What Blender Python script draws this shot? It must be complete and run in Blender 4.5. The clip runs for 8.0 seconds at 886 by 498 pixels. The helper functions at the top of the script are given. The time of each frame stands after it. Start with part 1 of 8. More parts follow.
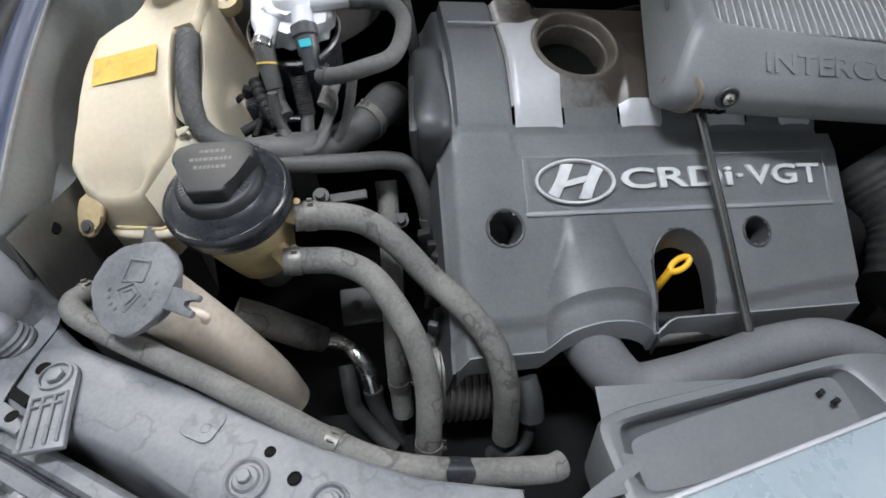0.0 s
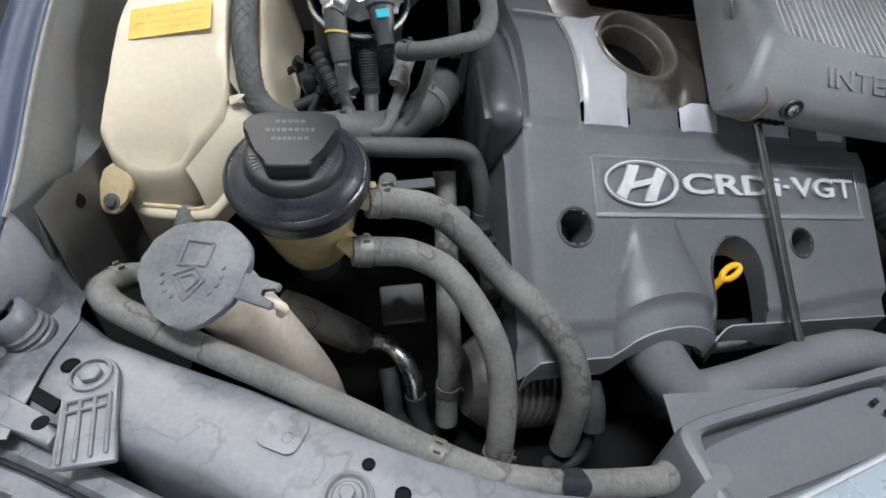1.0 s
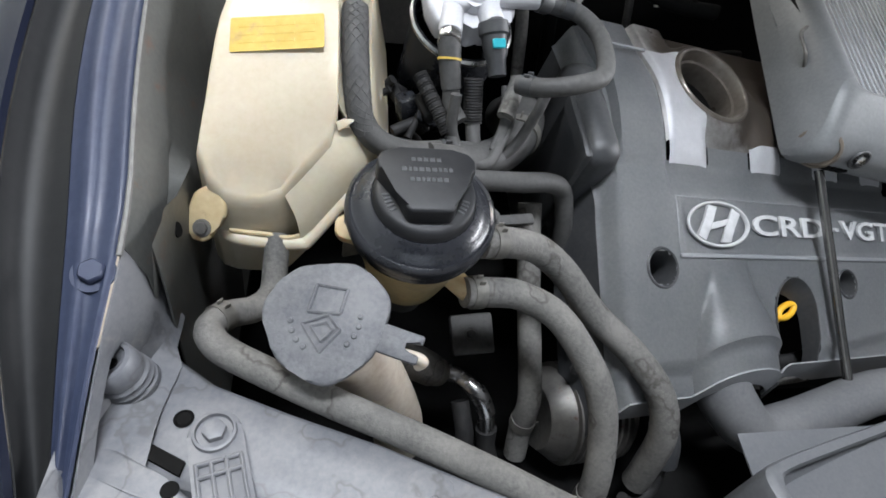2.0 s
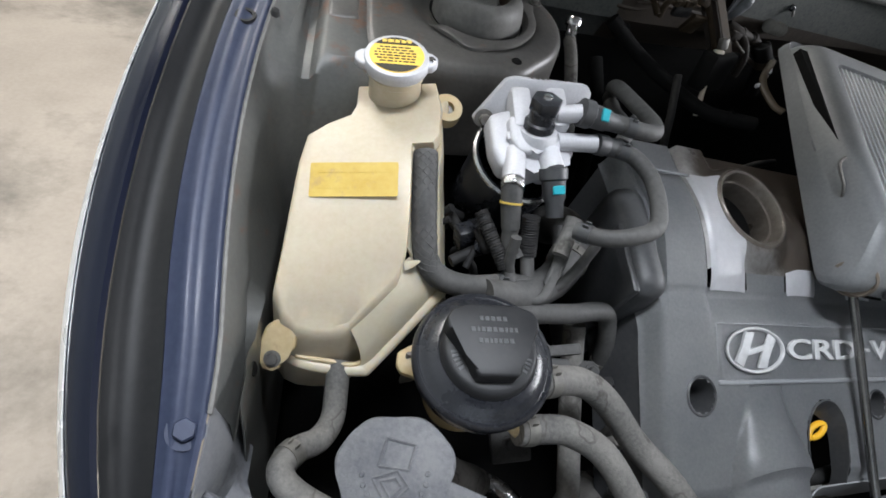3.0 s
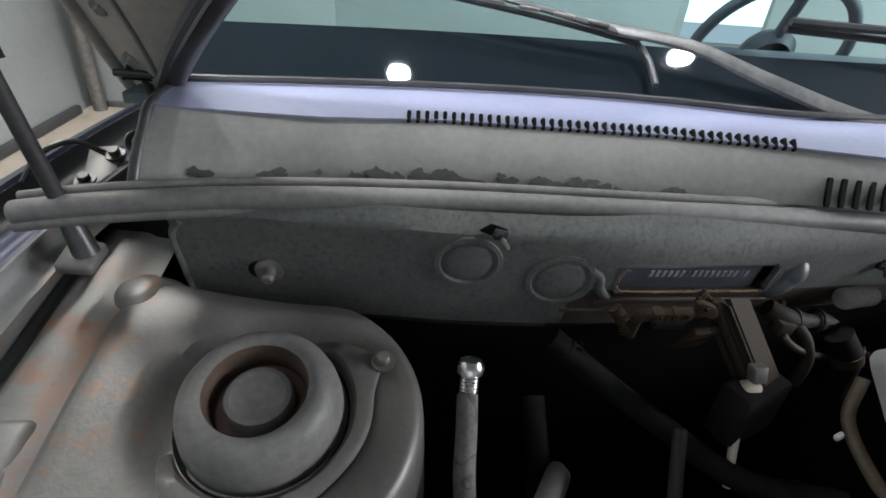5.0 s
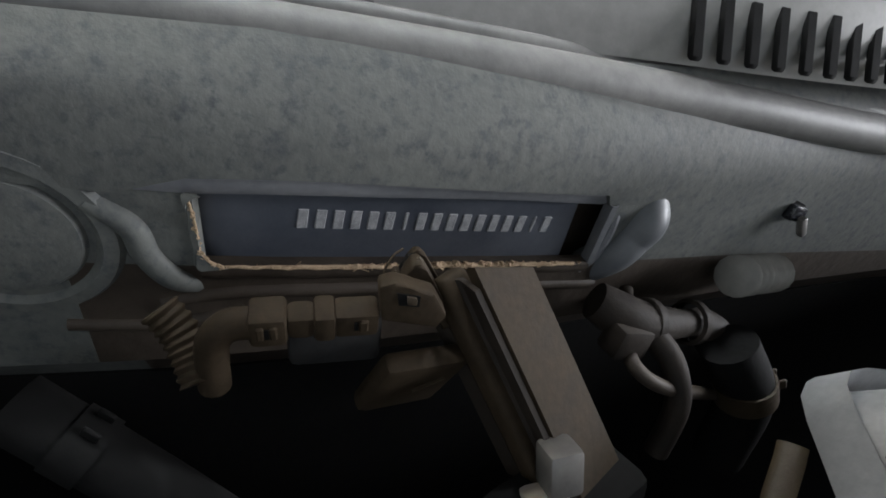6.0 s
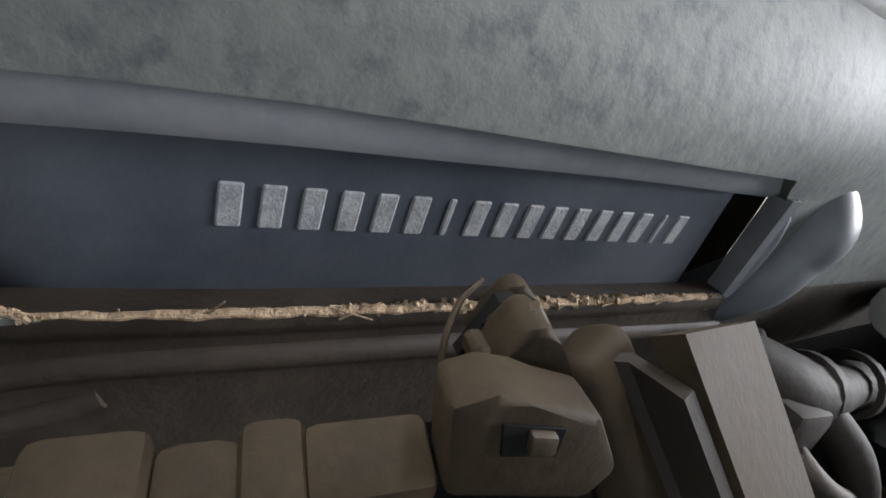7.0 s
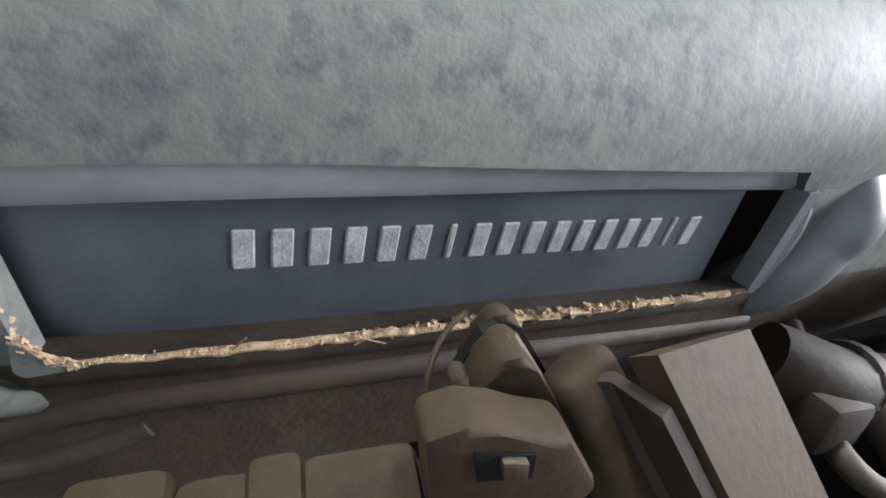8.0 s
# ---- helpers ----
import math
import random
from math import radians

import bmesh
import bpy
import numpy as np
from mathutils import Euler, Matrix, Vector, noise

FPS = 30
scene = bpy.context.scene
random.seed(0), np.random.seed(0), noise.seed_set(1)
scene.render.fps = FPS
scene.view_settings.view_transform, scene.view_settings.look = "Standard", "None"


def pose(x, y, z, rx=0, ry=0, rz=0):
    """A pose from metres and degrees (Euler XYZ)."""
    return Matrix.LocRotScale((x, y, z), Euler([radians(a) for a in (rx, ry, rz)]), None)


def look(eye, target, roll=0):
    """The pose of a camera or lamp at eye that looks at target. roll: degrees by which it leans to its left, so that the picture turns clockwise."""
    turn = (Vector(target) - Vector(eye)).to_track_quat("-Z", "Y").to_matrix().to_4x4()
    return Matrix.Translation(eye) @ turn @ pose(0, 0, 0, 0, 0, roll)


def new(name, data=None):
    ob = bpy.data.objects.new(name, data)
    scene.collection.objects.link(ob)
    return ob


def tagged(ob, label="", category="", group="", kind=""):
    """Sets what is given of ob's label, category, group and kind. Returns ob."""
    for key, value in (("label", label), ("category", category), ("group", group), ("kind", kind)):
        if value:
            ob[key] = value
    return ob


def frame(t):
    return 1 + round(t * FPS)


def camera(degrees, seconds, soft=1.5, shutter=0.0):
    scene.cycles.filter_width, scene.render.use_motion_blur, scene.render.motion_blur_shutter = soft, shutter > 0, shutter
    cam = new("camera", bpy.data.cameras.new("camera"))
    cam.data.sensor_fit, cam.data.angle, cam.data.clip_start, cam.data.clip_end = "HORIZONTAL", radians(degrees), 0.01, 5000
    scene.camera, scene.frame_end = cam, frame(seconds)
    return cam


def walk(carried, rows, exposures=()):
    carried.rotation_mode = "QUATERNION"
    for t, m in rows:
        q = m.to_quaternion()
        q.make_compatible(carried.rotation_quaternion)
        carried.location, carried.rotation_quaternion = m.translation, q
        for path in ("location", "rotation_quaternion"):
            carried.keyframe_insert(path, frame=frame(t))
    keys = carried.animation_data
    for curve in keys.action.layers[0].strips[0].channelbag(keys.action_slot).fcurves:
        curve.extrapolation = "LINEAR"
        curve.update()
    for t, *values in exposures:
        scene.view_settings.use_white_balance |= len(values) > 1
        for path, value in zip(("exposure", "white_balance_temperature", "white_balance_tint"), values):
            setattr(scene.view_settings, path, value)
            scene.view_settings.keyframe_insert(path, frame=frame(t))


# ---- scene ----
cam = camera(80.0, 8.0, soft=1.7)
PATH = [
    (0, (0.077, -0.053, 1.198), (0.082, 1.403, -0.173), -2.9),
    (0.5, (-0.028, -0.038, 1.171), (0.136, 1.42, -0.188), 4.1),
    (1, (-0.068, -0.023, 1.158), (0.185, 1.435, -0.186), 6.1),
    (1.5, (-0.148, 0.013, 1.15), (0.221, 1.435, -0.208), 10.5),
    (1.7, (-0.184, 0.033, 1.156), (0.228, 1.432, -0.213), 12.4),
    (2.8, (-0.262, 0.053, 1.201), (0.187, 1.503, -0.102), 15.3),
    (3, (-0.28, 0.111, 1.254), (0.146, 1.558, -0.059), 15.8),
    (3.5, (-0.317, 0.262, 1.311), (0.185, 1.652, -0.037), 19.9),
    (4, (-0.326, 0.372, 1.363), (0.116, 1.757, -0.01), 17.2),
    (4.5, (-0.264, 0.44, 1.398), (0.073, 1.973, 0.159), 12.5),
    (4.8, (-0.12, 0.481, 1.413), (0.0, 2.126, 0.281), 6.2),
    (5, (-0.012, 0.545, 1.351), (0.08, 2.225, 0.271), 4.6),
    (5.2, (0.09, 0.584, 1.294), (0.127, 2.336, 0.332), 3.4),
    (6.3, (0.2042, 0.8017, 1.1518), (0.4834, 1.6424, 0.6877), 10.18),
    (6.5, (0.2048, 0.8151, 1.1412), (0.4759, 1.6659, 0.6911), 10.43),
    (7, (0.2032, 0.8478, 1.1261), (0.5048, 1.6937, 0.6863), 11.68),
    (7.5, (0.2106, 0.8528, 1.1318), (0.4668, 1.7150, 0.6948), 6.11),
    (8, (0.2097, 0.8442, 1.1338), (0.4247, 1.7071, 0.6766), 5.10),
]
walk(cam, [(t, look(eye, goal, roll)) for t, eye, goal, roll in PATH],
     exposures=[(0, 0.42), (1.7, 0.42), (3.0, 0.15), (3.5, 0.12), (4.0, -0.02), (4.5, 0.04), (4.8, 0.11), (5.2, 0.27), (6.3, 0.66), (6.9, 1.1), (7.5, 1.66), (8.0, 1.78)])

# ---- world and light ----
world = bpy.data.worlds.new("garage_air")
scene.world = world
world.use_nodes = True
world.node_tree.nodes["Background"].inputs[0].default_value = (0.75, 0.82, 0.95, 1)
world.node_tree.nodes["Background"].inputs[1].default_value = 0.6


def area(name, place, goal, sx, sy, watts, colour):
    data = bpy.data.lights.new(name, "AREA")
    data.shape, data.size, data.size_y, data.energy, data.color = "ELLIPSE" if sx == sy else "RECTANGLE", sx, sy, watts, colour
    ob = new(name, data)
    ob.matrix_world = look(place, goal)
    return ob


# added weak fill from the front, no known source
area("door_daylight", (-0.6, -4.4, 1.9), (-0.2, 0.4, 0.9), 3.4, 2.6, 16, (0.78, 0.89, 1.0))
# added fill from the right that brightens firewall and cover; no window there
area("side_window_daylight", (6.2, 0.3, 2.3), (0.2, 0.6, 1.1), 3.0, 1.6, 540, (0.92, 0.94, 1.0))
area("ceiling_panel_light", (-0.25, 0.11, 3.72), (-0.25, 0.11, 0.0), 1.2, 0.3, 106, (0.87, 0.92, 1.0))
# added fill to brighten the floor and wall at the rear left
area("ceiling_tube_light", (-1.7, 2.5, 3.7), (-1.7, 2.5, 0.0), 0.3, 1.4, 95, (1.0, 0.97, 0.92))
for bay_x, bay_y in ((0.03, 1.33), (1.06, 1.42)):
    area("high_bay_glow", (bay_x, bay_y, 3.67), (bay_x, bay_y, 0.0), 0.09, 0.09, 28, (0.9, 0.95, 1.0))

# ---- materials ----


def nodes_of(name):
    m = bpy.data.materials.new(name)
    m.use_nodes = True
    return m, m.node_tree, m.node_tree.nodes["Principled BSDF"]


def add(tree, kind, **values):
    node = tree.nodes.new(kind)
    for k, v in values.items():
        node.inputs[k].default_value = v
    return node


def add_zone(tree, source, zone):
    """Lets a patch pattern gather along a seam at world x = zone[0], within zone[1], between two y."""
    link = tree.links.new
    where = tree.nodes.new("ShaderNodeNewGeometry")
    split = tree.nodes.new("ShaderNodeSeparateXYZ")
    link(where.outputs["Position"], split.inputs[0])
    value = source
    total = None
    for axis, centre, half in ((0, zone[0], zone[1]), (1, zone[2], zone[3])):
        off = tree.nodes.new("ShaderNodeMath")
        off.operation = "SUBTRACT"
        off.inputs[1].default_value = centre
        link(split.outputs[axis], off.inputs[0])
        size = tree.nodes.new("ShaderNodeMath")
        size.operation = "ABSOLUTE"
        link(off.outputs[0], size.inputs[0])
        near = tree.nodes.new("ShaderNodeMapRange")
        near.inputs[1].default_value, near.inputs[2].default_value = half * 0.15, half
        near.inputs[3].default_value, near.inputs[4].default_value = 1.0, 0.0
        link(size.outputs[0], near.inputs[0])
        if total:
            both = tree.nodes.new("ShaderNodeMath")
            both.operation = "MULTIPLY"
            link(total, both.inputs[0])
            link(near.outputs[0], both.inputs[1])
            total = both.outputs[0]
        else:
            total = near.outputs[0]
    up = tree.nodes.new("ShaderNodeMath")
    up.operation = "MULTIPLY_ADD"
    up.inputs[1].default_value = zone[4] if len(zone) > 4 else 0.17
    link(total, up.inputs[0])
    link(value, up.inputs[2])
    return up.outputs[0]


def surface(name, base, dust, amount=0.5, rough=0.6, metal=0.0, scale=9.0, bump=0.15, fine=140.0,
            coat=0.0, spec=0.5, sub=0.0, blotch=None, blotch_scale=14.0, blotch_cut=0.62, grain=0.35, tide=None, zone=None, blotch_soft=0.07):
    """Two colours that meet in uneven patches at two scales, fine relief and an optional third patch colour."""
    m, tree, bsdf = nodes_of(name)
    link = tree.links.new
    co = tree.nodes.new("ShaderNodeTexCoord")
    big = add(tree, "ShaderNodeTexNoise", Scale=scale, Detail=6.0, Roughness=0.62)
    small = add(tree, "ShaderNodeTexNoise", Scale=fine, Detail=4.0, Roughness=0.6)
    link(co.outputs["Object"], big.inputs["Vector"])
    link(co.outputs["Object"], small.inputs["Vector"])
    blend = tree.nodes.new("ShaderNodeMix")
    blend.data_type = "FLOAT"
    blend.inputs[0].default_value = grain
    link(big.outputs[0], blend.inputs[2])
    link(small.outputs[0], blend.inputs[3])
    ramp = tree.nodes.new("ShaderNodeValToRGB")
    lo = 0.62 - 0.32 * amount
    ramp.color_ramp.elements[0].position, ramp.color_ramp.elements[1].position = max(0.0, lo - 0.16), min(1.0, lo + 0.16)
    ramp.color_ramp.elements[0].color, ramp.color_ramp.elements[1].color = (*base, 1), (*dust, 1)
    link(blend.outputs[0], ramp.inputs[0])
    colour = ramp.outputs[0]
    if blotch:
        spot = add(tree, "ShaderNodeTexNoise", Scale=blotch_scale, Detail=8.0, Roughness=0.7)
        link(co.outputs["Object"], spot.inputs["Vector"])
        source = spot.outputs[0]
        if zone:
            source = add_zone(tree, source, zone)
        cut = tree.nodes.new("ShaderNodeValToRGB")
        cut.color_ramp.elements[0].position, cut.color_ramp.elements[1].position = blotch_cut, blotch_cut + blotch_soft
        link(source, cut.inputs[0])
        mix = tree.nodes.new("ShaderNodeMix")
        mix.data_type = "RGBA"
        link(cut.outputs[0], mix.inputs[0])
        link(colour, mix.inputs[6])
        mix.inputs[7].default_value = (*blotch, 1)
        colour = mix.outputs[2]
    if tide:
        wave = add(tree, "ShaderNodeTexNoise", Scale=17.0, Detail=4.0, Roughness=0.48)
        link(co.outputs["Object"], wave.inputs["Vector"])
        line = tree.nodes.new("ShaderNodeValToRGB")
        for place, value in ((0.53, 0.0), (0.553, 0.72), (0.567, 0.0)):
            el = line.color_ramp.elements[0] if place == 0.53 else line.color_ramp.elements.new(place)
            el.position, el.color = place, (value, value, value, 1)
        line.color_ramp.elements[-1].color = (0, 0, 0, 1)
        link(wave.outputs[0], line.inputs[0])
        mark = tree.nodes.new("ShaderNodeMix")
        mark.data_type = "RGBA"
        link(line.outputs[0], mark.inputs[0])
        link(colour, mark.inputs[6])
        mark.inputs[7].default_value = (*tide, 1)
        colour = mark.outputs[2]
    link(colour, bsdf.inputs["Base Color"])
    rr = tree.nodes.new("ShaderNodeMapRange")
    rr.inputs[3].default_value, rr.inputs[4].default_value = max(0.03, rough - 0.13), min(1.0, rough + 0.13)
    link(big.outputs[0], rr.inputs[0])
    link(rr.outputs[0], bsdf.inputs["Roughness"])
    bsdf.inputs["Metallic"].default_value = metal
    bsdf.inputs["Specular IOR Level"].default_value = spec
    bsdf.inputs["Coat Weight"].default_value = coat
    bsdf.inputs["Coat Roughness"].default_value = 0.12
    if sub:
        bsdf.inputs["Subsurface Weight"].default_value = sub
        bsdf.inputs["Subsurface Radius"].default_value = (0.02, 0.012, 0.006)
        bsdf.inputs["Subsurface Scale"].default_value = 0.6
    if bump:
        bp = add(tree, "ShaderNodeBump", Strength=bump, Distance=0.0015)
        link(small.outputs[0], bp.inputs["Height"])
        link(bp.outputs[0], bsdf.inputs["Normal"])
    return m


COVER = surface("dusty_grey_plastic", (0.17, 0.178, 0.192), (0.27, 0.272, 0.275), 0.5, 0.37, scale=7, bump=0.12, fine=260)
CAPGREY = surface("dusty_grey_rubber_cap", (0.05, 0.053, 0.064), (0.135, 0.136, 0.142), 0.5, 0.6, scale=34, bump=0.35, fine=260)
SHROUD = surface("dusty_shroud_plastic", (0.125, 0.13, 0.136), (0.20, 0.203, 0.205), 0.5, 0.45, scale=7, bump=0.12, fine=260)
DRUM = surface("dusty_mount_rubber", (0.06, 0.059, 0.056), (0.15, 0.146, 0.136), 0.5, 0.55, scale=14, bump=0.2, spec=0.35)
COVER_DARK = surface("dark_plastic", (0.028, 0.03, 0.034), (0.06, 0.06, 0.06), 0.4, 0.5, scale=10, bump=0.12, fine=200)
# lit tone of the insert's silver, for the fingers
SILVER = surface("worn_silver_paint_lit", (0.66, 0.66, 0.68), (0.78, 0.78, 0.80), 0.55, 0.36, 0.12, scale=11, bump=0.04)
# shaded tone: brown zone paints the hood's dark reflection, with some grime
SILVER_SHADED = surface("shaded_grimy_silver_paint", (0.5, 0.49, 0.48), (0.62, 0.61, 0.6), 0.5, 0.32, 0.12, scale=11, bump=0.04,
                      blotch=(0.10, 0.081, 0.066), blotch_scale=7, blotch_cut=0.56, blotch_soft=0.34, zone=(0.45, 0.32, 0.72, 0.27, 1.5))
COLLAR = surface("oily_brown_metal", (0.1, 0.085, 0.07), (0.2, 0.175, 0.15), 0.5, 0.32, 0.5, scale=20, bump=0.08)
RUBBER = surface("dusty_rubber_hose", (0.055, 0.055, 0.054), (0.165, 0.158, 0.147), 0.6, 0.8, scale=22, bump=0.5, fine=260, spec=0.25, tide=(0.05, 0.045, 0.04))
HOSEGREY = surface("worn_grey_hose", (0.032, 0.032, 0.032), (0.085, 0.083, 0.08), 0.55, 0.62, scale=16, bump=0.2, fine=190, spec=0.35)
RUBBER_DARK = surface("dark_rubber", (0.008, 0.008, 0.009), (0.03, 0.029, 0.028), 0.45, 0.65, scale=18, bump=0.2, spec=0.25)
BLACK = surface("gloss_black_plastic", (0.008, 0.009, 0.012), (0.025, 0.026, 0.03), 0.4, 0.27, scale=14, bump=0.05, fine=300)
TANK = surface("yellowed_tank_plastic", (0.45, 0.375, 0.26), (0.53, 0.47, 0.36), 0.55, 0.4, scale=6, bump=0.06, fine=160, sub=0.25,
               blotch=(0.38, 0.265, 0.125), blotch_scale=6, blotch_cut=0.6, blotch_soft=0.14)
TANK_DIRTY = surface("brown_stained_plastic", (0.36, 0.27, 0.14), (0.5, 0.4, 0.24), 0.5, 0.5, scale=9, bump=0.08, sub=0.2,
                     blotch=(0.15, 0.1, 0.055), blotch_scale=10, blotch_cut=0.57)
NECKPIPE = surface("dusty_white_pipe", (0.62, 0.57, 0.48), (0.40, 0.33, 0.26), 0.45, 0.6, scale=12, bump=0.08, sub=0.15)
ALU = surface("cast_aluminium", (0.44, 0.44, 0.46), (0.55, 0.55, 0.57), 0.5, 0.6, 0.35, scale=24, bump=0.3, fine=420)
STEEL = surface("bright_steel", (0.5, 0.5, 0.5), (0.62, 0.61, 0.6), 0.5, 0.26, 1.0, scale=30, bump=0.05)
CLAMP = surface("dusty_spring_clamp", (0.09, 0.088, 0.082), (0.2, 0.19, 0.17), 0.5, 0.5, 0.5, scale=40, bump=0.15)
STEEL_DULL = surface("dull_steel", (0.1, 0.095, 0.09), (0.2, 0.19, 0.175), 0.5, 0.5, 0.6, scale=30, bump=0.15,
                     blotch=(0.09, 0.05, 0.03), blotch_scale=40, blotch_cut=0.62)
PANEL = surface("dusty_painted_panel", (0.086, 0.092, 0.108), (0.165, 0.166, 0.173), 0.55, 0.46, scale=13, bump=0.12, fine=220,
                blotch=(0.222, 0.214, 0.2), blotch_scale=15, blotch_cut=0.6, blotch_soft=0.12, tide=(0.085, 0.084, 0.085))
APRON = surface("dusty_apron_steel", (0.055, 0.0565, 0.054), (0.105, 0.106, 0.099), 0.55, 0.44, scale=7, bump=0.12, fine=200,
                blotch=(0.125, 0.066, 0.04), blotch_scale=38, blotch_cut=0.585, blotch_soft=0.16, zone=(-0.272, 0.07, 0.82, 0.18, 0.2))
TOWER = surface("rusty_tower_steel", (0.05, 0.0485, 0.0455), (0.098, 0.093, 0.086), 0.5, 0.4, scale=11, bump=0.2, fine=180,
                blotch=(0.115, 0.063, 0.041), blotch_scale=42, blotch_cut=0.61, blotch_soft=0.1, zone=(-0.24, 0.055, 0.82, 0.22, 0.13))
HOODIN = surface("dusty_hood_inner_paint", (0.12, 0.115, 0.105), (0.22, 0.21, 0.19), 0.5, 0.5, scale=14, bump=0.2)
WALLSTEEL = surface("dusty_firewall_steel", (0.058, 0.062, 0.06), (0.1, 0.103, 0.094), 0.5, 0.66, scale=11, bump=0.2, fine=210, grain=0.4, spec=0.33,
                    blotch=(0.050, 0.054, 0.057), blotch_scale=190, blotch_cut=0.5, blotch_soft=0.15)
SEAL = surface("grey_rubber_seal", (0.055, 0.055, 0.053), (0.15, 0.146, 0.138), 0.5, 0.6, scale=12, bump=0.15)
COWL = surface("dusty_cowl_plastic", (0.15, 0.147, 0.138), (0.24, 0.234, 0.222), 0.6, 0.6, scale=10, bump=0.1,
               blotch=(0.05, 0.05, 0.05), blotch_scale=22, blotch_cut=0.7)
WORN = surface("dark_worn_plastic", (0.032, 0.032, 0.031), (0.085, 0.083, 0.078), 0.45, 0.5, scale=40, bump=0.1)
# pale lavender base holds the reflection on the cowl's top
COWL_SHEEN = surface("cowl_top_sheen", (0.17, 0.18, 0.26), (0.24, 0.25, 0.34), 0.5, 0.32, scale=6, bump=0.03)
PAINT = surface("dark_blue_car_paint", (0.0035, 0.005, 0.012), (0.006, 0.008, 0.017), 0.45, 0.2, 0.0, scale=5, bump=0.0, coat=0.0, spec=0.4)
PAINT_DUSTY = surface("dusty_blue_flange_paint", (0.013, 0.02, 0.048), (0.033, 0.042, 0.076), 0.5, 0.5, 0.1, scale=6, bump=0.1, coat=0.04, spec=0.4)
GROOVE = surface("dusty_groove_paint", (0.006, 0.0064, 0.0072), (0.015, 0.0153, 0.016), 0.5, 0.55, scale=7, bump=0.08, spec=0.3)
PAINT_LIGHT = surface("light_blue_bumper_paint", (0.3, 0.36, 0.4), (0.4, 0.45, 0.48), 0.5, 0.3, 0.3, scale=6, bump=0.02, coat=0.6)
YELLOW = surface("yellow_label", (0.78, 0.48, 0.03), (0.85, 0.6, 0.12), 0.5, 0.55, scale=30, bump=0.03)
YELLOW_FADED = surface("faded_yellow_sticker", (0.46, 0.3, 0.035), (0.54, 0.39, 0.085), 0.5, 0.6, scale=26, bump=0.05,
                       blotch=(0.36, 0.24, 0.09), blotch_scale=34, blotch_cut=0.54, blotch_soft=0.15)
YELLOW_PLASTIC = surface("yellow_plastic_handle", (0.72, 0.36, 0.01), (0.78, 0.44, 0.03), 0.5, 0.4, scale=30, bump=0.05)
INK = surface("black_ink", (0.02, 0.018, 0.012), (0.04, 0.035, 0.02), 0.4, 0.6, scale=30, bump=0.0)
WHITE = surface("white_raised_letters", (0.4, 0.4, 0.4), (0.54, 0.54, 0.54), 0.5, 0.45, scale=50, bump=0.05)
TEAL = surface("teal_connector_tab", (0.01, 0.28, 0.34), (0.02, 0.34, 0.4), 0.5, 0.4, scale=40, bump=0.0)
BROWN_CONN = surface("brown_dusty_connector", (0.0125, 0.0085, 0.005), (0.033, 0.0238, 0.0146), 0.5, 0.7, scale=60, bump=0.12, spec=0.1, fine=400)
BROWN_PLATE = surface("dusty_metal_bracket", (0.018, 0.0122, 0.007), (0.045, 0.0335, 0.0205), 0.5, 0.5, 0.0, scale=45, bump=0.15, fine=400, spec=0.25)
PLATE = surface("dark_stamped_plate", (0.026, 0.031, 0.042), (0.07, 0.076, 0.09), 0.5, 0.36, scale=24, bump=0.05, fine=700, grain=0.12, spec=0.6)
BARS = surface("scratched_grey_marks", (0.12, 0.125, 0.135), (0.28, 0.28, 0.285), 0.5, 0.7, scale=300, bump=0.3, fine=1500)
FOAM = surface("crumbling_foam_edge", (0.22, 0.145, 0.085), (0.42, 0.31, 0.2), 0.5, 0.95, scale=90, bump=0.8, fine=600)
# brown coating, darkened further to hold some of the shade below the slot
COAT_AND_SHADE = surface("brown_coat_and_shade", (0.018, 0.0128, 0.0088), (0.042, 0.032, 0.0238), 0.5, 0.65, scale=30, bump=0.35, spec=0.3)
BAND = surface("black_glass_band", (0.004, 0.0045, 0.007), (0.008, 0.009, 0.013), 0.4, 0.85, scale=10, bump=0.0, spec=0.1)
LIP = surface("grey_slot_lip", (0.10, 0.104, 0.112), (0.155, 0.158, 0.166), 0.5, 0.6, scale=40, bump=0.06, fine=300, spec=0.35)
# near-black that paints in the shade of the deep bay, gaps and holes
SHADE_BLACK = surface("shade_black", (0.003, 0.003, 0.003), (0.008, 0.0078, 0.0075), 0.45, 0.85, scale=12, bump=0.2, spec=0.12)
FLOORMAT = surface("stained_concrete", (0.25, 0.211, 0.173), (0.375, 0.323, 0.27), 0.6, 0.75, scale=1.6, bump=0.35, fine=60,
                   blotch=(0.15, 0.132, 0.11), blotch_scale=1.0, blotch_cut=0.52, blotch_soft=0.16, grain=0.25)
WALLMAT = surface("grey_green_wall_sheet", (0.25, 0.27, 0.262), (0.32, 0.34, 0.33), 0.5, 0.55, scale=1.5, bump=0.1, fine=40)
CEILMAT = surface("dull_ceiling_sheet", (0.1, 0.105, 0.115), (0.15, 0.155, 0.165), 0.5, 0.7, scale=1.2, bump=0.1, fine=30)
DASHPAD = surface("grey_dash_pad", (0.075, 0.1, 0.105), (0.12, 0.15, 0.155), 0.5, 0.6, scale=5, bump=0.05)
DASH = surface("dark_dashboard", (0.018, 0.02, 0.03), (0.035, 0.038, 0.05), 0.4, 0.6, scale=5, bump=0.05)
WIPER = surface("wiper_black", (0.012, 0.012, 0.013), (0.04, 0.04, 0.04), 0.4, 0.4, scale=14, bump=0.05)
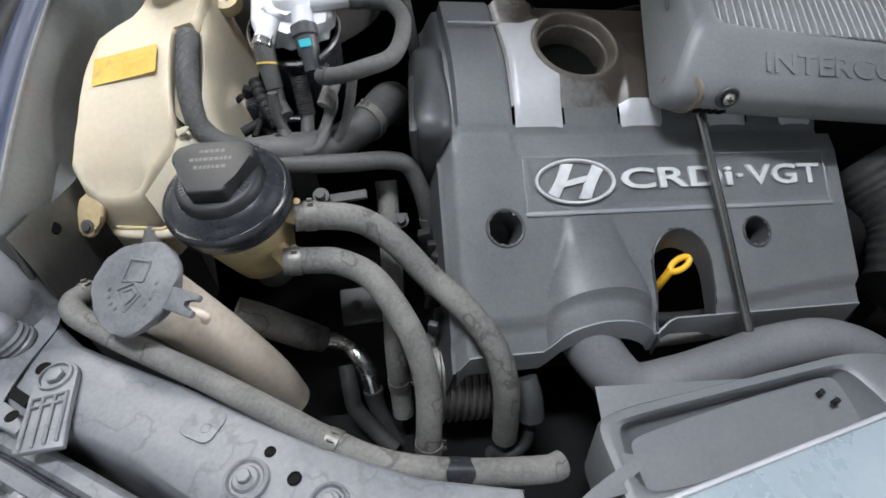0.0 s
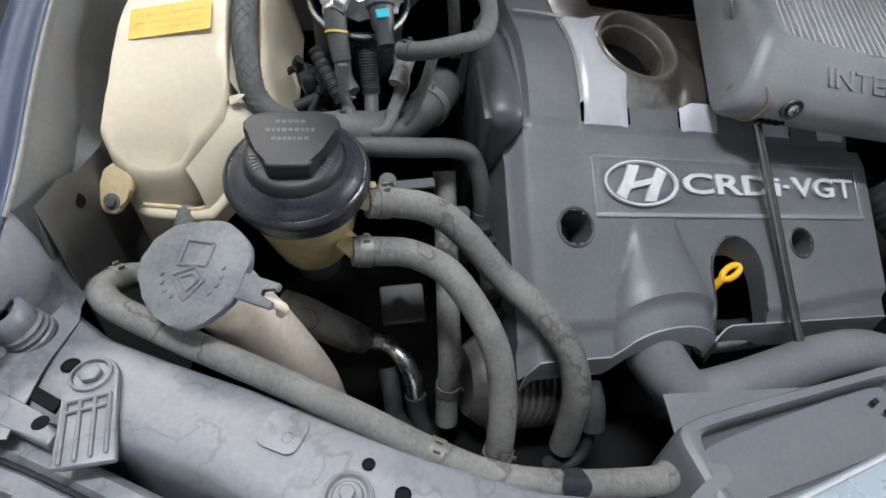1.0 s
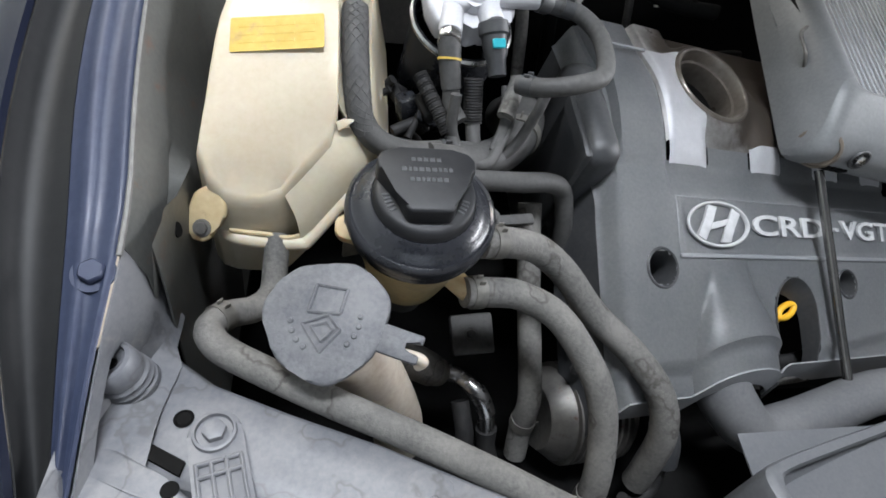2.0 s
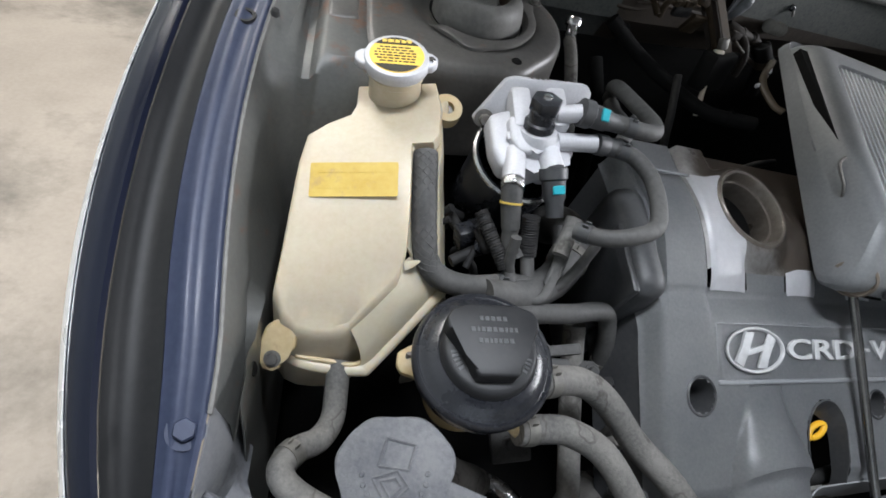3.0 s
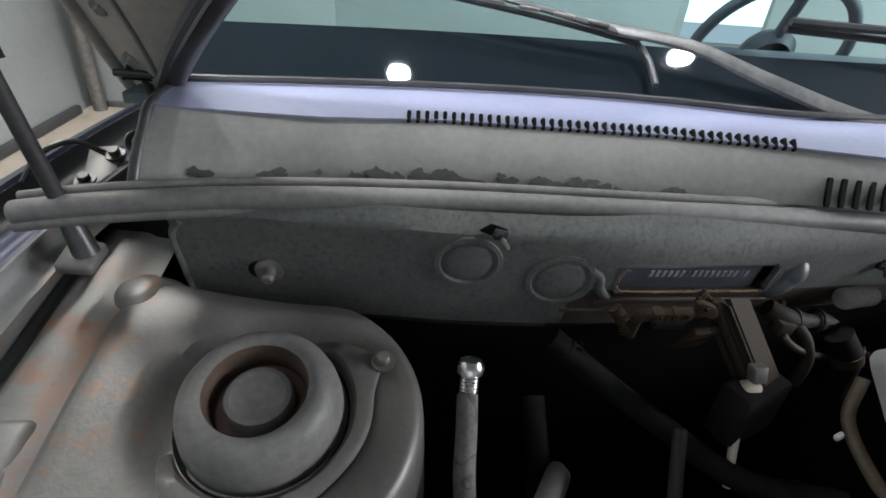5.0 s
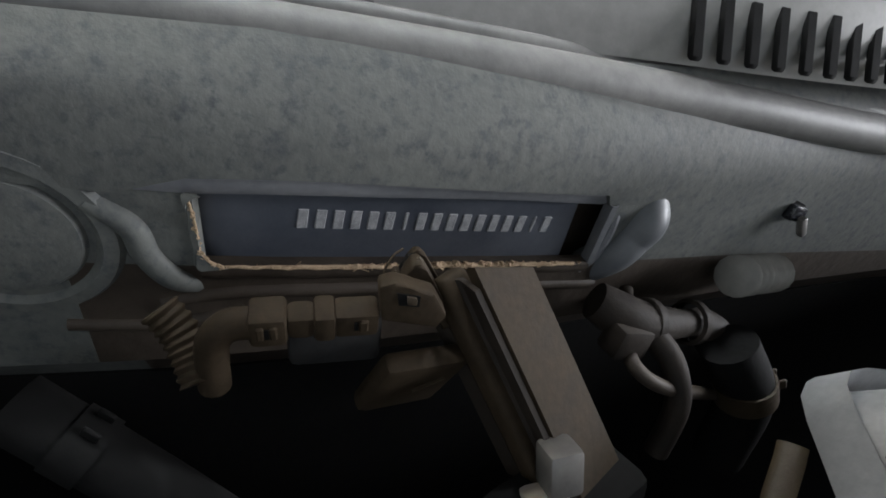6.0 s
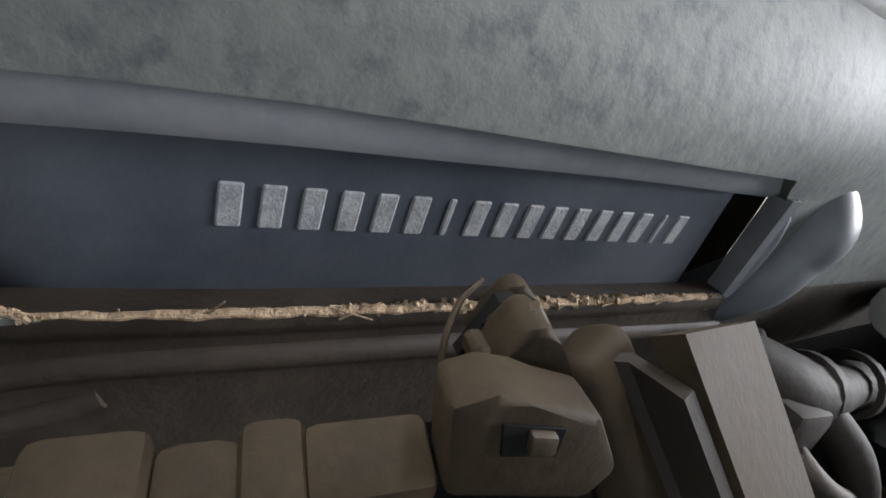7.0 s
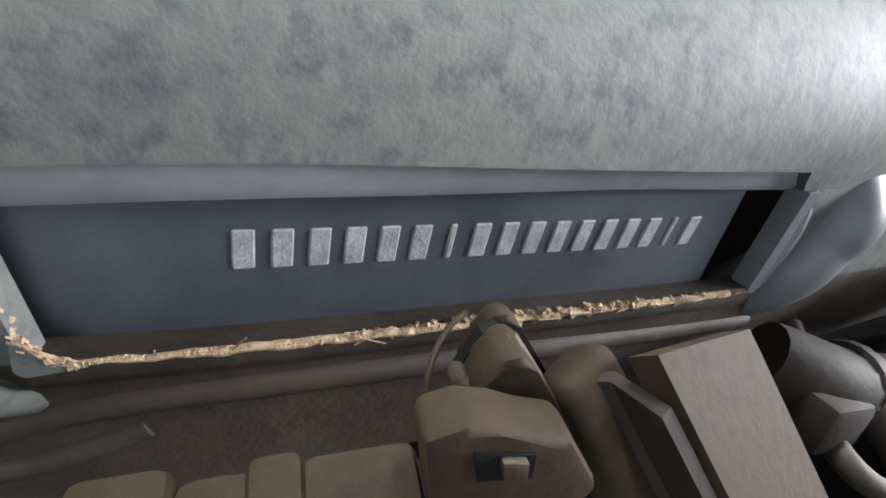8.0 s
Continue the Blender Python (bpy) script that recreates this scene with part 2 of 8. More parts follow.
WIPER_ARM = surface("worn_wiper_arm", (0.05, 0.05, 0.048), (0.14, 0.137, 0.13), 0.5, 0.36, 0.3, scale=14, bump=0.1)
BROWN_LOBE = surface("brown_dusty_plastic", (0.10, 0.075, 0.055), (0.17, 0.14, 0.11), 0.5, 0.5, scale=30, bump=0.1)
DUCT = surface("dusty_duct_plastic", (0.11, 0.115, 0.125), (0.165, 0.167, 0.172), 0.5, 0.42, scale=5, bump=0.06, fine=220,
               blotch=(0.2, 0.2, 0.2), blotch_scale=9, blotch_cut=0.62, blotch_soft=0.2)
PIPE = surface("smooth_dusty_pipe_rubber", (0.095, 0.097, 0.102), (0.16, 0.16, 0.162), 0.5, 0.6, scale=9, bump=0.12, fine=240, spec=0.3)
# tape of the wire loom, and painted shade on the bracket's fold
LOOM_AND_SHADE = surface("dark_brown_loom_and_shade", (0.008, 0.006, 0.0045), (0.02, 0.015, 0.011), 0.5, 0.7, scale=60, bump=0.3, spec=0.2)
ROD = surface("polished_rod_steel", (0.16, 0.16, 0.16), (0.26, 0.25, 0.24), 0.5, 0.22, 0.9, scale=20, bump=0.02)
MOULD = surface("worn_black_moulding", (0.022, 0.023, 0.026), (0.06, 0.061, 0.064), 0.5, 0.45, scale=90, bump=0.1)
# pale colour for the highlight on the fender's rounded edge
EDGE_GLINT = surface("pale_edge_glint", (0.7, 0.71, 0.7), (0.82, 0.83, 0.82), 0.5, 0.28, 0.35, scale=12, bump=0.03)
RESBODY = surface("fluid_stained_plastic", (0.17, 0.14, 0.085), (0.34, 0.27, 0.14), 0.5, 0.4, scale=16, bump=0.05, sub=0.15)
FINS = surface("bare_fin_aluminium", (0.7, 0.7, 0.69), (0.85, 0.85, 0.84), 0.5, 0.42, 0.3, scale=40, bump=0.0)
# wall paint made paler and bluer to carry the glare on the ridge
RIDGE = surface("wall_paint_with_glare", (0.07, 0.075, 0.08), (0.115, 0.12, 0.126), 0.5, 0.5, scale=30, bump=0.1, spec=0.4)
GRIP = surface("dull_black_plastic", (0.007, 0.0075, 0.009), (0.018, 0.0185, 0.02), 0.45, 0.5, scale=30, bump=0.1, spec=0.35)
RECESS = surface("rust_brown_mount_recess", (0.028, 0.02, 0.015), (0.075, 0.05, 0.036), 0.5, 0.7, scale=26, bump=0.2, spec=0.25)
RED = surface("red_wire_cover", (0.3, 0.02, 0.02), (0.36, 0.04, 0.03), 0.5, 0.5, scale=30, bump=0.05)


def glass_material():
    m, tree, bsdf = nodes_of("windshield_glass")
    out = tree.nodes["Material Output"]
    tree.nodes.remove(bsdf)
    clear = add(tree, "ShaderNodeBsdfTransparent", Color=(0.62, 0.86, 0.87, 1))
    gloss = add(tree, "ShaderNodeBsdfGlossy", Color=(0.9, 0.95, 1, 1), Roughness=0.02)
    fres = add(tree, "ShaderNodeFresnel", IOR=1.5)
    mix = tree.nodes.new("ShaderNodeMixShader")
    tree.links.new(fres.outputs[0], mix.inputs[0])
    tree.links.new(clear.outputs[0], mix.inputs[1])
    tree.links.new(gloss.outputs[0], mix.inputs[2])
    tree.links.new(mix.outputs[0], out.inputs["Surface"])
    return m


GLASS = glass_material()


def lamp_material():
    m, tree, bsdf = nodes_of("lit_lamp_face")
    bsdf.inputs["Emission Color"].default_value = (0.9, 0.95, 1, 1)
    bsdf.inputs["Emission Strength"].default_value = 60
    return m


LAMPFACE = lamp_material()

# ---- mesh helpers ----


def base_of(ob):
    while ob.parent:
        ob = ob.parent
    return ob.location


def mesh_of(name, bm, material, smooth=True, angle=38):
    bmesh.ops.recalc_face_normals(bm, faces=bm.faces)
    me = bpy.data.meshes.new(name)
    bm.to_mesh(me)
    bm.free()
    me.materials.append(material)
    if smooth:
        me.shade_smooth()
        me.set_sharp_from_angle(angle=radians(angle))
    return me


def thing(name, label, category, base, group="", kind=""):
    ob = new(name)
    ob.empty_display_size = 0.02
    ob.location = base
    return tagged(ob, label, category, group, kind)


def part(name, bm, material, parent, label="", smooth=True):
    bmesh.ops.translate(bm, verts=bm.verts, vec=-Vector(base_of(parent)))
    ob = new(name, mesh_of(name, bm, material, smooth))
    ob.parent = parent
    return tagged(ob, label)


def solo(name, bm, material, label, category, group="", kind="", smooth=True):
    lows = [v.co.copy() for v in bm.verts]
    base = sum(lows, Vector()) / len(lows)
    base.z = min(v.z for v in lows)
    bmesh.ops.translate(bm, verts=bm.verts, vec=-base)
    ob = new(name, mesh_of(name, bm, material, smooth))
    ob.location = base
    return tagged(ob, label, category, group, kind)


def frame_at(origin, x_axis, up=(0, 0, 1)):
    x = Vector(x_axis).normalized()
    z = Vector(up)
    z = (z - x * z.dot(x)).normalized()
    y = z.cross(x)
    m = Matrix((x, y, z)).transposed().to_4x4()
    m.translation = origin
    return m


def axis_frame(origin, axis, hint=(0, 0, 1)):
    """A frame whose z runs along axis."""
    z = Vector(axis).normalized()
    h = Vector(hint)
    if abs(h.normalized().dot(z)) > 0.95:
        h = Vector((1, 0, 0))
    x = (h - z * h.dot(z)).normalized()
    m = Matrix((x, z.cross(x), z)).transposed().to_4x4()
    m.translation = origin
    return m


def box(m, sx, sy, sz, bevel=0.002, seg=2, bm=None):
    own = bm is None
    b = bmesh.new()
    bmesh.ops.create_cube(b, size=1.0)
    bmesh.ops.scale(b, vec=(sx, sy, sz), verts=b.verts)
    if bevel:
        bmesh.ops.bevel(b, geom=b.edges, offset=min(bevel, sx / 2.2, sy / 2.2, sz / 2.2), segments=seg, affect="EDGES", profile=0.5)
    bmesh.ops.transform(b, matrix=m, verts=b.verts)
    return b if own else join(bm, b)


def join(bm, other):
    me = bpy.data.meshes.new("tmp")
    other.to_mesh(me)
    other.free()
    bm.from_mesh(me)
    bpy.data.meshes.remove(me)
    return bm


def curve_points(pts, per=8):
    pts = [Vector(p) for p in pts]
    if len(pts) < 3:
        return [pts[0].lerp(pts[1], i / per) for i in range(per + 1)]
    ext = [pts[0] * 2 - pts[1]] + pts + [pts[-1] * 2 - pts[-2]]
    out = []
    for i in range(1, len(ext) - 2):
        a, b, c, d = ext[i - 1:i + 3]
        for k in range(per):
            t = k / per
            out.append(0.5 * (2 * b + (c - a) * t + (2 * a - 5 * b + 4 * c - d) * t * t + (3 * b - a - 3 * c + d) * t ** 3))
    out.append(pts[-1])
    return out


def tube(pts, r, seg=14, per=8, caps=True, profile=None, bm=None, flat=1.0):
    """A swept tube; r is a radius or a function of the share of its length; profile adds ribs."""
    bm = bm or bmesh.new()
    line = curve_points(pts, per)
    total = sum((b - a).length for a, b in zip(line, line[1:]))
    rings, run = [], 0.0
    side = None
    for i, p in enumerate(line):
        d = (line[min(i + 1, len(line) - 1)] - line[max(i - 1, 0)]).normalized()
        if side is None:
            side = d.orthogonal().normalized()
        side = (side - d * side.dot(d)).normalized()
        up = d.cross(side)
        if i:
            run += (p - line[i - 1]).length
        rad = r(run / total) if callable(r) else r
        if profile:
            rad += profile(run, i)
        rings.append([bm.verts.new(p + (side * math.cos(a) + up * math.sin(a) * flat) * rad)
                      for a in (2 * math.pi * k / seg for k in range(seg))])
    for a, b in zip(rings, rings[1:]):
        for k in range(seg):
            bm.faces.new((a[k], a[(k + 1) % seg], b[(k + 1) % seg], b[k]))
    if caps:
        bm.faces.new(rings[0])
        bm.faces.new(rings[-1])
    return bm


def lathe(m, profile, seg=32, bm=None):
    """Turned shape: profile of (radius, height) along the frame's z."""
    bm = bm or bmesh.new()
    rings = []
    for r, h in profile:
        if r <= 1e-6:
            rings.append([bm.verts.new(m @ Vector((0, 0, h)))])
        else:
            rings.append([bm.verts.new(m @ Vector((r * math.cos(a), r * math.sin(a), h)))
                          for a in (2 * math.pi * k / seg for k in range(seg))])
    for a, b in zip(rings, rings[1:]):
        for k in range(seg):
            n = (k + 1) % seg
            if len(a) == 1 and len(b) == 1:
                continue
            if len(a) == 1:
                bm.faces.new((a[0], b[n], b[k]))
            elif len(b) == 1:
                bm.faces.new((a[k], a[n], b[0]))
            else:
                bm.faces.new((a[k], a[n], b[n], b[k]))
    return bm


def prism(m, outline, h0, h1, bevel=0.0015, seg=2, bm=None):
    """An outline in the frame's x and y, raised from h0 to h1, with softened edges."""
    b = bmesh.new()
    low = [b.verts.new((x, y, h0)) for x, y in outline]
    high = [b.verts.new((x, y, h1)) for x, y in outline]
    b.faces.new(low[::-1])
    b.faces.new(high)
    n = len(low)
    for i in range(n):
        b.faces.new((low[i], low[(i + 1) % n], high[(i + 1) % n], high[i]))
    if bevel:
        bmesh.ops.bevel(b, geom=b.edges, offset=bevel, segments=seg, affect="EDGES", profile=0.5, clamp_overlap=True)
    bmesh.ops.transform(b, matrix=m, verts=b.verts)
    return b if bm is None else join(bm, b)


def sheet(rows, thick=0.0012, bm=None):
    """Rows of points joined into a skin with thickness."""
    b = bmesh.new()
    grid = [[b.verts.new(p) for p in row] for row in rows]
    for a, c in zip(grid, grid[1:]):
        for i in range(len(a) - 1):
            b.faces.new((a[i], a[i + 1], c[i + 1], c[i]))
    if thick:
        bmesh.ops.recalc_face_normals(b, faces=b.faces)
        bmesh.ops.solidify(b, geom=b.faces[:] + b.edges[:] + b.verts[:], thickness=thick)
    return b if bm is None else join(bm, b)


def hexagon(r, turn=0.0):
    return [(r * math.cos(turn + math.pi / 3 * i), r * math.sin(turn + math.pi / 3 * i)) for i in range(6)]


def rounded(x0, y0, x1, y1, r, n=5):
    out = []
    for cx, cy, a in ((x1 - r, y1 - r, 0), (x0 + r, y1 - r, 90), (x0 + r, y0 + r, 180), (x1 - r, y0 + r, 270)):
        out += [(cx + r * math.cos(radians(a + 90 * k / n)), cy + r * math.sin(radians(a + 90 * k / n))) for k in range(n + 1)]
    return out


def ring_plate(m, r0, r1, h0, h1, seg=32, bm=None):
    return lathe(m, [(r0, h0), (r1, h0), (r1, h1), (r0, h1), (r0, h0)], seg, bm)


def bolt(parent, m, r=0.006, h=0.005, washer=1.6, material=None, label=""):
    bm = lathe(m, [(0, 0), (r * washer, 0), (r * washer, h * 0.3), (0, h * 0.3)], 20)
    prism(m, hexagon(r), h * 0.3, h * 1.3, r * 0.12, 1, bm)
    return part("bolt", bm, material or STEEL_DULL, parent, label)


def lettering(text, size, depth, m, squeeze=1.0, weight=0.012):
    cu = bpy.data.curves.new("letters", "FONT")
    cu.body, cu.size, cu.extrude, cu.resolution_u = text, size, depth, 3
    cu.offset = size * weight
    ob = bpy.data.objects.new("letters", cu)
    scene.collection.objects.link(ob)
    bpy.context.view_layer.update()
    me = bpy.data.meshes.new_from_object(ob.evaluated_get(bpy.context.evaluated_depsgraph_get()))
    bm = bmesh.new()
    bm.from_mesh(me)
    bpy.data.objects.remove(ob)
    bpy.data.meshes.remove(me)
    bmesh.ops.scale(bm, vec=(squeeze, 1, 1), verts=bm.verts)
    bmesh.ops.transform(bm, matrix=m, verts=bm.verts)
    return bm


def along(y, ys, vs):
    return float(np.interp(y, ys, vs))


def soft(y, ys, vs):
    """A smooth curve through a few knots."""
    return sum(along(y + d, ys, vs) for d in (-0.04, -0.02, 0, 0.02, 0.04)) / 5

def ease(t):
    t = min(1.0, max(0.0, t))
    return t * t * (3 - 2 * t)


def domed(outline, rings, step=0.011):
    """A moulded body: a finely cut top and walls, through rings of (height function, shrink)."""
    bm = bmesh.new()
    bm.faces.new([bm.verts.new((x, y, 0)) for x, y in outline])
    xs, ys = [p[0] for p in outline], [p[1] for p in outline]
    for axis, lo, hi in ((0, min(xs), max(xs)), (1, min(ys), max(ys))):
        c = lo + step
        while c < hi - step * 0.4:
            at, no = [0, 0, 0], [0, 0, 0]
            at[axis], no[axis] = c, 1
            bmesh.ops.bisect_plane(bm, geom=bm.verts[:] + bm.edges[:] + bm.faces[:], plane_co=at, plane_no=no)
            c += step
    cx, cy = sum(xs) / len(xs), sum(ys) / len(ys)
    plan = {v: (v.co.x, v.co.y) for v in bm.verts}
    edges = [e for e in bm.edges if e.is_boundary]
    first = rings[0]
    for v, (x, y) in list(plan.items()):
        v.co = (cx + (x - cx) * first[1], cy + (y - cy) * first[1], first[0](x, y))
    for height, shrink in rings[1:]:
        old = {v for e in edges for v in e.verts}
        where = {v.co.to_tuple(6): plan[v] for v in old}
        out = bmesh.ops.extrude_edge_only(bm, edges=edges)["geom"]
        fresh = [g for g in out if isinstance(g, bmesh.types.BMVert)]
        for v in fresh:
            plan[v] = where[v.co.to_tuple(6)]
        for v in fresh:
            x, y = plan[v]
            v.co = (cx + (x - cx) * shrink, cy + (y - cy) * shrink, height(x, y))
        edges = [g for g in out if isinstance(g, bmesh.types.BMEdge)]
    bmesh.ops.contextual_create(bm, geom=edges)
    return bm


# ---- the garage ----


def room():
    solo("floor", box(pose(1.0, 1.5, -0.05), 12.0, 14.0, 0.1, 0), FLOORMAT, "worn beige concrete garage floor with dark oil stains", "floor", kind="structure", smooth=False)
    wall = thing("wall_west", "grey-green painted metal sheet wall of the garage", "wall", (-2.25, 0.0, 0.0), kind="structure")
    for k in range(9):
        y = -4.6 + k * 1.0
        if y + 0.5 > 4.2:
            break
        part("panel", box(pose(-2.43, y + 0.5, 1.9), 0.05, 0.992, 3.8, 0.006), WALLMAT, wall)
    part("kick_strip", box(pose(-2.39, -0.2, 0.03), 0.04, 8.7, 0.06, 0.01), COVER_DARK, wall, "dark strip along the foot of the wall")
    back = thing("wall_north", "grey-green painted sheet wall at the back of the garage", "wall", (0.0, 4.4, 0.0), kind="structure")
    for k in range(4):
        part("panel", box(pose(-1.93 + k * 1.04, 4.35, 1.9), 0.992, 0.05, 3.8, 0.006), WALLMAT, back)
    part("panel", box(pose(4.3, 4.35, 0.55), 4.1, 0.05, 1.1, 0.006), WALLMAT, back)
    part("panel", box(pose(4.3, 4.35, 3.4), 4.1, 0.05, 0.8, 0.006), WALLMAT, back)
    part("kick_strip", box(pose(-0.1, 4.315, 0.02), 4.56, 0.03, 0.04, 0.008), STEEL_DULL, back)
    part("corner_post", tube([(-2.3, 4.24, 0), (-2.3, 4.24, 3.8)], 0.045, 14, 2), STEEL_DULL, back, "round grey steel post in the corner")
    solo("window_1", box(pose(4.3, 4.9, 2.05), 5.0, 0.02, 2.6, 0), sky_glow(), "bright overcast daylight outside the garage window", "window", kind="structure", smooth=False)
    solo("wall_east", box(pose(6.4, 0.0, 1.9), 0.1, 9.6, 3.8, 0), WALLMAT, "grey-green painted wall on the far side of the garage", "wall", kind="structure", smooth=False)
    solo("ceiling", box(pose(1.9, 0.0, 3.85), 9.4, 9.6, 0.1, 0), CEILMAT, "dull grey sheet ceiling of the garage", "ceiling", kind="structure", smooth=False)
    # unseen wall; its door opening is assumed, for the front fill
    south = thing("wall_south", "unseen garage wall around an assumed door opening", "wall", (2.0, -4.7, 0.0), kind="structure")
    part("panel", box(pose(3.9, -4.65, 1.9), 4.9, 0.08, 3.8, 0.006), WALLMAT, south)
    part("panel", box(pose(-0.4, -4.65, 3.6), 3.7, 0.08, 0.4, 0.006), WALLMAT, south)
    for x, y in ((0.03, 1.33), (1.06, 1.42)):
        lamp = thing("ceiling_lamp", "round white high-bay lamp, lit", "lamp", (x, y, 3.72), group="ceiling lamps")
        part("housing", lathe(pose(x, y, 3.7), [(0, 0.1), (0.03, 0.1), (0.05, 0.04), (0.055, 0.0), (0.05, 0.0)], 28), COVER_DARK, lamp)
        part("lens", lathe(pose(x, y, 3.7), [(0, -0.012), (0.035, -0.008), (0.05, 0.0)], 28), LAMPFACE, lamp, "glowing white lens")


def sky_glow():
    m, tree, bsdf = nodes_of("daylight_backdrop")
    bsdf.inputs["Emission Color"].default_value = (0.9, 0.95, 1, 1)
    bsdf.inputs["Emission Strength"].default_value = 1.5
    return m


room()

# ---- the car's body round the engine bay ----
FY = [0.16, 0.28, 0.35, 0.45, 0.55, 0.65, 0.75, 0.85, 0.95, 1.1, 1.25, 1.8]
FZ = [0.765, 0.845, 0.885, 0.93, 0.975, 1.022, 1.058, 1.09, 1.107, 1.119, 1.122, 1.1]
CH_R = [-0.370, -0.362, -0.353, -0.365, -0.370, -0.364, -0.352, -0.336, -0.322, -0.297, -0.272, -0.247]
CH_L = [-0.377, -0.387, -0.392, -0.407, -0.411, -0.405, -0.394, -0.379, -0.357, -0.336, -0.317, -0.286]
HL = [-0.384, -0.420, -0.435, -0.445, -0.446, -0.438, -0.429, -0.414, -0.394, -0.373, -0.354, -0.320]
SIL = [-0.406, -0.446, -0.466, -0.484, -0.488, -0.480, -0.469, -0.453, -0.434, -0.406, -0.381, -0.340]


def fz(y):
    return soft(y, FY, FZ)


def fender():
    f = thing("fender", "dark blue painted front fender with a dusty inner flange", "car fender", (-0.42, 0.7, 0.5))
    ys = [0.16 + i * 0.028 for i in range(59)]

    def strip(cols):
        return sheet([[(soft(y, FY, a) * (1 - s) + soft(y, FY, b) * s, y, fz(y) + dz) for a, b, s, dz in cols] for y in ys], 0.0012)
    part("flange", strip([(CH_R, CH_L, q, dz) for q, dz in ((0.0, -0.002), (0.05, 0.0), (0.12, 0.0005), (0.2, -0.001), (0.3, -0.0035), (0.42, -0.0045), (0.52, -0.003), (0.6, -0.001), (0.68, -0.001), (0.78, -0.003), (0.88, -0.0065), (1.0, -0.008))]), PAINT_DUSTY, f, "dusty blue flange with pressed ridges")
    part("groove", strip([(CH_L, HL, q, dz) for q, dz in ((0.0, -0.009), (0.12, -0.0115), (0.26, -0.0145), (0.4, -0.0165), (0.54, -0.017), (0.68, -0.0155), (0.8, -0.0125), (0.9, -0.0075), (0.98, 0.001))]),
         GROOVE, f, "dusty grey drain groove")
    skin = []
    for y in ys:
        h, s, z = soft(y, FY, HL), soft(y, FY, SIL), fz(y)
        row = [(h, y, z + 0.001), (h - 0.004, y, z + 0.004)]
        for k in range(13):
            a = math.pi / 2 * k / 12
            row.append((h - 0.008 + (s - 0.004 - h + 0.008) * math.sin(a), y, z - 0.056 + 0.059 * math.cos(a)))
        row += [(s - 0.008, y, z - 0.09), (s - 0.03, y, z - 0.2), (s - 0.07, y, z - 0.45)]
        skin.append(row)
    part("outer_skin", sheet(skin, 0.001), PAINT, f, "glossy dark blue outer skin")
    # added strip that paints the bright reflection along the fender's edge
    rows = []
    for y in ys:
        h, s, z = soft(y, FY, HL), soft(y, FY, SIL), fz(y)
        rows.append([(h - 0.008 + (s - 0.006 - h + 0.008) * math.sin(b), y, z - 0.056 + 0.0605 * math.cos(b)) for b in (0.66, 0.74, 0.84, 0.96, 1.08, 1.2, 1.32, 1.42)])
    part("edge_moulding", sheet(rows, 0.001), EDGE_GLINT, f, "pale strip painting the reflected light along the outer edge")
    for y, r in ((0.686, 0.0112),):
        x = soft(y, FY, CH_R) * 0.48 + soft(y, FY, CH_L) * 0.52
        m = axis_frame((x, y, fz(y) - 0.006), (0, -0.35, 1))
        part("plug", lathe(m, [(0, 0.001), (r * 0.55, 0.001), (r * 0.62, 0.004), (r * 0.9, 0.0045), (r, 0.0025), (r, 0)], 26), RUBBER_DARK, f, "black rubber plug")
    y = 0.69
    part("clip", lathe(axis_frame((soft(y, FY, CH_R) + 0.006, y, fz(y)), (0.2, -0.3, 1)), [(0, 0.006), (0.004, 0.005), (0.006, 0)], 14), WIPER, f, "small black clip")
    x = soft(0.32, FY, CH_R) * 0.6 + soft(0.32, FY, CH_L) * 0.4
    bolt(f, axis_frame((x, 0.32, fz(0.32) - 0.005), (0, -0.4, 1)), 0.009, 0.006, 1.6, PAINT_DUSTY)
    # rubber strip along the flange
    part("edge_strip", tube([(soft(y, FY, CH_R) + 0.002, y, fz(y) + 0.0005) for y in ys[6:38]], 0.0022, 6, 1), SEAL, f, "thin grey sealant edge")


fender()


def zt(y):
    return 1.022 + 0.2 * (y - 0.715)


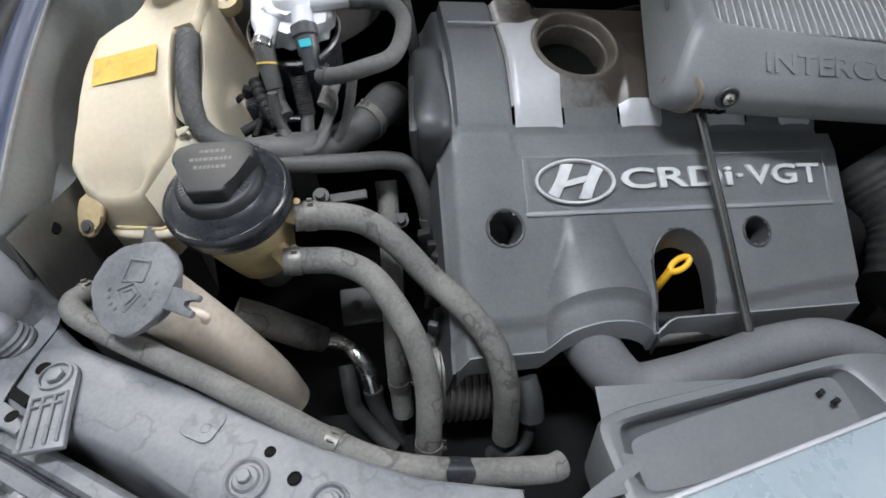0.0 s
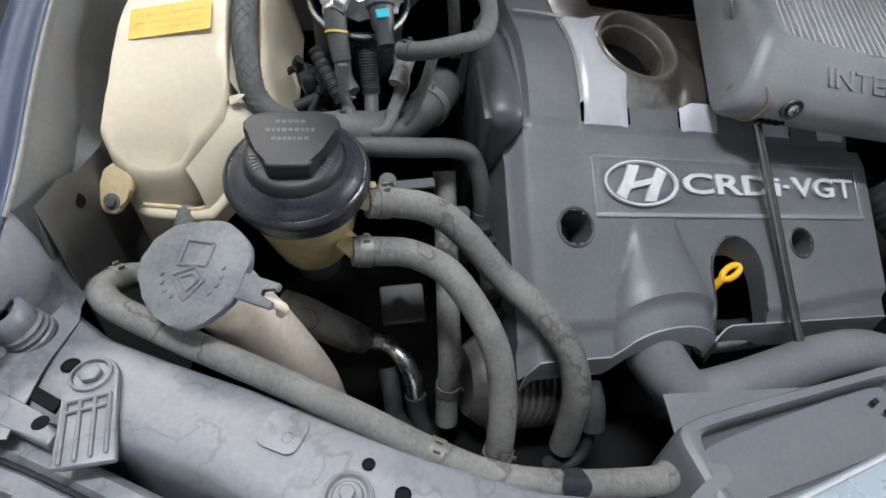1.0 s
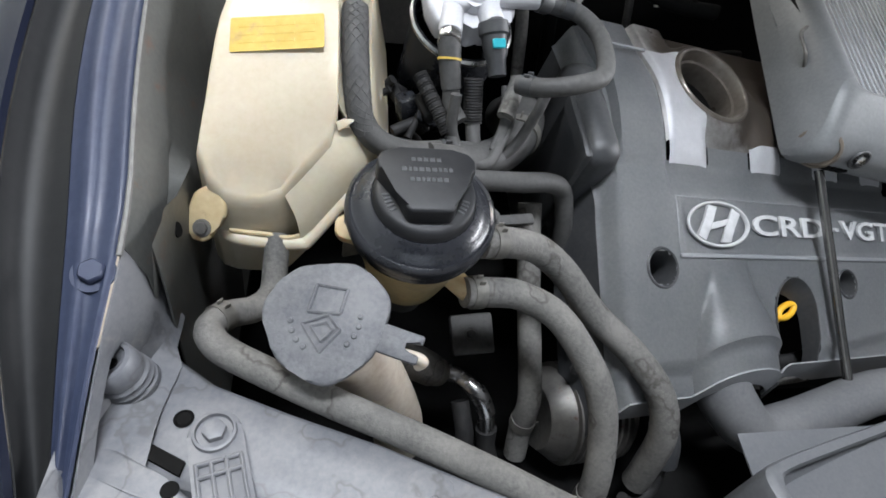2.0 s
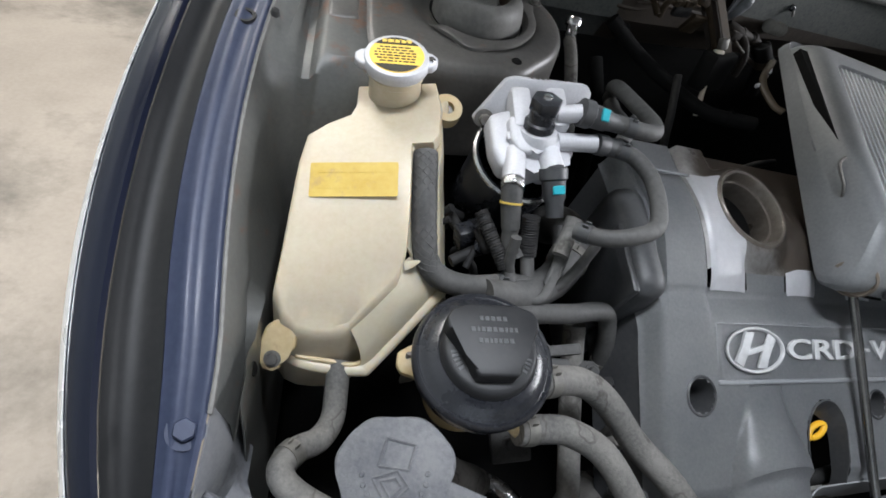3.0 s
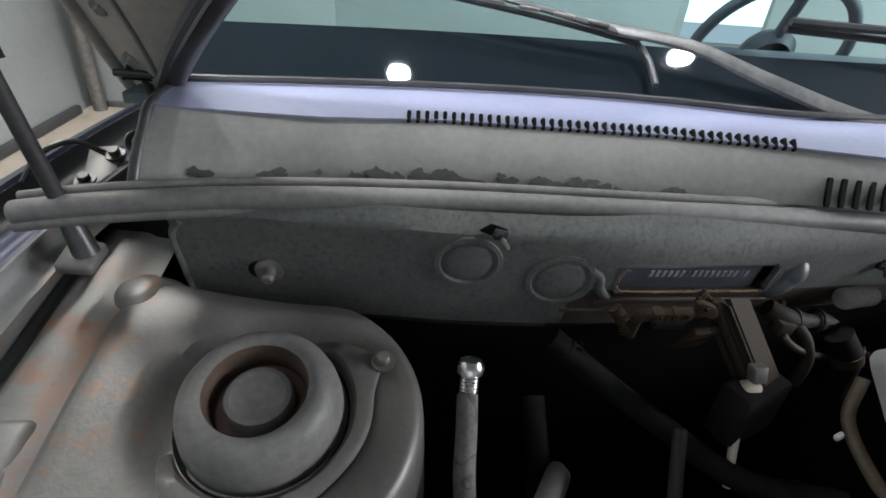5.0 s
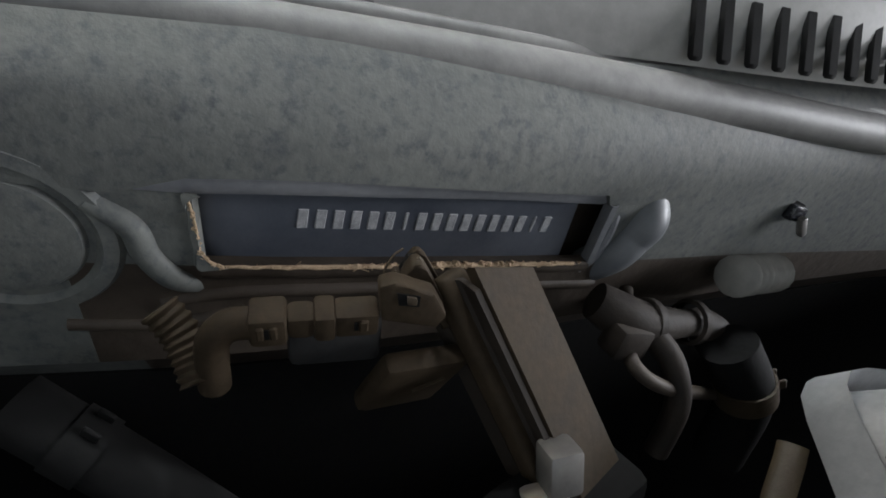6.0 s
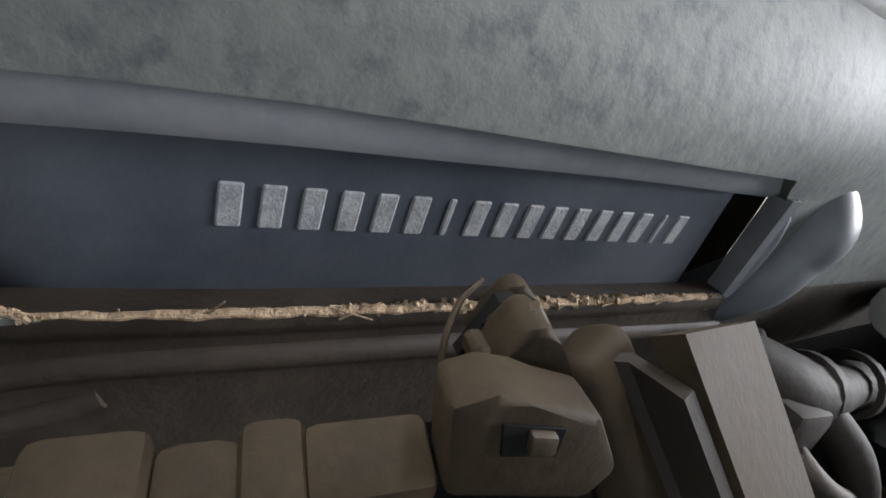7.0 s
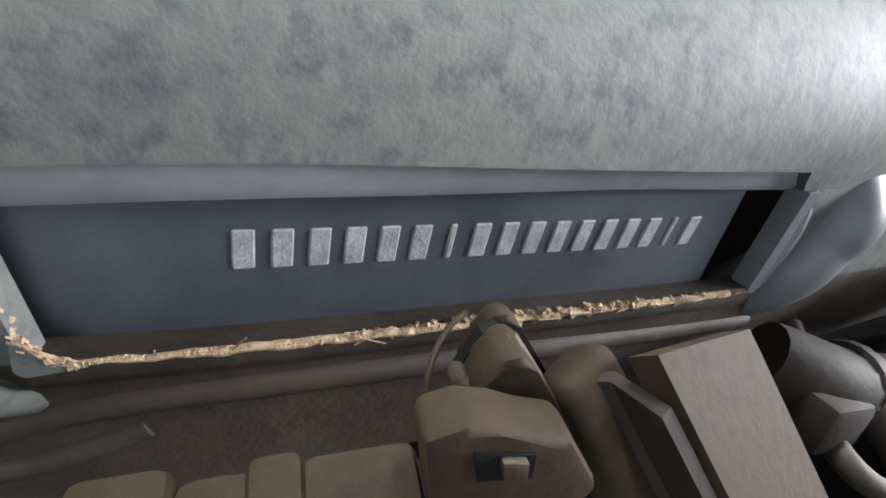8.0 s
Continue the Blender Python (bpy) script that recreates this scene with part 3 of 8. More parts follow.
def apron():
    rows = []
    for y in [0.335 + i * 0.0145 for i in range(59)]:
        e, z = soft(y, FY, CH_R), fz(y)
        b = ease((y - 0.61) / 0.05)
        t = zt(y)
        wave = 0.0012 * math.sin(y * 61) + 0.0008 * math.sin(y * 143)
        front = [(e + 0.0015, z - 0.002), (e + 0.005, z - 0.012), (e + 0.011 + wave, z - 0.03), (e + 0.016 - wave, z - 0.06), (-0.336 + wave, 0.86), (-0.3345, 0.83), (-0.3345, 0.80),
                 (-0.3345, 0.74), (-0.334, 0.68), (-0.333, 0.6), (-0.3325, 0.54), (-0.332, 0.5)]
        rear = [(e + 0.0015, z - 0.002), (e + 0.005, z - 0.012), (e + 0.010, z - 0.017 + wave), (e + 0.019, z - 0.02 - wave), (-0.329, t - 0.012), (-0.322, t - 0.0165), (-0.313, t - 0.0145),
                (-0.306, t - 0.004), (-0.300, t - 0.002), (-0.27, t - 0.002 + wave), (-0.262, t - 0.005), (-0.24, t - 0.007)]
        rows.append([(p[0] * (1 - b) + q[0] * b, y, p[1] * (1 - b) + q[1] * b) for p, q in zip(front, rear)])
    solo("apron", sheet(rows, 0.0015), APRON, "dusty grey inner fender apron steel", "car body panel", kind="structure")
    a = thing("apron_fitting", "round black hole and pressed pads in the apron", "car body panel", (-0.34, 0.4, 0.82))
    m = axis_frame((-0.3365, 0.389, 0.842), (1, -0.1, 0.35))
    part("hole", lathe(m, [(0, 0.0035), (0.0064, 0.0035), (0.0072, 0.001)], 20), SHADE_BLACK, a, "dark round hole")
    part("pad", box(frame_at((-0.285, 0.765, zt(0.765) - 0.0065), (1, 0.02, 0.05), (0, -0.2, 1)), 0.038, 0.056, 0.016, 0.0075, 4), TOWER, a, "raised pressed block with rusty edges")
    part("pad", box(frame_at((-0.284, 0.86, zt(0.86) - 0.0095), (1, 0.05, 0.05), (0, -0.2, 1)), 0.034, 0.1, 0.016, 0.0075, 4), TOWER, a, "raised pressed block with rusty edges")
    for y in (0.675, 0.79, 0.885):
        part("spot_weld", lathe(axis_frame((soft(y, FY, CH_R) + 0.013, y, fz(y) - 0.0185), (0.1, -0.3, 1)), [(0.005, -0.001), (0.004, 0.001), (0.002, 0.0004), (0, 0.0004)], 14), APRON, a)


apron()


def strut_tower():
    t = thing("strut_tower", "dusty grey steel strut tower with rusty edges", "strut tower", (-0.13, 0.79, 0.8))
    up = Vector((0, -0.2, 1)).normalized()
    m = frame_at((-0.118, 0.803, zt(0.803)), (1, 0, 0), up)
    arc = [(0.112 * math.cos(radians(a)) + 0.004, 0.112 * math.sin(radians(a))) for a in range(-52, 70, 7)]
    out = [(-0.142, -0.105), (-0.127, -0.13), (-0.097, -0.128), (0.0, -0.122), (0.05, -0.112)] + arc + [(0.0, 0.104), (-0.06, 0.112), (-0.13, 0.125), (-0.146, 0.09), (-0.145, 0.0)]
    poly = [Vector(p) for p in out]

    def reach(a):
        d = Vector((math.cos(a), math.sin(a)))
        best = 0.15
        for p, q in zip(poly, poly[1:] + poly[:1]):
            e = q - p
            den = d.x * e.y - d.y * e.x
            if abs(den) > 1e-9:
                t, s = (p.x * e.y - p.y * e.x) / den, (p.x * d.y - p.y * d.x) / den
                if t > 0 and -0.001 <= s <= 1.001:
                    best = t
        return best
    rows = []
    for k in range(97):
        a = 2 * math.pi * k / 96
        big = sum(reach(a + 0.05 * j) for j in (-2, -1, 0, 1, 2)) / 5
        dip = 0.007 + 0.013 * max(0.0, math.cos(a - 2.4))
        row = []
        for s in (0.0, 0.06, 0.12, 0.2, 0.3, 0.4, 0.55, 0.75, 0.88, 0.94, 0.98, 1.0):
            r = 0.05 + (big - 0.05) * s
            q = min(1.0, max(0.0, (0.09 - r) / 0.026))
            h = -dip * q * q * (3 - 2 * q) - 0.009 * max(0.0, (s - 0.88) / 0.12) ** 2
            row.append(m @ Vector((r * math.cos(a), r * math.sin(a), h)))
        row += [m @ Vector(((big + g) * math.cos(a), (big + g) * math.sin(a), h)) for g, h in ((0.001, -0.02), (0.003, -0.06), (0.006, -0.13))]
        rows.append(row)
    part("top_plate", sheet(rows, 0), TOWER, t, "grey steel plate with a dished seat and rounded rim")
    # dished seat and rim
    # near-black ring paints the shade in the gap round the mount
    part("seat_shadow_gap", lathe(m, [(0.05, -0.012), (0.062, -0.006)], 48), SHADE_BLACK, t, "dark gap round the mount")
    lobe = []
    for a in range(-160, 74, 4):
        bump = 0.011 * math.exp(-((a + 102) / 13) ** 2) + 0.013 * math.exp(-((a - 30) / 12) ** 2) - 0.003 * math.exp(-((a + 40) / 25) ** 2)
        low = ease((a + 160) / 34) * ease((74 - a) / 30)
        r1 = 0.0705 + (0.0085 + bump) * low
        ring = []
        for r, h in ((0.063, -0.006), (0.0645, 0.002), (0.067, 0.0045), (r1 - 0.003, 0.0045), (r1 - 0.0008, 0.003), (r1, -0.001)):
            q = ease((0.09 - r) / 0.026)
            bed = -(0.007 + 0.013 * max(0.0, math.cos(radians(a) - 2.4))) * q - 0.0012
            ring.append(m @ Vector((r * math.cos(radians(a)), r * math.sin(radians(a)), h * low + bed * (1 - low))))
        lobe.append(ring)
    part("seat_plate", sheet(lobe, 0), TOWER, t, "lobed steel seat plate round the mount")
    part("mount_drum", lathe(m, [(0.0585, -0.02), (0.058, 0.0), (0.0565, 0.012), (0.0535, 0.022), (0.049, 0.0285), (0.044, 0.0315), (0.039, 0.0318), (0.0355, 0.0295)], 64), DRUM, t, "dusty rubber strut mount drum")
    part("drum_recess", lathe(m, [(0.0355, 0.0295), (0.034, 0.024), (0.0325, 0.008), (0.022, 0.006)], 56), RECESS, t, "brown recess in the mount")
    part("cap", lathe(m, [(0.0245, 0.006), (0.024, 0.017), (0.0225, 0.0205), (0.019, 0.0215), (0.0165, 0.0202), (0, 0.0196)], 40), DRUM, t, "round dusty cap")
    bolt(t, m @ pose(0.083, 0.042, 0.004), 0.0055, 0.006, 1.7)
    part("hole", lathe(m @ pose(0.039, -0.095, 0.0), [(0, 0.0005), (0.005, 0.0005), (0.0058, 0.0012), (0.0066, 0.0003)], 18), SHADE_BLACK, t, "small round hole")
    # gusset where the hood strut is held
    part("gusset", lathe(axis_frame((-0.25, 0.912, 1.045), (-0.1, -0.12, 1)), [(0.040, -0.016), (0.035, -0.005), (0.030, 0.002), (0.024, 0.008), (0.021, 0.0125), (0.017, 0.016), (0.010, 0.018), (0, 0.0185)], 32), TOWER, t, "rounded rusty lump at the back of the tower")
    part("stud_plate", box(frame_at((-0.284, 0.904, 1.094), (1, 0, 0), (0, -0.25, 1)), 0.03, 0.03, 0.012, 0.004, 3), TOWER, t)


strut_tower()

# ---- firewall with the number slot ----
WX = [-0.6, -0.26, -0.14, 0.03, 0.165, 0.318, 0.444, 0.7, 1.3]
WY = [0.945, 0.93, 0.922, 0.913, 0.918, 0.943, 0.972, 1.02, 1.05]
SLOT = (0.164, 0.321)


def wall_y(x, z):
    y = soft(x, WX, WY)
    bow = min(1.0, max(0.0, (x - 0.11) / 0.08))
    return y - 0.2 * (z - 1.085) + bow * 13 * max(0.0, z - 1.106) ** 2 + (1 - bow) * max(0.0, z - 1.136)


def face_y(x, z):
    """The wall above the slot, which bulges over its left half."""
    return wall_y(x, z) - 0.008 * ease((z - 1.097) / 0.010) * soft(x, (0.10, 0.15, 0.18, 0.21, 0.24, 0.28, 0.34), (0.0, 0.35, 0.85, 1.0, 0.9, 0.5, 0.05))


def strip_z(x, s):
    """Height on the strip behind the slot, from its lower (0) to its upper (1) edge."""
    u = (x - SLOT[0]) / (SLOT[1] - SLOT[0])
    lo, hi = 1.0755 - 0.0105 * u, 1.1035 - 0.0085 * u
    return lo + (hi - lo) * s


def slot_z(x, s):
    """Lower (0) and upper (1) edge of the slot at x; the upper one is arched."""
    u = (x - SLOT[0]) / (SLOT[1] - SLOT[0])
    return strip_z(x, s) + s * soft(u, (0, 0.1, 0.2, 0.3, 0.4, 0.62, 0.87, 1), (0.0022, 0.0036, 0.0045, 0.0047, 0.0043, 0.0033, 0.0016, 0.001))


def firewall():
    w = thing("firewall", "dusty grey-green steel firewall with an open slot", "firewall", (0.3, 0.95, 0.4), kind="structure")
    xs = sorted(set([round(-0.215 + 0.02 * i, 4) for i in range(77)] + [SLOT[0], SLOT[1], SLOT[1] - 0.002, SLOT[1] - 0.004]))
    def brow(x):
        """Lower edge of the panel above the slot's lip."""
        return slot_z(x, 1) + 0.0066 * ease((x - SLOT[0] + 0.02) / 0.02) * ease((SLOT[1] - x) / 0.004)
    top = [[(x, face_y(x, brow(x)) + 0.002, brow(x) - 0.0002) for x in xs]] + [[(x, face_y(x, brow(x) + (1.15 - brow(x)) * k / 10), brow(x) + (1.15 - brow(x)) * k / 10) for x in xs] for k in range(11)]
    low = [[(x, wall_y(x, 1.03) + 0.07, 0.95) for x in xs], [(x, wall_y(x, 1.03) + 0.03, 1.012) for x in xs]]
    low += [[(x, wall_y(x, 1.03 + (slot_z(x, 0) - 1.03) * k / 5), 1.03 + (slot_z(x, 0) - 1.03) * k / 5) for x in xs] for k in range(6)]
    inner = [x for x in xs if SLOT[0] <= x <= SLOT[1]]
    part("upper_panel", sheet(top, 0.0015), WALLSTEEL, w)
    near = [i for i, x in enumerate(xs) if x <= 0.1251]
    far = [i for i, x in enumerate(xs) if i >= near[-1]]
    part("lower_panel", sheet([[row[i] for i in near] for row in low], 0.0015), WALLSTEEL, w)
    # brown coat with part of the shade under the slot in its colour
    part("lower_panel", sheet([[row[i] for i in far] for row in low], 0.0015), COAT_AND_SHADE, w, "brown coated panel below the slot, partly darkened for shade")
    for side in ([x for x in xs if x <= SLOT[0]], [x for x in xs if x >= SLOT[1]]):
        part("side_panel", sheet([[(x, wall_y(x, slot_z(x, s)), slot_z(x, s)) for x in side] for s in (0, 0.25, 0.5, 0.75, 1)], 0.0015), WALLSTEEL, w)
    # folded lip round the slot
    def edge(x, s, out=0.0, deep=0.0):
        z = slot_z(x, s)
        return Vector((x, (face_y(x, z) if s > 0.9 else wall_y(x, z)) + deep, z + out))
    lead = [SLOT[0] - 0.02, SLOT[0] - 0.013, SLOT[0] - 0.006]
    part("upper_lip", sheet([[edge(x, 1, o * (0.4 + 0.6 * ease((x - lead[0]) / 0.02)) * (0.25 + 0.75 * ease((SLOT[1] - x) / 0.004)), 0.002 + (d - 0.002) * ease((x - lead[0]) / 0.02)) for x in lead + inner] for o, d in
                             ((0.0080, 0.0022), (0.0060, 0.0008), (0.0035, 0.0010), (0.0008, 0.0016), (-0.0007, 0.0028), (-0.0006, 0.006))], 0.0008),
         LIP, w, "light grey folded lip above the slot")
    part("lower_lip", sheet([[edge(x, 0, o, d) for x in inner] for o, d in ((0.0006, 0.004), (0.0008, -0.0022), (-0.0002, -0.0034), (-0.0022, -0.0034), (-0.0046, -0.0022), (-0.0056, -0.0006), (-0.007, 0.0012))], 0.0008),
         COAT_AND_SHADE, w, "brown stained lip below the slot")
    for x, d in ((SLOT[0], 1), (SLOT[1], -1)):
        part("end_lip", sheet([[Vector((x + o * d, wall_y(x, slot_z(x, s)) + q, slot_z(x, s))) for s in (0, 0.2, 0.5, 0.8, 1)]
                               for o, q in ((-0.0024, -0.0012), (-0.0014, -0.0026), (0.0004, -0.0026), (0.0008, 0.0), (0.0008, 0.003))], 0.0006), WALLSTEEL if d == 1 else LIP, w)
    for x, s, r, d in ((SLOT[0], 0, 0.0085, 1), (SLOT[0], 1, 0.004, 1)):
        flip = 1 if s == 0 else -1
        arc = [edge(x + d * r * (1 - math.sin(b)), s, flip * r * (1 - math.cos(b)), -0.0028) for b in (math.pi / 2 * k / 8 for k in range(9))]
        low_edge = [edge(x + d * r * (1 - math.sin(b)) * 0.2 - d * 0.001, s, flip * (r * (1 - math.cos(b)) * 0.2 - 0.001), -0.0028) for b in (math.pi / 2 * k / 8 for k in range(9))]
        part("corner", sheet([arc, low_edge], 0.0012), WALLSTEEL, w)
    # embossed rounds, plugs and clips
    for x, z, r in ((0.03, 1.106, 0.024), (0.112, 1.088, 0.026)):
        n = Vector((0.03, -1, -0.2))
        m = axis_frame((x, wall_y(x, z), z), n)
        part("embossed_ring", lathe(m, [(r * 1.28, -0.001), (r * 1.18, 0.0032), (r * 1.02, 0.0036), (r * 0.92, 0.0008), (r * 0.86, 0.0008), (r * 0.8, 0.003), (r * 0.7, 0.0036), (0, 0.0036)], 40), WALLSTEEL, w)
    for x, z in ((-0.14, 1.079),):
        m = axis_frame((x, wall_y(x, z) - 0.001, z), (0.1, -1, -0.1))
        part("stud", lathe(m, [(0.013, 0), (0.012, 0.003), (0.006, 0.004), (0.0055, 0.014), (0.003, 0.016), (0, 0.016)], 22), STEEL_DULL, w, "dull stud with washer")
        part("gap", lathe(axis_frame((x - 0.009, wall_y(x, z) - 0.0015, z), (0.1, -1, -0.1)), [(0, 0.001), (0.009, 0.001)], 20), SHADE_BLACK, w, "dark hole beside the stud")
    for x, z in ((0.052, 1.138), (0.444, 1.086)):
        y = wall_y(x, z) - 0.004
        part("hole", prism(axis_frame((x - 0.006, wall_y(x, z) - 0.0016, z), (0, -1, -0.1)), [(-0.006, -0.008), (0.004, -0.012), (0.009, 0.002), (0.002, 0.011)], 0, 0.001, 0), SHADE_BLACK, w, "dark torn hole", smooth=False)
        clip = part("wire_clip", box(frame_at((x, y, z), (1, 0.2, -0.2)), 0.012, 0.006, 0.009, 0.002), BLACK, w, "black plastic wire clip")
        part("tooth", box(frame_at((x + 0.004, y - 0.004, z - 0.006), (1, 0.2, 0.6)), 0.004, 0.004, 0.012, 0.001), STEEL_DULL, clip)
    # pressed bump beside the slot
    part("bump", tube([(0.345, wall_y(0.345, 1.092) + 0.006, 1.0925), (0.3445, wall_y(0.344, 1.086), 1.086), (0.341, wall_y(0.341, 1.078), 1.078), (0.335, wall_y(0.335, 1.068), 1.068), (0.328, wall_y(0.328, 1.055) + 0.008, 1.055)], lambda q: 0.0105 - 0.002 * q, 20, 8), RIDGE, w, "pressed ridge beside the slot")
    part("fold", tube([(0.3265, wall_y(0.3265, 1.0925) + 0.001, 1.0925), (0.3262, wall_y(0.326, 1.082) - 0.001, 1.082), (0.324, wall_y(0.324, 1.068) - 0.001, 1.068), (0.318, wall_y(0.318, 1.06), 1.06)], 0.0022, 8, 6), LIP, w, "narrow fold beside the slot")
    part("rib", tube([(0.136, wall_y(0.136, 1.10), 1.101), (0.146, wall_y(0.146, 1.09) - 0.001, 1.092), (0.149, wall_y(0.149, 1.08) - 0.001, 1.08), (0.156, wall_y(0.156, 1.07) - 0.001, 1.07), (0.166, wall_y(0.166, 1.063) + 0.006, 1.0635)], 0.0045, 12, 6), WALLSTEEL, w, "pressed rib beside the slot")
    part("rib", tube([(0.15, wall_y(0.15, 1.058), 1.0585), (0.172, wall_y(0.172, 1.062) - 0.0005, 1.0625), (0.21, wall_y(0.21, 1.0605) - 0.001, 1.061), (0.25, wall_y(0.25, 1.0575) - 0.001, 1.058), (0.33, wall_y(0.33, 1.05), 1.0505)], 0.0032, 10, 6), COAT_AND_SHADE, w, "brown pressed rib under the slot")
    part("rib", tube([(0.12, wall_y(0.12, 1.048) - 0.001, 1.05), (0.15, wall_y(0.15, 1.047) - 0.001, 1.0485), (0.166, wall_y(0.166, 1.05) - 0.001, 1.0515), (0.176, wall_y(0.176, 1.054), 1.0545)], 0.003, 10, 6), COAT_AND_SHADE, w, "brown pressed rib under the slot")
    # black colour puts the deep bay's shade on the lower wall
    part("dash_wall", sheet([[(x, wall_y(x, 1.03) + y, z) for x in xs] for y, z in ((0.055, 0.985), (0.075, 0.9), (0.09, 0.25))], 0.01), SHADE_BLACK, w, "lower dash wall, blackened for the bay's shade")
    part("edge_bead", tube([(-0.216, wall_y(-0.216, z) - 0.001, z) for z in (1.03, 1.07, 1.11)] + [(-0.205, wall_y(-0.2, 1.125) - 0.001, 1.126)], 0.003, 8, 5), WALLSTEEL, w, "folded edge of the panel")
    # near-black sheet stands in for shade beside the panel
    part("recess", sheet([[(x, y, z) for x, y in ((-0.36, 0.985), (-0.3, 0.985), (-0.2, 0.975))] for z in (0.5, 0.9, 1.112)], 0.004), SHADE_BLACK, w, "near-black sheet for the shaded recess beside the panel")
    # plate behind the slot
    p = thing("number_plate_strip", "dark stamped identification strip behind the slot", "identification plate", (0.24, 0.94, 1.065))

    def back(x, s, d):
        z = strip_z(x, s)
        return Vector((x, wall_y(x, z) + d, z))
    px = [0.158 + 0.0062 * i for i in range(25)]
    part("strip", sheet([[back(x + (0.0008 if x > 0.3 else 0) * (1 - s), s, 0.0052 + 0.003 * (max(0, (0.172 - x) / 0.014)) ** 2) for x in px] for s in (-0.2, 0.1, 0.4, 0.7, 1.0, 1.2)], 0.001), PLATE, p, "dark blue-black painted strip")
    # dark backing sheet paints the shade of the cavity
    part("cavity", sheet([[back(x, s, 0.022) for x in (0.14, 0.2, 0.27, 0.35)] for s in (-1.2, 0.5, 1.8)], 0.001), COAT_AND_SHADE, p, "dark sheet for the shaded cavity behind the strip")
    for k in range(17):
        x = 0.1962 + k * 0.00614
        c = back(x, 0.627 - 0.03 * k / 16, 0.0042)
        hgt, wid = 0.0082, 0.0037 if k not in (6, 15) else 0.0014
        m = frame_at(c, (1, 0.17, -0.06), (0, -0.2, 1))
        part("mark", box(m, wid, 0.0008, hgt, 0.0003, 1), BARS, p, "scratched pale grey mark", smooth=False)
    # crumbling foam along the lower edge
    random.seed(21)
    bm = bmesh.new()
    for k in range(520):
        x = random.uniform(SLOT[0] + 0.001, SLOT[1] - 0.004)
        u = (x - SLOT[0]) / (SLOT[1] - SLOT[0])
        amount = 0.3 + 0.9 * math.exp(-((u - 0.62) / 0.32) ** 2)
        c = edge(x, 0, random.uniform(-0.0006, 0.0011) * amount + 0.0003, random.uniform(-0.0036, -0.0022))
        s = random.uniform(0.0003, 0.0011) * amount
        box(Matrix.Translation(c) @ pose(0, 0, 0, random.uniform(0, 90), random.uniform(0, 90), random.uniform(0, 180)), s * random.uniform(0.8, 2.6), s, s, 0, 1, bm)
    rim = [edge(SLOT[0] + 0.0004, 0.92, 0, -0.003), edge(SLOT[0] + 0.0004, 0.6, 0, -0.003)]
    rim += [edge(SLOT[0] + 0.0085 * (1 - math.sin(b)), 0, 0.0085 * (1 - math.cos(b)) + 0.0003, -0.0031) for b in (1.5, 1.2, 0.9, 0.6, 0.3)]
    rim += [edge(SLOT[0] + 0.0085 + 0.004 * k, 0, 0.0004 + 0.0002 * math.sin(k * 2.3), -0.0031) for k in range(36)]
    tube(rim, lambda s: 0.00045 + 0.00045 * ease((s - 0.15) / 0.2) + 0.00008 * math.sin(s * 90) + 0.00008 * math.sin(s * 231), 8, 4, bm=bm)
    for k in range(110):
        c = curve_points(rim[:8], 20)[random.randint(4, 130)] + Vector((random.uniform(-0.0006, 0.0006), random.uniform(-0.0008, 0.0004), random.uniform(-0.0006, 0.0006)))
        s = random.uniform(0.0003, 0.0008)
        box(Matrix.Translation(c) @ pose(0, 0, 0, random.uniform(0, 90), random.uniform(0, 90), 0), s * 1.6, s, s, 0, 1, bm)
    for k in range(9):
        x = random.uniform(0.19, 0.3)
        a = edge(x, 0, 0.0012, -0.003)
        tube([a, a + Vector((random.uniform(-0.006, 0.006), -0.001, random.uniform(-0.001, 0.002))), a + Vector((random.uniform(-0.009, 0.009), -0.002, random.uniform(-0.004, 0.003)))], 0.00016, 5, 4, bm=bm)
    tagged(solo("foam_crumbs", bm, FOAM, "crumbling tan foam along the slot's lower edge", "foam", kind="stuff", smooth=False))


firewall()


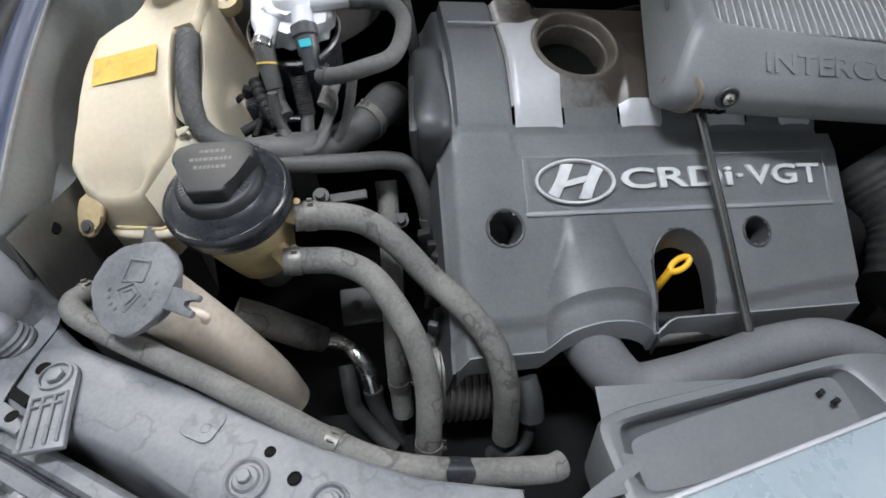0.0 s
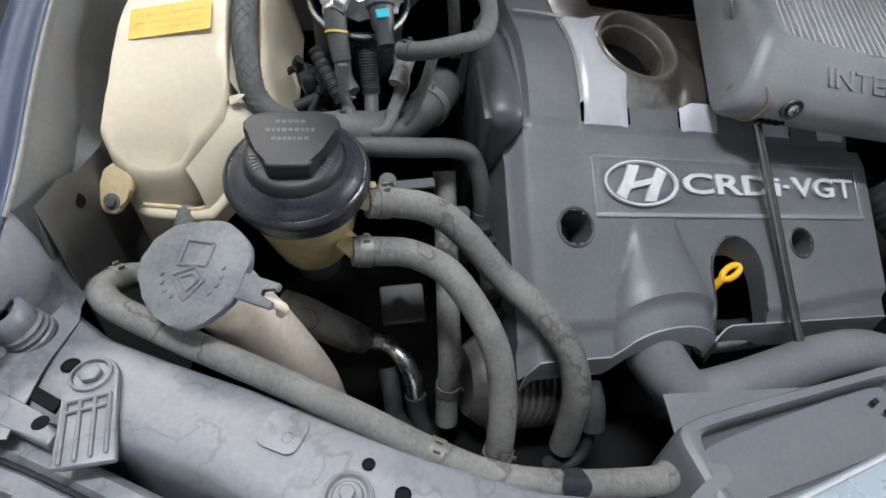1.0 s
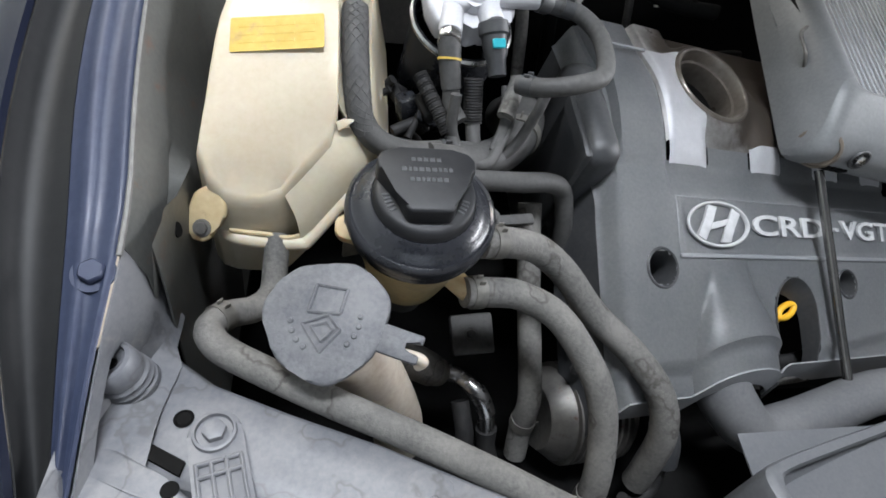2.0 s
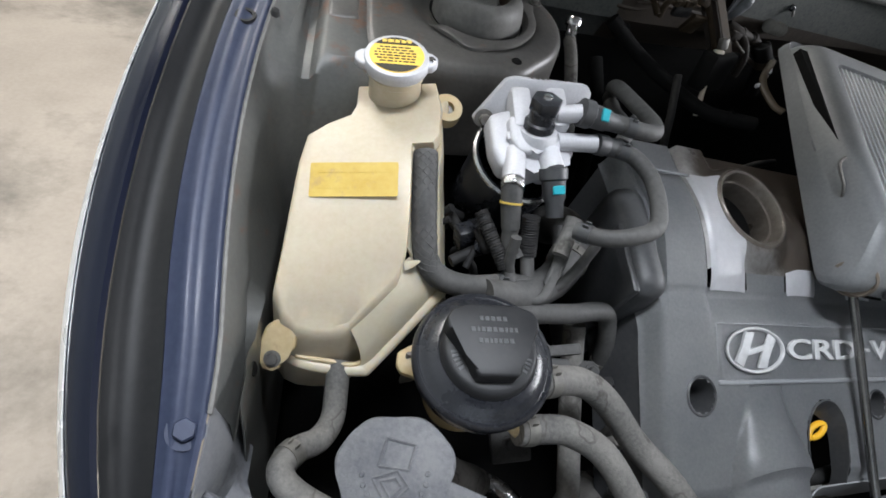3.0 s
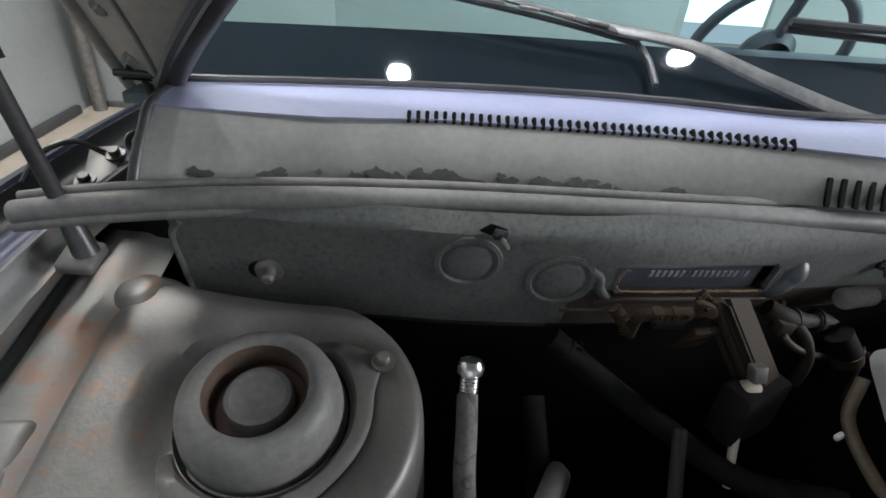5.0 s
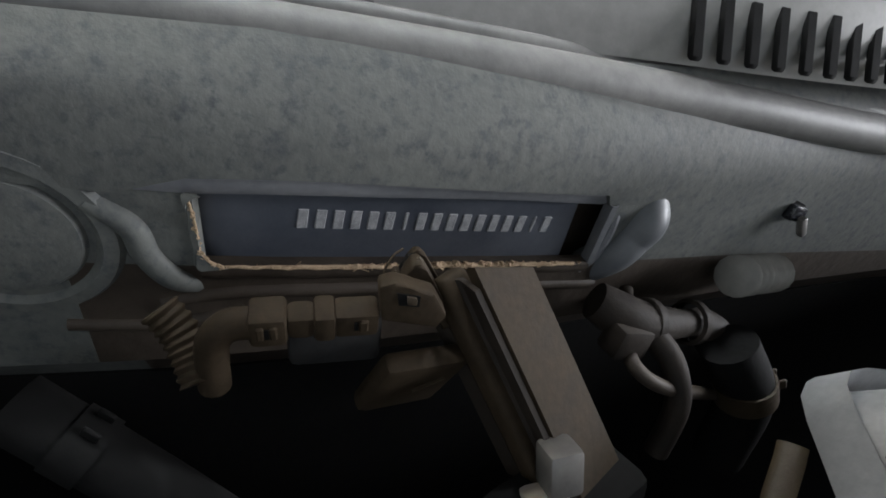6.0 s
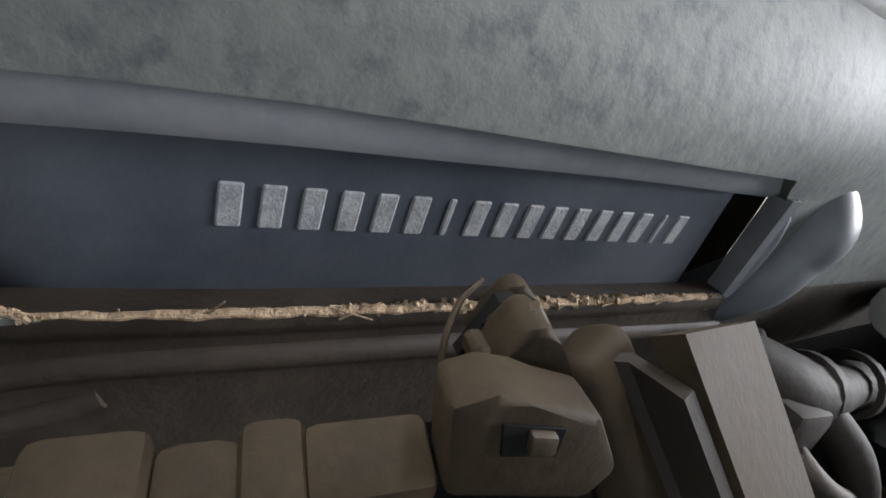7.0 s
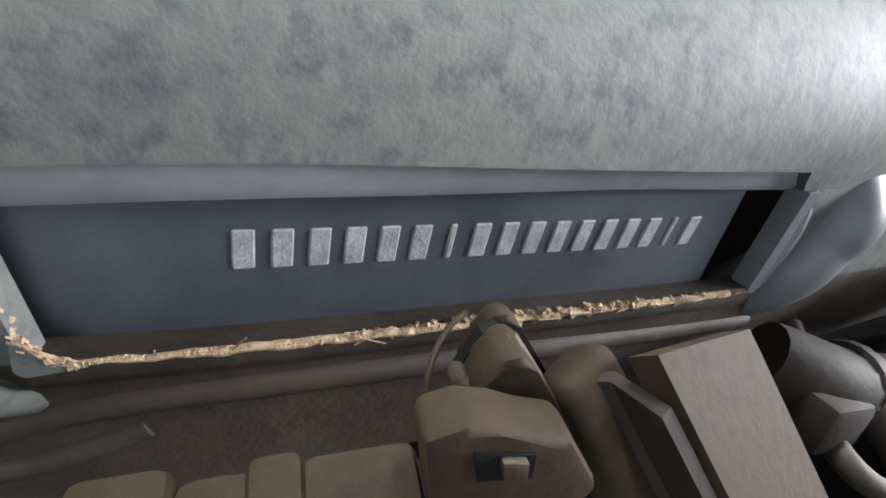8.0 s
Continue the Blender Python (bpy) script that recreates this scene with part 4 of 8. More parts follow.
def cowl():
    c = thing("cowl_panel", "dusty grey plastic cowl panel with air slots", "cowl panel", (0.3, 1.0, 1.1))
    xs = [-0.242 + 0.0285 * i for i in range(54)]
    bx, by = [-0.32, -0.26, -0.14, 0.0, 0.3, 0.4, 0.7, 1.3], [0.915, 0.929, 0.953, 0.961, 0.957, 0.955, 0.99, 1.06]
    ex, ey = [-0.32, -0.234, -0.1, 0.0, 0.2, 0.3, 0.4, 0.7, 1.3], [1.02, 0.984, 0.982, 0.994, 0.991, 0.98, 0.965, 1.0, 1.08]
    gx, gy = [-0.32, -0.25, -0.15, -0.04, 0.07, 0.21, 0.35, 0.7, 1.3], [1.05, 1.045, 1.06, 1.073, 1.081, 1.079, 1.055, 1.08, 1.16]
    part("front_face", sheet([[(x, along(x, bx, by) * (1 - s) + along(x, ex, ey) * s - 0.006 * math.sin(3.14 * s), 1.152 + 0.047 * s) for x in xs] for s in (0, 0.2, 0.4, 0.6, 0.8, 0.95)], 0.002), COWL, c)
    # strip's pale tone is a painted reflection
    part("top_strip", sheet([[(x, along(x, ex, ey) * (1 - s) + along(x, gx, gy) * s, 1.199 + 0.003 * math.sin(3.1 * s)) for x in xs] for s in (-0.06, 0.0, 0.3, 0.7, 1.05)], 0.002), COWL_SHEEN, c, "smooth top strip with a pale reflection painted in")
    for k in range(44):
        x = -0.026 + k * 0.0078
        y = along(x, ex, ey)
        part("slat", box(frame_at((x, y - 0.001, 1.1985), (1, 0, 0), (0, -0.7, 0.7)), 0.0036, 0.011, 0.006, 0.001, 1), SHADE_BLACK, c)
    for k in range(12):
        x = 0.342 + k * 0.0125
        y = along(x, bx, by) * 0.72 + along(x, ex, ey) * 0.28
        part("slot", box(frame_at((x, y - 0.006, 1.1665), (1, 0, 0), (0, 0.45, 1)), 0.0066, 0.003, 0.026, 0.0014, 1), SHADE_BLACK, c, "dark upright air slot")
    random.seed(8)
    for k in range(70):
        x = random.uniform(-0.2, 0.22) if k % 3 else random.uniform(-0.06, 0.12)
        s = abs(random.gauss(0.01, 0.07))
        y = along(x, bx, by) * (1 - s) + along(x, ex, ey) * s - 0.006 * math.sin(3.14 * s)
        r = random.uniform(0.0015, 0.009)
        n = 16
        o = [(r * random.uniform(0.6, 1.3) * math.cos(6.283 * i / n), 0.7 * r * random.uniform(0.6, 1.3) * math.sin(6.283 * i / n)) for i in range(n)]
        part("worn_spot", prism(axis_frame((x, y - 0.001, 1.153 + 0.047 * s), (0, -1, 0.6), (1, 0, 0)), o, 0.0, 0.0006, 0), WORN, c, "dark worn spot", smooth=False)
    part("edge_trim", tube([(-0.243, along(-0.242, bx, by) * (1 - q) + along(-0.242, ex, ey) * q - 0.006 * math.sin(3.14 * q), 1.15 + 0.047 * q) for q in (0, 0.25, 0.5, 0.75, 1)] + [(-0.243, 1.045, 1.2)], 0.005, 10, 4), WIPER, c, "black rubber edge of the cowl")
    return (gx, gy)


GX, GY = cowl()


def seal():
    xs = [-0.325, -0.284, -0.235, -0.147, 0.0, 0.196, 0.362, 0.515, 0.81, 1.2]
    ys = [0.907, 0.907, 0.913, 0.922, 0.928, 0.936, 0.958, 0.976, 1.0, 1.035]
    zs = [1.132, 1.1395, 1.1436, 1.148, 1.151, 1.148, 1.138, 1.1275, 1.122, 1.118]
    s = thing("weather_seal", "grey rubber weather seal along the cowl edge", "seal", (0.2, 0.94, 1.13))
    part("bulb", tube(list(zip(xs, ys, zs)), 0.0096, 16, 8), SEAL, s)
    part("ridge", tube([(x, y + 0.011, z + 0.0085) for x, y, z in zip(xs, ys, zs)], 0.0042, 10, 8), SEAL, s)
    part("base_strip", tube([(x, y - 0.004, z - 0.0095) for x, y, z in zip(xs[:6], ys[:6], zs[:6])], lambda q: 0.0055 - 0.002 * q, 12, 8), SEAL, s, "lower roll of the seal")

seal()


def glass_y(x):
    return along(x, GX, GY)


def on_glass(x, up, lift=0.0):
    """A place on the windshield, up metres along its slope."""
    return Vector((x, glass_y(x) + 0.82 * up - 0.57 * lift, 1.203 + 0.57 * up + 0.82 * lift))


def windshield():
    w = thing("windshield", "tinted windshield with a dark lower band", "windshield", (0.5, 1.2, 1.2))
    xs = [-0.30 + 0.08 * i for i in range(21)]
    part("pane", sheet([[on_glass(x, u, 0.0) for x in xs] for u in (0, 0.2, 0.45, 0.7, 0.95)], 0), GLASS, w, "blue-green tinted glass")
    pane = w.children[0]
    pane.visible_shadow = False
    if pane.data.polygons[0].normal.z < 0:
        pane.data.flip_normals()
    part("dark_band", sheet([[on_glass(x, u, -0.009) for x in xs] for u in (0, 0.025, 0.05, 0.08)], 0), BAND, w, "black band along the glass's lower edge")
    part("rubber_trim", tube([on_glass(x, -0.002, 0.003) for x in xs], 0.0035, 8, 3), WIPER, w, "black rubber trim")
    d = thing("dashboard", "dark padded dashboard behind the windshield", "dashboard", (0.5, 1.4, 1.0))
    part("pad", sheet([[(x, glass_y(x) + dy, z) for x in xs] for dy, z in ((0.0, 1.185), (0.1, 1.18), (0.45, 1.14), (0.6, 1.1), (0.65, 0.95))], 0.01), DASHPAD, d)
    part("binnacle", box(pose(0.82, 1.62, 1.11), 0.4, 0.2, 0.08, 0.05, 4), DASH, d)
    m = axis_frame((0.82, 1.9, 1.10), (0, 0.9, 0.42))
    ring = [m @ Vector((0.19 * math.cos(6.2832 * k / 28), 0.19 * math.sin(6.2832 * k / 28), 0)) for k in range(29)]
    wheel = part("steering_wheel", tube(ring, 0.014, 12, 2), DASH, d, "dark steering wheel")
    part("hub", lathe(m, [(0, 0.03), (0.06, 0.02), (0.07, 0.0), (0.05, -0.02)], 24), DASH, wheel)
    for a in (0, 180, 270):
        part("spoke", tube([m @ Vector((0.05 * math.cos(radians(a)), 0.05 * math.sin(radians(a)), 0)), m @ Vector((0.19 * math.cos(radians(a)), 0.19 * math.sin(radians(a)), 0))], 0.013, 10, 3), DASH, wheel)
    solo("cabin_back", box(pose(0.3, 2.9, 1.3), 1.4, 0.05, 1.0, 0.01), WALLMAT, "pale grey cabin interior behind the seats", "car interior", kind="structure")
    # wipers
    wp = thing("wiper", "black windshield wiper with a worn grey arm", "wiper", (0.45, 1.05, 1.2))
    tip = on_glass(0.205, 0.06, 0.012)
    end = on_glass(-0.12, 0.125, 0.012)
    part("blade", tube([end, end.lerp(tip, 0.3) + Vector((0, 0, 0.006)), end.lerp(tip, 0.7) + Vector((0, 0, 0.005)), tip], 0.0032, 8, 8), WIPER, wp, "thin black wiper blade")
    part("blade_frame", tube([end + Vector((0, -0.004, 0.006)), end.lerp(tip, 0.5) + Vector((0, -0.006, 0.016)), tip + Vector((0, -0.004, 0.006))], 0.004, 8, 8, flat=0.6), WIPER, wp)
    part("blade_end", tube([tip, tip + Vector((0.008, -0.02, -0.012)), tip + Vector((0.012, -0.045, -0.03))], 0.0035, 8, 4), WIPER, wp)
    for k in range(7):
        c = end.lerp(tip, 0.2 + 0.11 * k) + Vector((0, -0.007, 0.012))
        part("frame_tooth", box(frame_at(c, tip - end), 0.022, 0.006, 0.004, 0.001, 1), STEEL_DULL, wp)
    part("arm", tube([on_glass(0.17, 0.07, 0.02), (0.25, 1.10, 1.252), (0.33, 1.075, 1.228), (0.43, 1.06, 1.2), (0.53, 1.05, 1.185)], lambda s: 0.006 + 0.006 * s, 10, 8, flat=0.6), WIPER_ARM, wp, "worn grey wiper arm")
    part("pivot", lathe(axis_frame((0.54, 1.05, 1.175), (0, -0.3, 1)), [(0.018, 0), (0.018, 0.015), (0.012, 0.022), (0, 0.023)], 20), WIPER, wp)
    w2 = thing("wiper", "second black windshield wiper near the driver's side", "wiper", (0.8, 1.1, 1.2))
    a, b = on_glass(0.36, 0.1, 0.012), on_glass(0.9, 0.03, 0.012)
    part("blade", tube([a, a.lerp(b, 0.5) + Vector((0, 0, 0.008)), b], 0.004, 8, 8), WIPER, w2)
    part("blade_frame", tube([a + Vector((0, -0.004, 0.008)), a.lerp(b, 0.5) + Vector((0, -0.006, 0.02)), b + Vector((0, 0, 0.008))], 0.0045, 8, 8), WIPER, w2)


windshield()


def hood():
    h = thing("hood", "open car hood seen from below, dark dusty inner frame", "car hood", (0.4, 1.05, 1.2))
    # rear corner low at the hinge, the rear edge arching up towards the middle
    xs = [-0.335, -0.31, -0.288, -0.254, -0.219, -0.185, -0.15, -0.12, -0.08, 0.0, 0.2, 0.5, 0.9, 1.1, 1.2, 1.24]
    ys = [1.158, 1.128, 1.098, 1.048, 1.0, 0.968, 0.948, 0.938, 0.93, 0.92, 0.91, 0.91, 0.92, 0.98, 1.1, 1.15]
    zs = [1.14, 1.145, 1.158, 1.193, 1.23, 1.265, 1.3, 1.32, 1.345, 1.37, 1.385, 1.385, 1.37, 1.27, 1.16, 1.14]

    def ray(x, y, z, d):
        return (x - (0.02 * d if x < 0 else 0), y - 0.56 * d, z + 0.83 * d)
    part("inner_panel", sheet([[ray(x, y, z, d) for x, y, z in zip(xs, ys, zs)] for d in (0, 0.03, 0.06, 0.2, 0.5, 0.95)], 0.004), HOODIN, h, "dark dusty inner panel")
    part("outer_skin", sheet([[Vector(ray(x, y, z, d)) + Vector((0, 0.02, 0.03)) for x, y, z in zip(xs, ys, zs)] for d in (-0.01, 0.1, 0.5, 0.98)], 0.002), PAINT, h, "dark blue outer skin")
    part("rear_edge", tube([Vector((x, y, z)) + Vector((0, 0.006, -0.002)) for x, y, z in zip(xs[3:13], ys[3:13], zs[3:13])], 0.0095, 10, 6), WIPER, h, "black rubber edge")
    def under(t, d, drop=0.0):
        x, y, z = (along(t, range(len(xs)), a) for a in (xs, ys, zs))
        return Vector(ray(x, y, z, d)) + Vector((0, -0.78, -0.5)) * drop
    part("side_rib", tube([under(0.5, d, 0.004) for d in (0.0, 0.1, 0.3, 0.9)], 0.011, 12, 4), HOODIN, h, "folded side rib")
    part("inner_lip", tube([under(t, d, 0.003) for t, d in ((3.0, 0.02), (3.15, 0.06), (3.15, 0.12), (3.2, 0.5), (3.2, 0.9))], 0.004, 8, 5), APRON, h, "pale folded lip")
    part("hem", tube([under(t, 0.012, 0.004) for t in (1.2, 2, 3, 4, 5, 6, 7, 8)], 0.006, 8, 4), COVER_DARK, h, "dark rolled hem")
    for t, d in ((2.3, 0.062), (2.4, 0.115), (2.4, 0.17)):
        bolt(h, axis_frame(under(t, d, 0.002), (0, -0.83, -0.56)), 0.0055, 0.005, 1.7, HOODIN)
    for t, d in ((2.6, 0.028), (5.5, 0.05), (6.2, 0.09)):
        part("hole", lathe(axis_frame(under(t, d, 0.003), (0, -0.83, -0.56)), [(0, 0.001), (0.0055, 0.001), (0.007, 0)], 16), SHADE_BLACK, h, "dark hole")
    part("hinge", tube([(-0.252, 1.0, 1.13), (-0.256, 1.02, 1.16), (-0.268, 1.045, 1.185), (-0.285, 1.07, 1.19)], 0.006, 8, 5, flat=0.5), WIPER, h, "black steel hinge arm")
    bolt(h, axis_frame((-0.30, 1.05, 1.135), (1, -0.6, 0.2)), 0.007, 0.006, 1.6)
    g = thing("gas_strut", "black gas strut holding the hood open", "gas strut", (-0.283, 0.9, 1.1))
    a, d = Vector((-0.283, 0.907, 1.113)), Vector((-0.2, 0.06, 0.978)).normalized()
    part("rod", tube([a, a + d * 0.2], 0.0062, 12, 3), RUBBER_DARK, g, "thin dark piston rod")
    part("cylinder", tube([a + d * 0.142, a + d * 0.146, a + d * 0.3, a + d * 0.62], 0.0125, 16, 4), RUBBER_DARK, g, "black cylinder")
    part("end_fitting", tube([a - d * 0.016, a + d * 0.004, a + d * 0.018, a + d * 0.022], lambda q: 0.0105 - 0.003 * q, 14, 3), WIPER, g)
    part("ball_stud", lathe(axis_frame(a - Vector((0, 0, 0.012)), (0, 0, 1)), [(0.009, -0.004), (0.008, 0.002), (0.005, 0.004), (0.006, 0.01), (0, 0.014)], 16), STEEL_DULL, g)


hood()


def hinge_clutter():
    b = thing("hinge_bracket", "dark hinge bracket with bolts beside the cowl", "bracket", (-0.33, 1.0, 1.1))
    part("plate", box(frame_at((-0.328, 1.03, 1.112), (1, 0.3, 0), (0, -0.3, 1)), 0.03, 0.07, 0.006, 0.0025), WIPER, b)
    for x, y in ((-0.334, 1.01), (-0.322, 1.048)):
        bolt(b, axis_frame((x, y, 1.115 + 0.3 * (y - 1.03)), (0, -0.3, 1)), 0.006, 0.006, 1.6, WIPER)
    part("cable", tube([(-0.37, 0.98, 1.12), (-0.36, 1.0, 1.14), (-0.34, 1.02, 1.145), (-0.32, 1.03, 1.13)], 0.003, 8, 6), WIPER, b)


hinge_clutter()

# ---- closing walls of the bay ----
# walls, floor and block coloured near-black as the bay's painted shade
solo("bay_floor", box(pose(0.45, 0.6, 0.38), 1.7, 1.2, 0.02, 0), SHADE_BLACK, "underside of the engine bay, blackened for the bay's shade", "undertray", kind="structure", smooth=False)
solo("wheel_housing", box(pose(-0.30, 0.87, 0.6), 0.02, 0.36, 0.68, 0), SHADE_BLACK, "black inner wheel housing wall", "car body panel", kind="structure", smooth=False)
solo("inner_wing", box(pose(-0.356, 0.6, 0.565), 0.02, 0.92, 0.4, 0), SHADE_BLACK, "black inner wing wall behind the headlight", "car body panel", kind="structure", smooth=False)
solo("bay_side", box(pose(1.28, 0.65, 0.78), 0.02, 1.3, 0.82, 0), SHADE_BLACK, "dark far side wall of the engine bay", "car body panel", kind="structure", smooth=False)
solo("engine_block", box(pose(0.45, 0.62, 0.57), 0.62, 0.34, 0.3, 0.03, 3), SHADE_BLACK, "engine block under its cover, blackened for shade", "engine")


def front_panel():
    p = thing("front_panel", "dusty grey painted radiator support panel", "radiator support", (-0.15, 0.2, 0.6))
    z = 0.778
    back = [(-0.352, 0.325), (-0.30, 0.283), (-0.24, 0.255), (-0.17, 0.225), (-0.1, 0.19), (-0.03, 0.157), (0.05, 0.128), (0.13, 0.115)]
    front = [(-0.395, 0.268), (-0.325, 0.212), (-0.258, 0.188), (-0.19, 0.158), (-0.128, 0.122), (-0.07, 0.09), (0.02, 0.05), (0.13, 0.03)]
    rows = []
    for (bx, by), (fx, fy) in zip(back, front):
        row = [(bx + 0.004, by + 0.006, z - 0.10), (bx + 0.003, by + 0.005, z - 0.012), (bx, by, z), (bx, by - 0.004, z + 0.002)]
        row += [(bx * (1 - s) + fx * s, by * (1 - s) + fy * s, z + 0.002 - 0.004 * s) for s in (0.35, 0.65, 0.93)]
        row += [(fx, fy, z - 0.006), (fx - 0.002, fy - 0.004, z - 0.03), (fx - 0.002, fy - 0.005, z - 0.12)]
        rows.append(row)
    part("deck", sheet(rows, 0.0012), PANEL, p, "dusty sheet metal deck")
    for x, y, r in ((-0.1345, 0.1805, 0.0036), (-0.0745, 0.157, 0.0034), (-0.0505, 0.1335, 0.0040), (-0.313, 0.254, 0.0048)):
        m = axis_frame((x, y, z + 0.0012), (0, 0, 1))
        part("hole", lathe(m, [(0, 0.0004), (r, 0.0004), (r * 1.15, 0.0016), (r * 1.5, 0.0)], 22), SHADE_BLACK, p, "round black hole")
    part("pressed_pad", prism(axis_frame((-0.1385, 0.186, z + 0.0008), (0, 0, 1), (0.9, -0.42, 0)), rounded(-0.017, -0.0155, 0.017, 0.0155, 0.008), 0.0, 0.0018, 0.0016, 3), PANEL, p)
    for x, y, r in ((-0.089, 0.134, 0.019), (-0.02, 0.112, 0.017)):
        m = axis_frame((x, y, z - 0.002), (0, 0, 1))
        part("round_mount", lathe(m, [(r, 0.0), (r * 0.96, 0.006), (r * 0.8, 0.0075), (r * 0.7, 0.005), (r * 0.6, 0.005), (r * 0.5, 0.008), (0, 0.008)], 32), PANEL, p, "round ribbed mount")
        bolt(p, m @ pose(0, 0, 0.007), 0.006, 0.005, 1.4, PANEL)
    # bracket with ribs and a bolt
    outline = [(0.0185 * math.cos(radians(a)), 0.006 + 0.0185 * math.sin(radians(a))) for a in range(0, 181, 15)] + [(-0.0185, -0.03), (-0.021, -0.066), (0.021, -0.072), (0.0185, -0.03)]
    mm = frame_at((-0.287, 0.232, z + 0.002), (0.965, 0.26, 0))
    br = part("bracket", prism(mm, outline, 0, 0.007, 0.0025), PANEL, p, "ribbed bracket with a bolt")
    mm = mm @ pose(0, 0, 0.007)
    part("boss", lathe(mm @ pose(0, 0.006, 0), [(0.0155, -0.001), (0.0148, 0.003), (0.013, 0.0035), (0.0122, 0.0005), (0.0, 0.0005)], 28), PANEL, br)
    part("bolt", prism(mm @ pose(0, 0.006, 0.0), hexagon(0.0085), 0, 0.006, 0.001), PANEL, br)
    for k in range(4):
        part("rib", box(mm @ pose(-0.0145 + k * 0.0097, -0.04, 0.001), 0.0028, 0.052, 0.005, 0.0012, 1), PANEL, br)
    for k in range(2):
        part("cross_rib", box(mm @ pose(0, -0.016 - k * 0.009, 0.001), 0.03, 0.003, 0.0045, 0.0012, 1), PANEL, br)
    # rubber stop on the corner
    sm = axis_frame((-0.3535, 0.2845, 0.780), (-0.25, -0.1, 0.96))
    st = part("rubber_stop", lathe(sm, [(0.02, 0), (0.02, 0.004), (0.0175, 0.006), (0.0195, 0.009), (0.0172, 0.012), (0.019, 0.015), (0.017, 0.018), (0.018, 0.022), (0.0172, 0.034), (0.0155, 0.0365), (0.0125, 0.037),
                                    (0.0115, 0.033), (0.005, 0.032), (0.0045, 0.026), (0, 0.026)], 36), PANEL, p, "ribbed rubber hood stop")
    part("stop_hole", lathe(sm, [(0, 0.0326), (0.0042, 0.0326), (0.0048, 0.031)], 18), SHADE_BLACK, st, "dark hole in the stop")
    rows = []
    for y in [0.19 + 0.0108 * k for k in range(16)]:
        e, zz = soft(y, FY, CH_R), fz(y)
        q, w = ease((y - 0.24) / 0.10), ease((y - 0.292) / 0.03)
        rows.append([(e + 0.001, y, zz - 0.003), (e + 0.003 + 0.003 * q, y, zz - 0.016), (-0.379 + 0.037 * q, y, 0.803 + 0.02 * q), (-0.374 + 0.035 * q, y, 0.792 + 0.005 * q),
                     (-0.369 + 0.033 * q, y, 0.7825 + 0.002 * w), (-0.33 + 0.014 * q * (1 - w) - 0.002 * w, y, 0.7805 - 0.006 * w)])
    part("corner_plate", sheet(rows, 0.0015), PANEL, p, "folded corner plate below the fender")
    part("slot", prism(Matrix.Identity(4), [(-0.363, 0.2475), (-0.34, 0.241), (-0.306, 0.221), (-0.308, 0.211), (-0.338, 0.229), (-0.36, 0.238)], 0.777, 0.7805, 0), SHADE_BLACK, p, "long dark slot", smooth=False)
    rail = part("rail", prism(Matrix.Identity(4), [(-0.392, 0.24), (-0.352, 0.232), (-0.315, 0.209), (-0.296, 0.193), (-0.299, 0.182), (-0.335, 0.2), (-0.378, 0.218)], 0.772, 0.784, 0.003), PANEL, p, "narrow folded rail")
    part("hole", lathe(axis_frame((-0.311, 0.2005, 0.784), (0, 0, 1)), [(0, 0.0006), (0.0045, 0.0006), (0.006, 0)], 18), SHADE_BLACK, rail, "dark hole")
    # headlight housing below the panel's front edge
    hl = thing("headlight", "grey headlight housing with narrow rails", "headlight", (-0.3, 0.12, 0.6))
    line = [(-0.44, 0.25), (-0.333, 0.206), (-0.258, 0.169), (-0.19, 0.135), (-0.13, 0.105)]
    part("housing", sheet([[(x + k * dx, y + k * dy, zz) for x, y in line] for k, dx, dy, zz in ((1, 0.002, 0.006, 0.70), (1, 0.0, 0.002, 0.757), (1, -0.002, -0.004, 0.764), (1, 0.008, -0.02, 0.764), (1, 0.01, -0.026, 0.756),
                           (1, 0.012, -0.03, 0.756), (1, 0.013, -0.034, 0.762), (1, 0.02, -0.05, 0.76), (1, 0.022, -0.056, 0.748), (1, 0.0, -0.16, 0.70), (1, -0.02, -0.3, 0.5))], 0.002), PANEL, hl, "grey housing with stepped rails")
    part("trim_rail", tube([(x + 0.011, y - 0.028, 0.758) for x, y in line], 0.0022, 8, 5), BLACK, hl, "dark seam along the rail")
    for k in range(2):
        x, y = line[1][0] + 0.02 + 0.03 * k, line[1][1] - 0.055 - 0.015 * k
        part("clip", box(frame_at((x, y, 0.762), (0.9, -0.45, 0)), 0.014, 0.008, 0.008, 0.002), PANEL, hl)
    # tray painted near-black for the shade below the hoses
    solo("front_undertray", box(pose(-0.03, 0.08, 0.52), 0.82, 0.5, 0.02, 0), SHADE_BLACK, "dark undertray below the headlight", "undertray", kind="structure", smooth=False)


front_panel()
# ---- left side: coolant tank, caps, reservoirs ----


def tank_top(x, y):
    crown = along(y, [0.42, 0.428, 0.44, 0.47, 0.50, 0.53, 0.57, 0.60, 0.65], [0.838, 0.852, 0.879, 0.917, 0.944, 0.963, 0.979, 0.989, 0.998])
    return crown + 0.22 * (x + 0.26) * ease((y - 0.43) / 0.06)


def tank_foot(x, y):
    """Height of the tank's seam, which climbs towards the engine."""
    return 0.80 + max(0.0, 0.52 * (x + 0.238) + 0.5 * (y - 0.42))


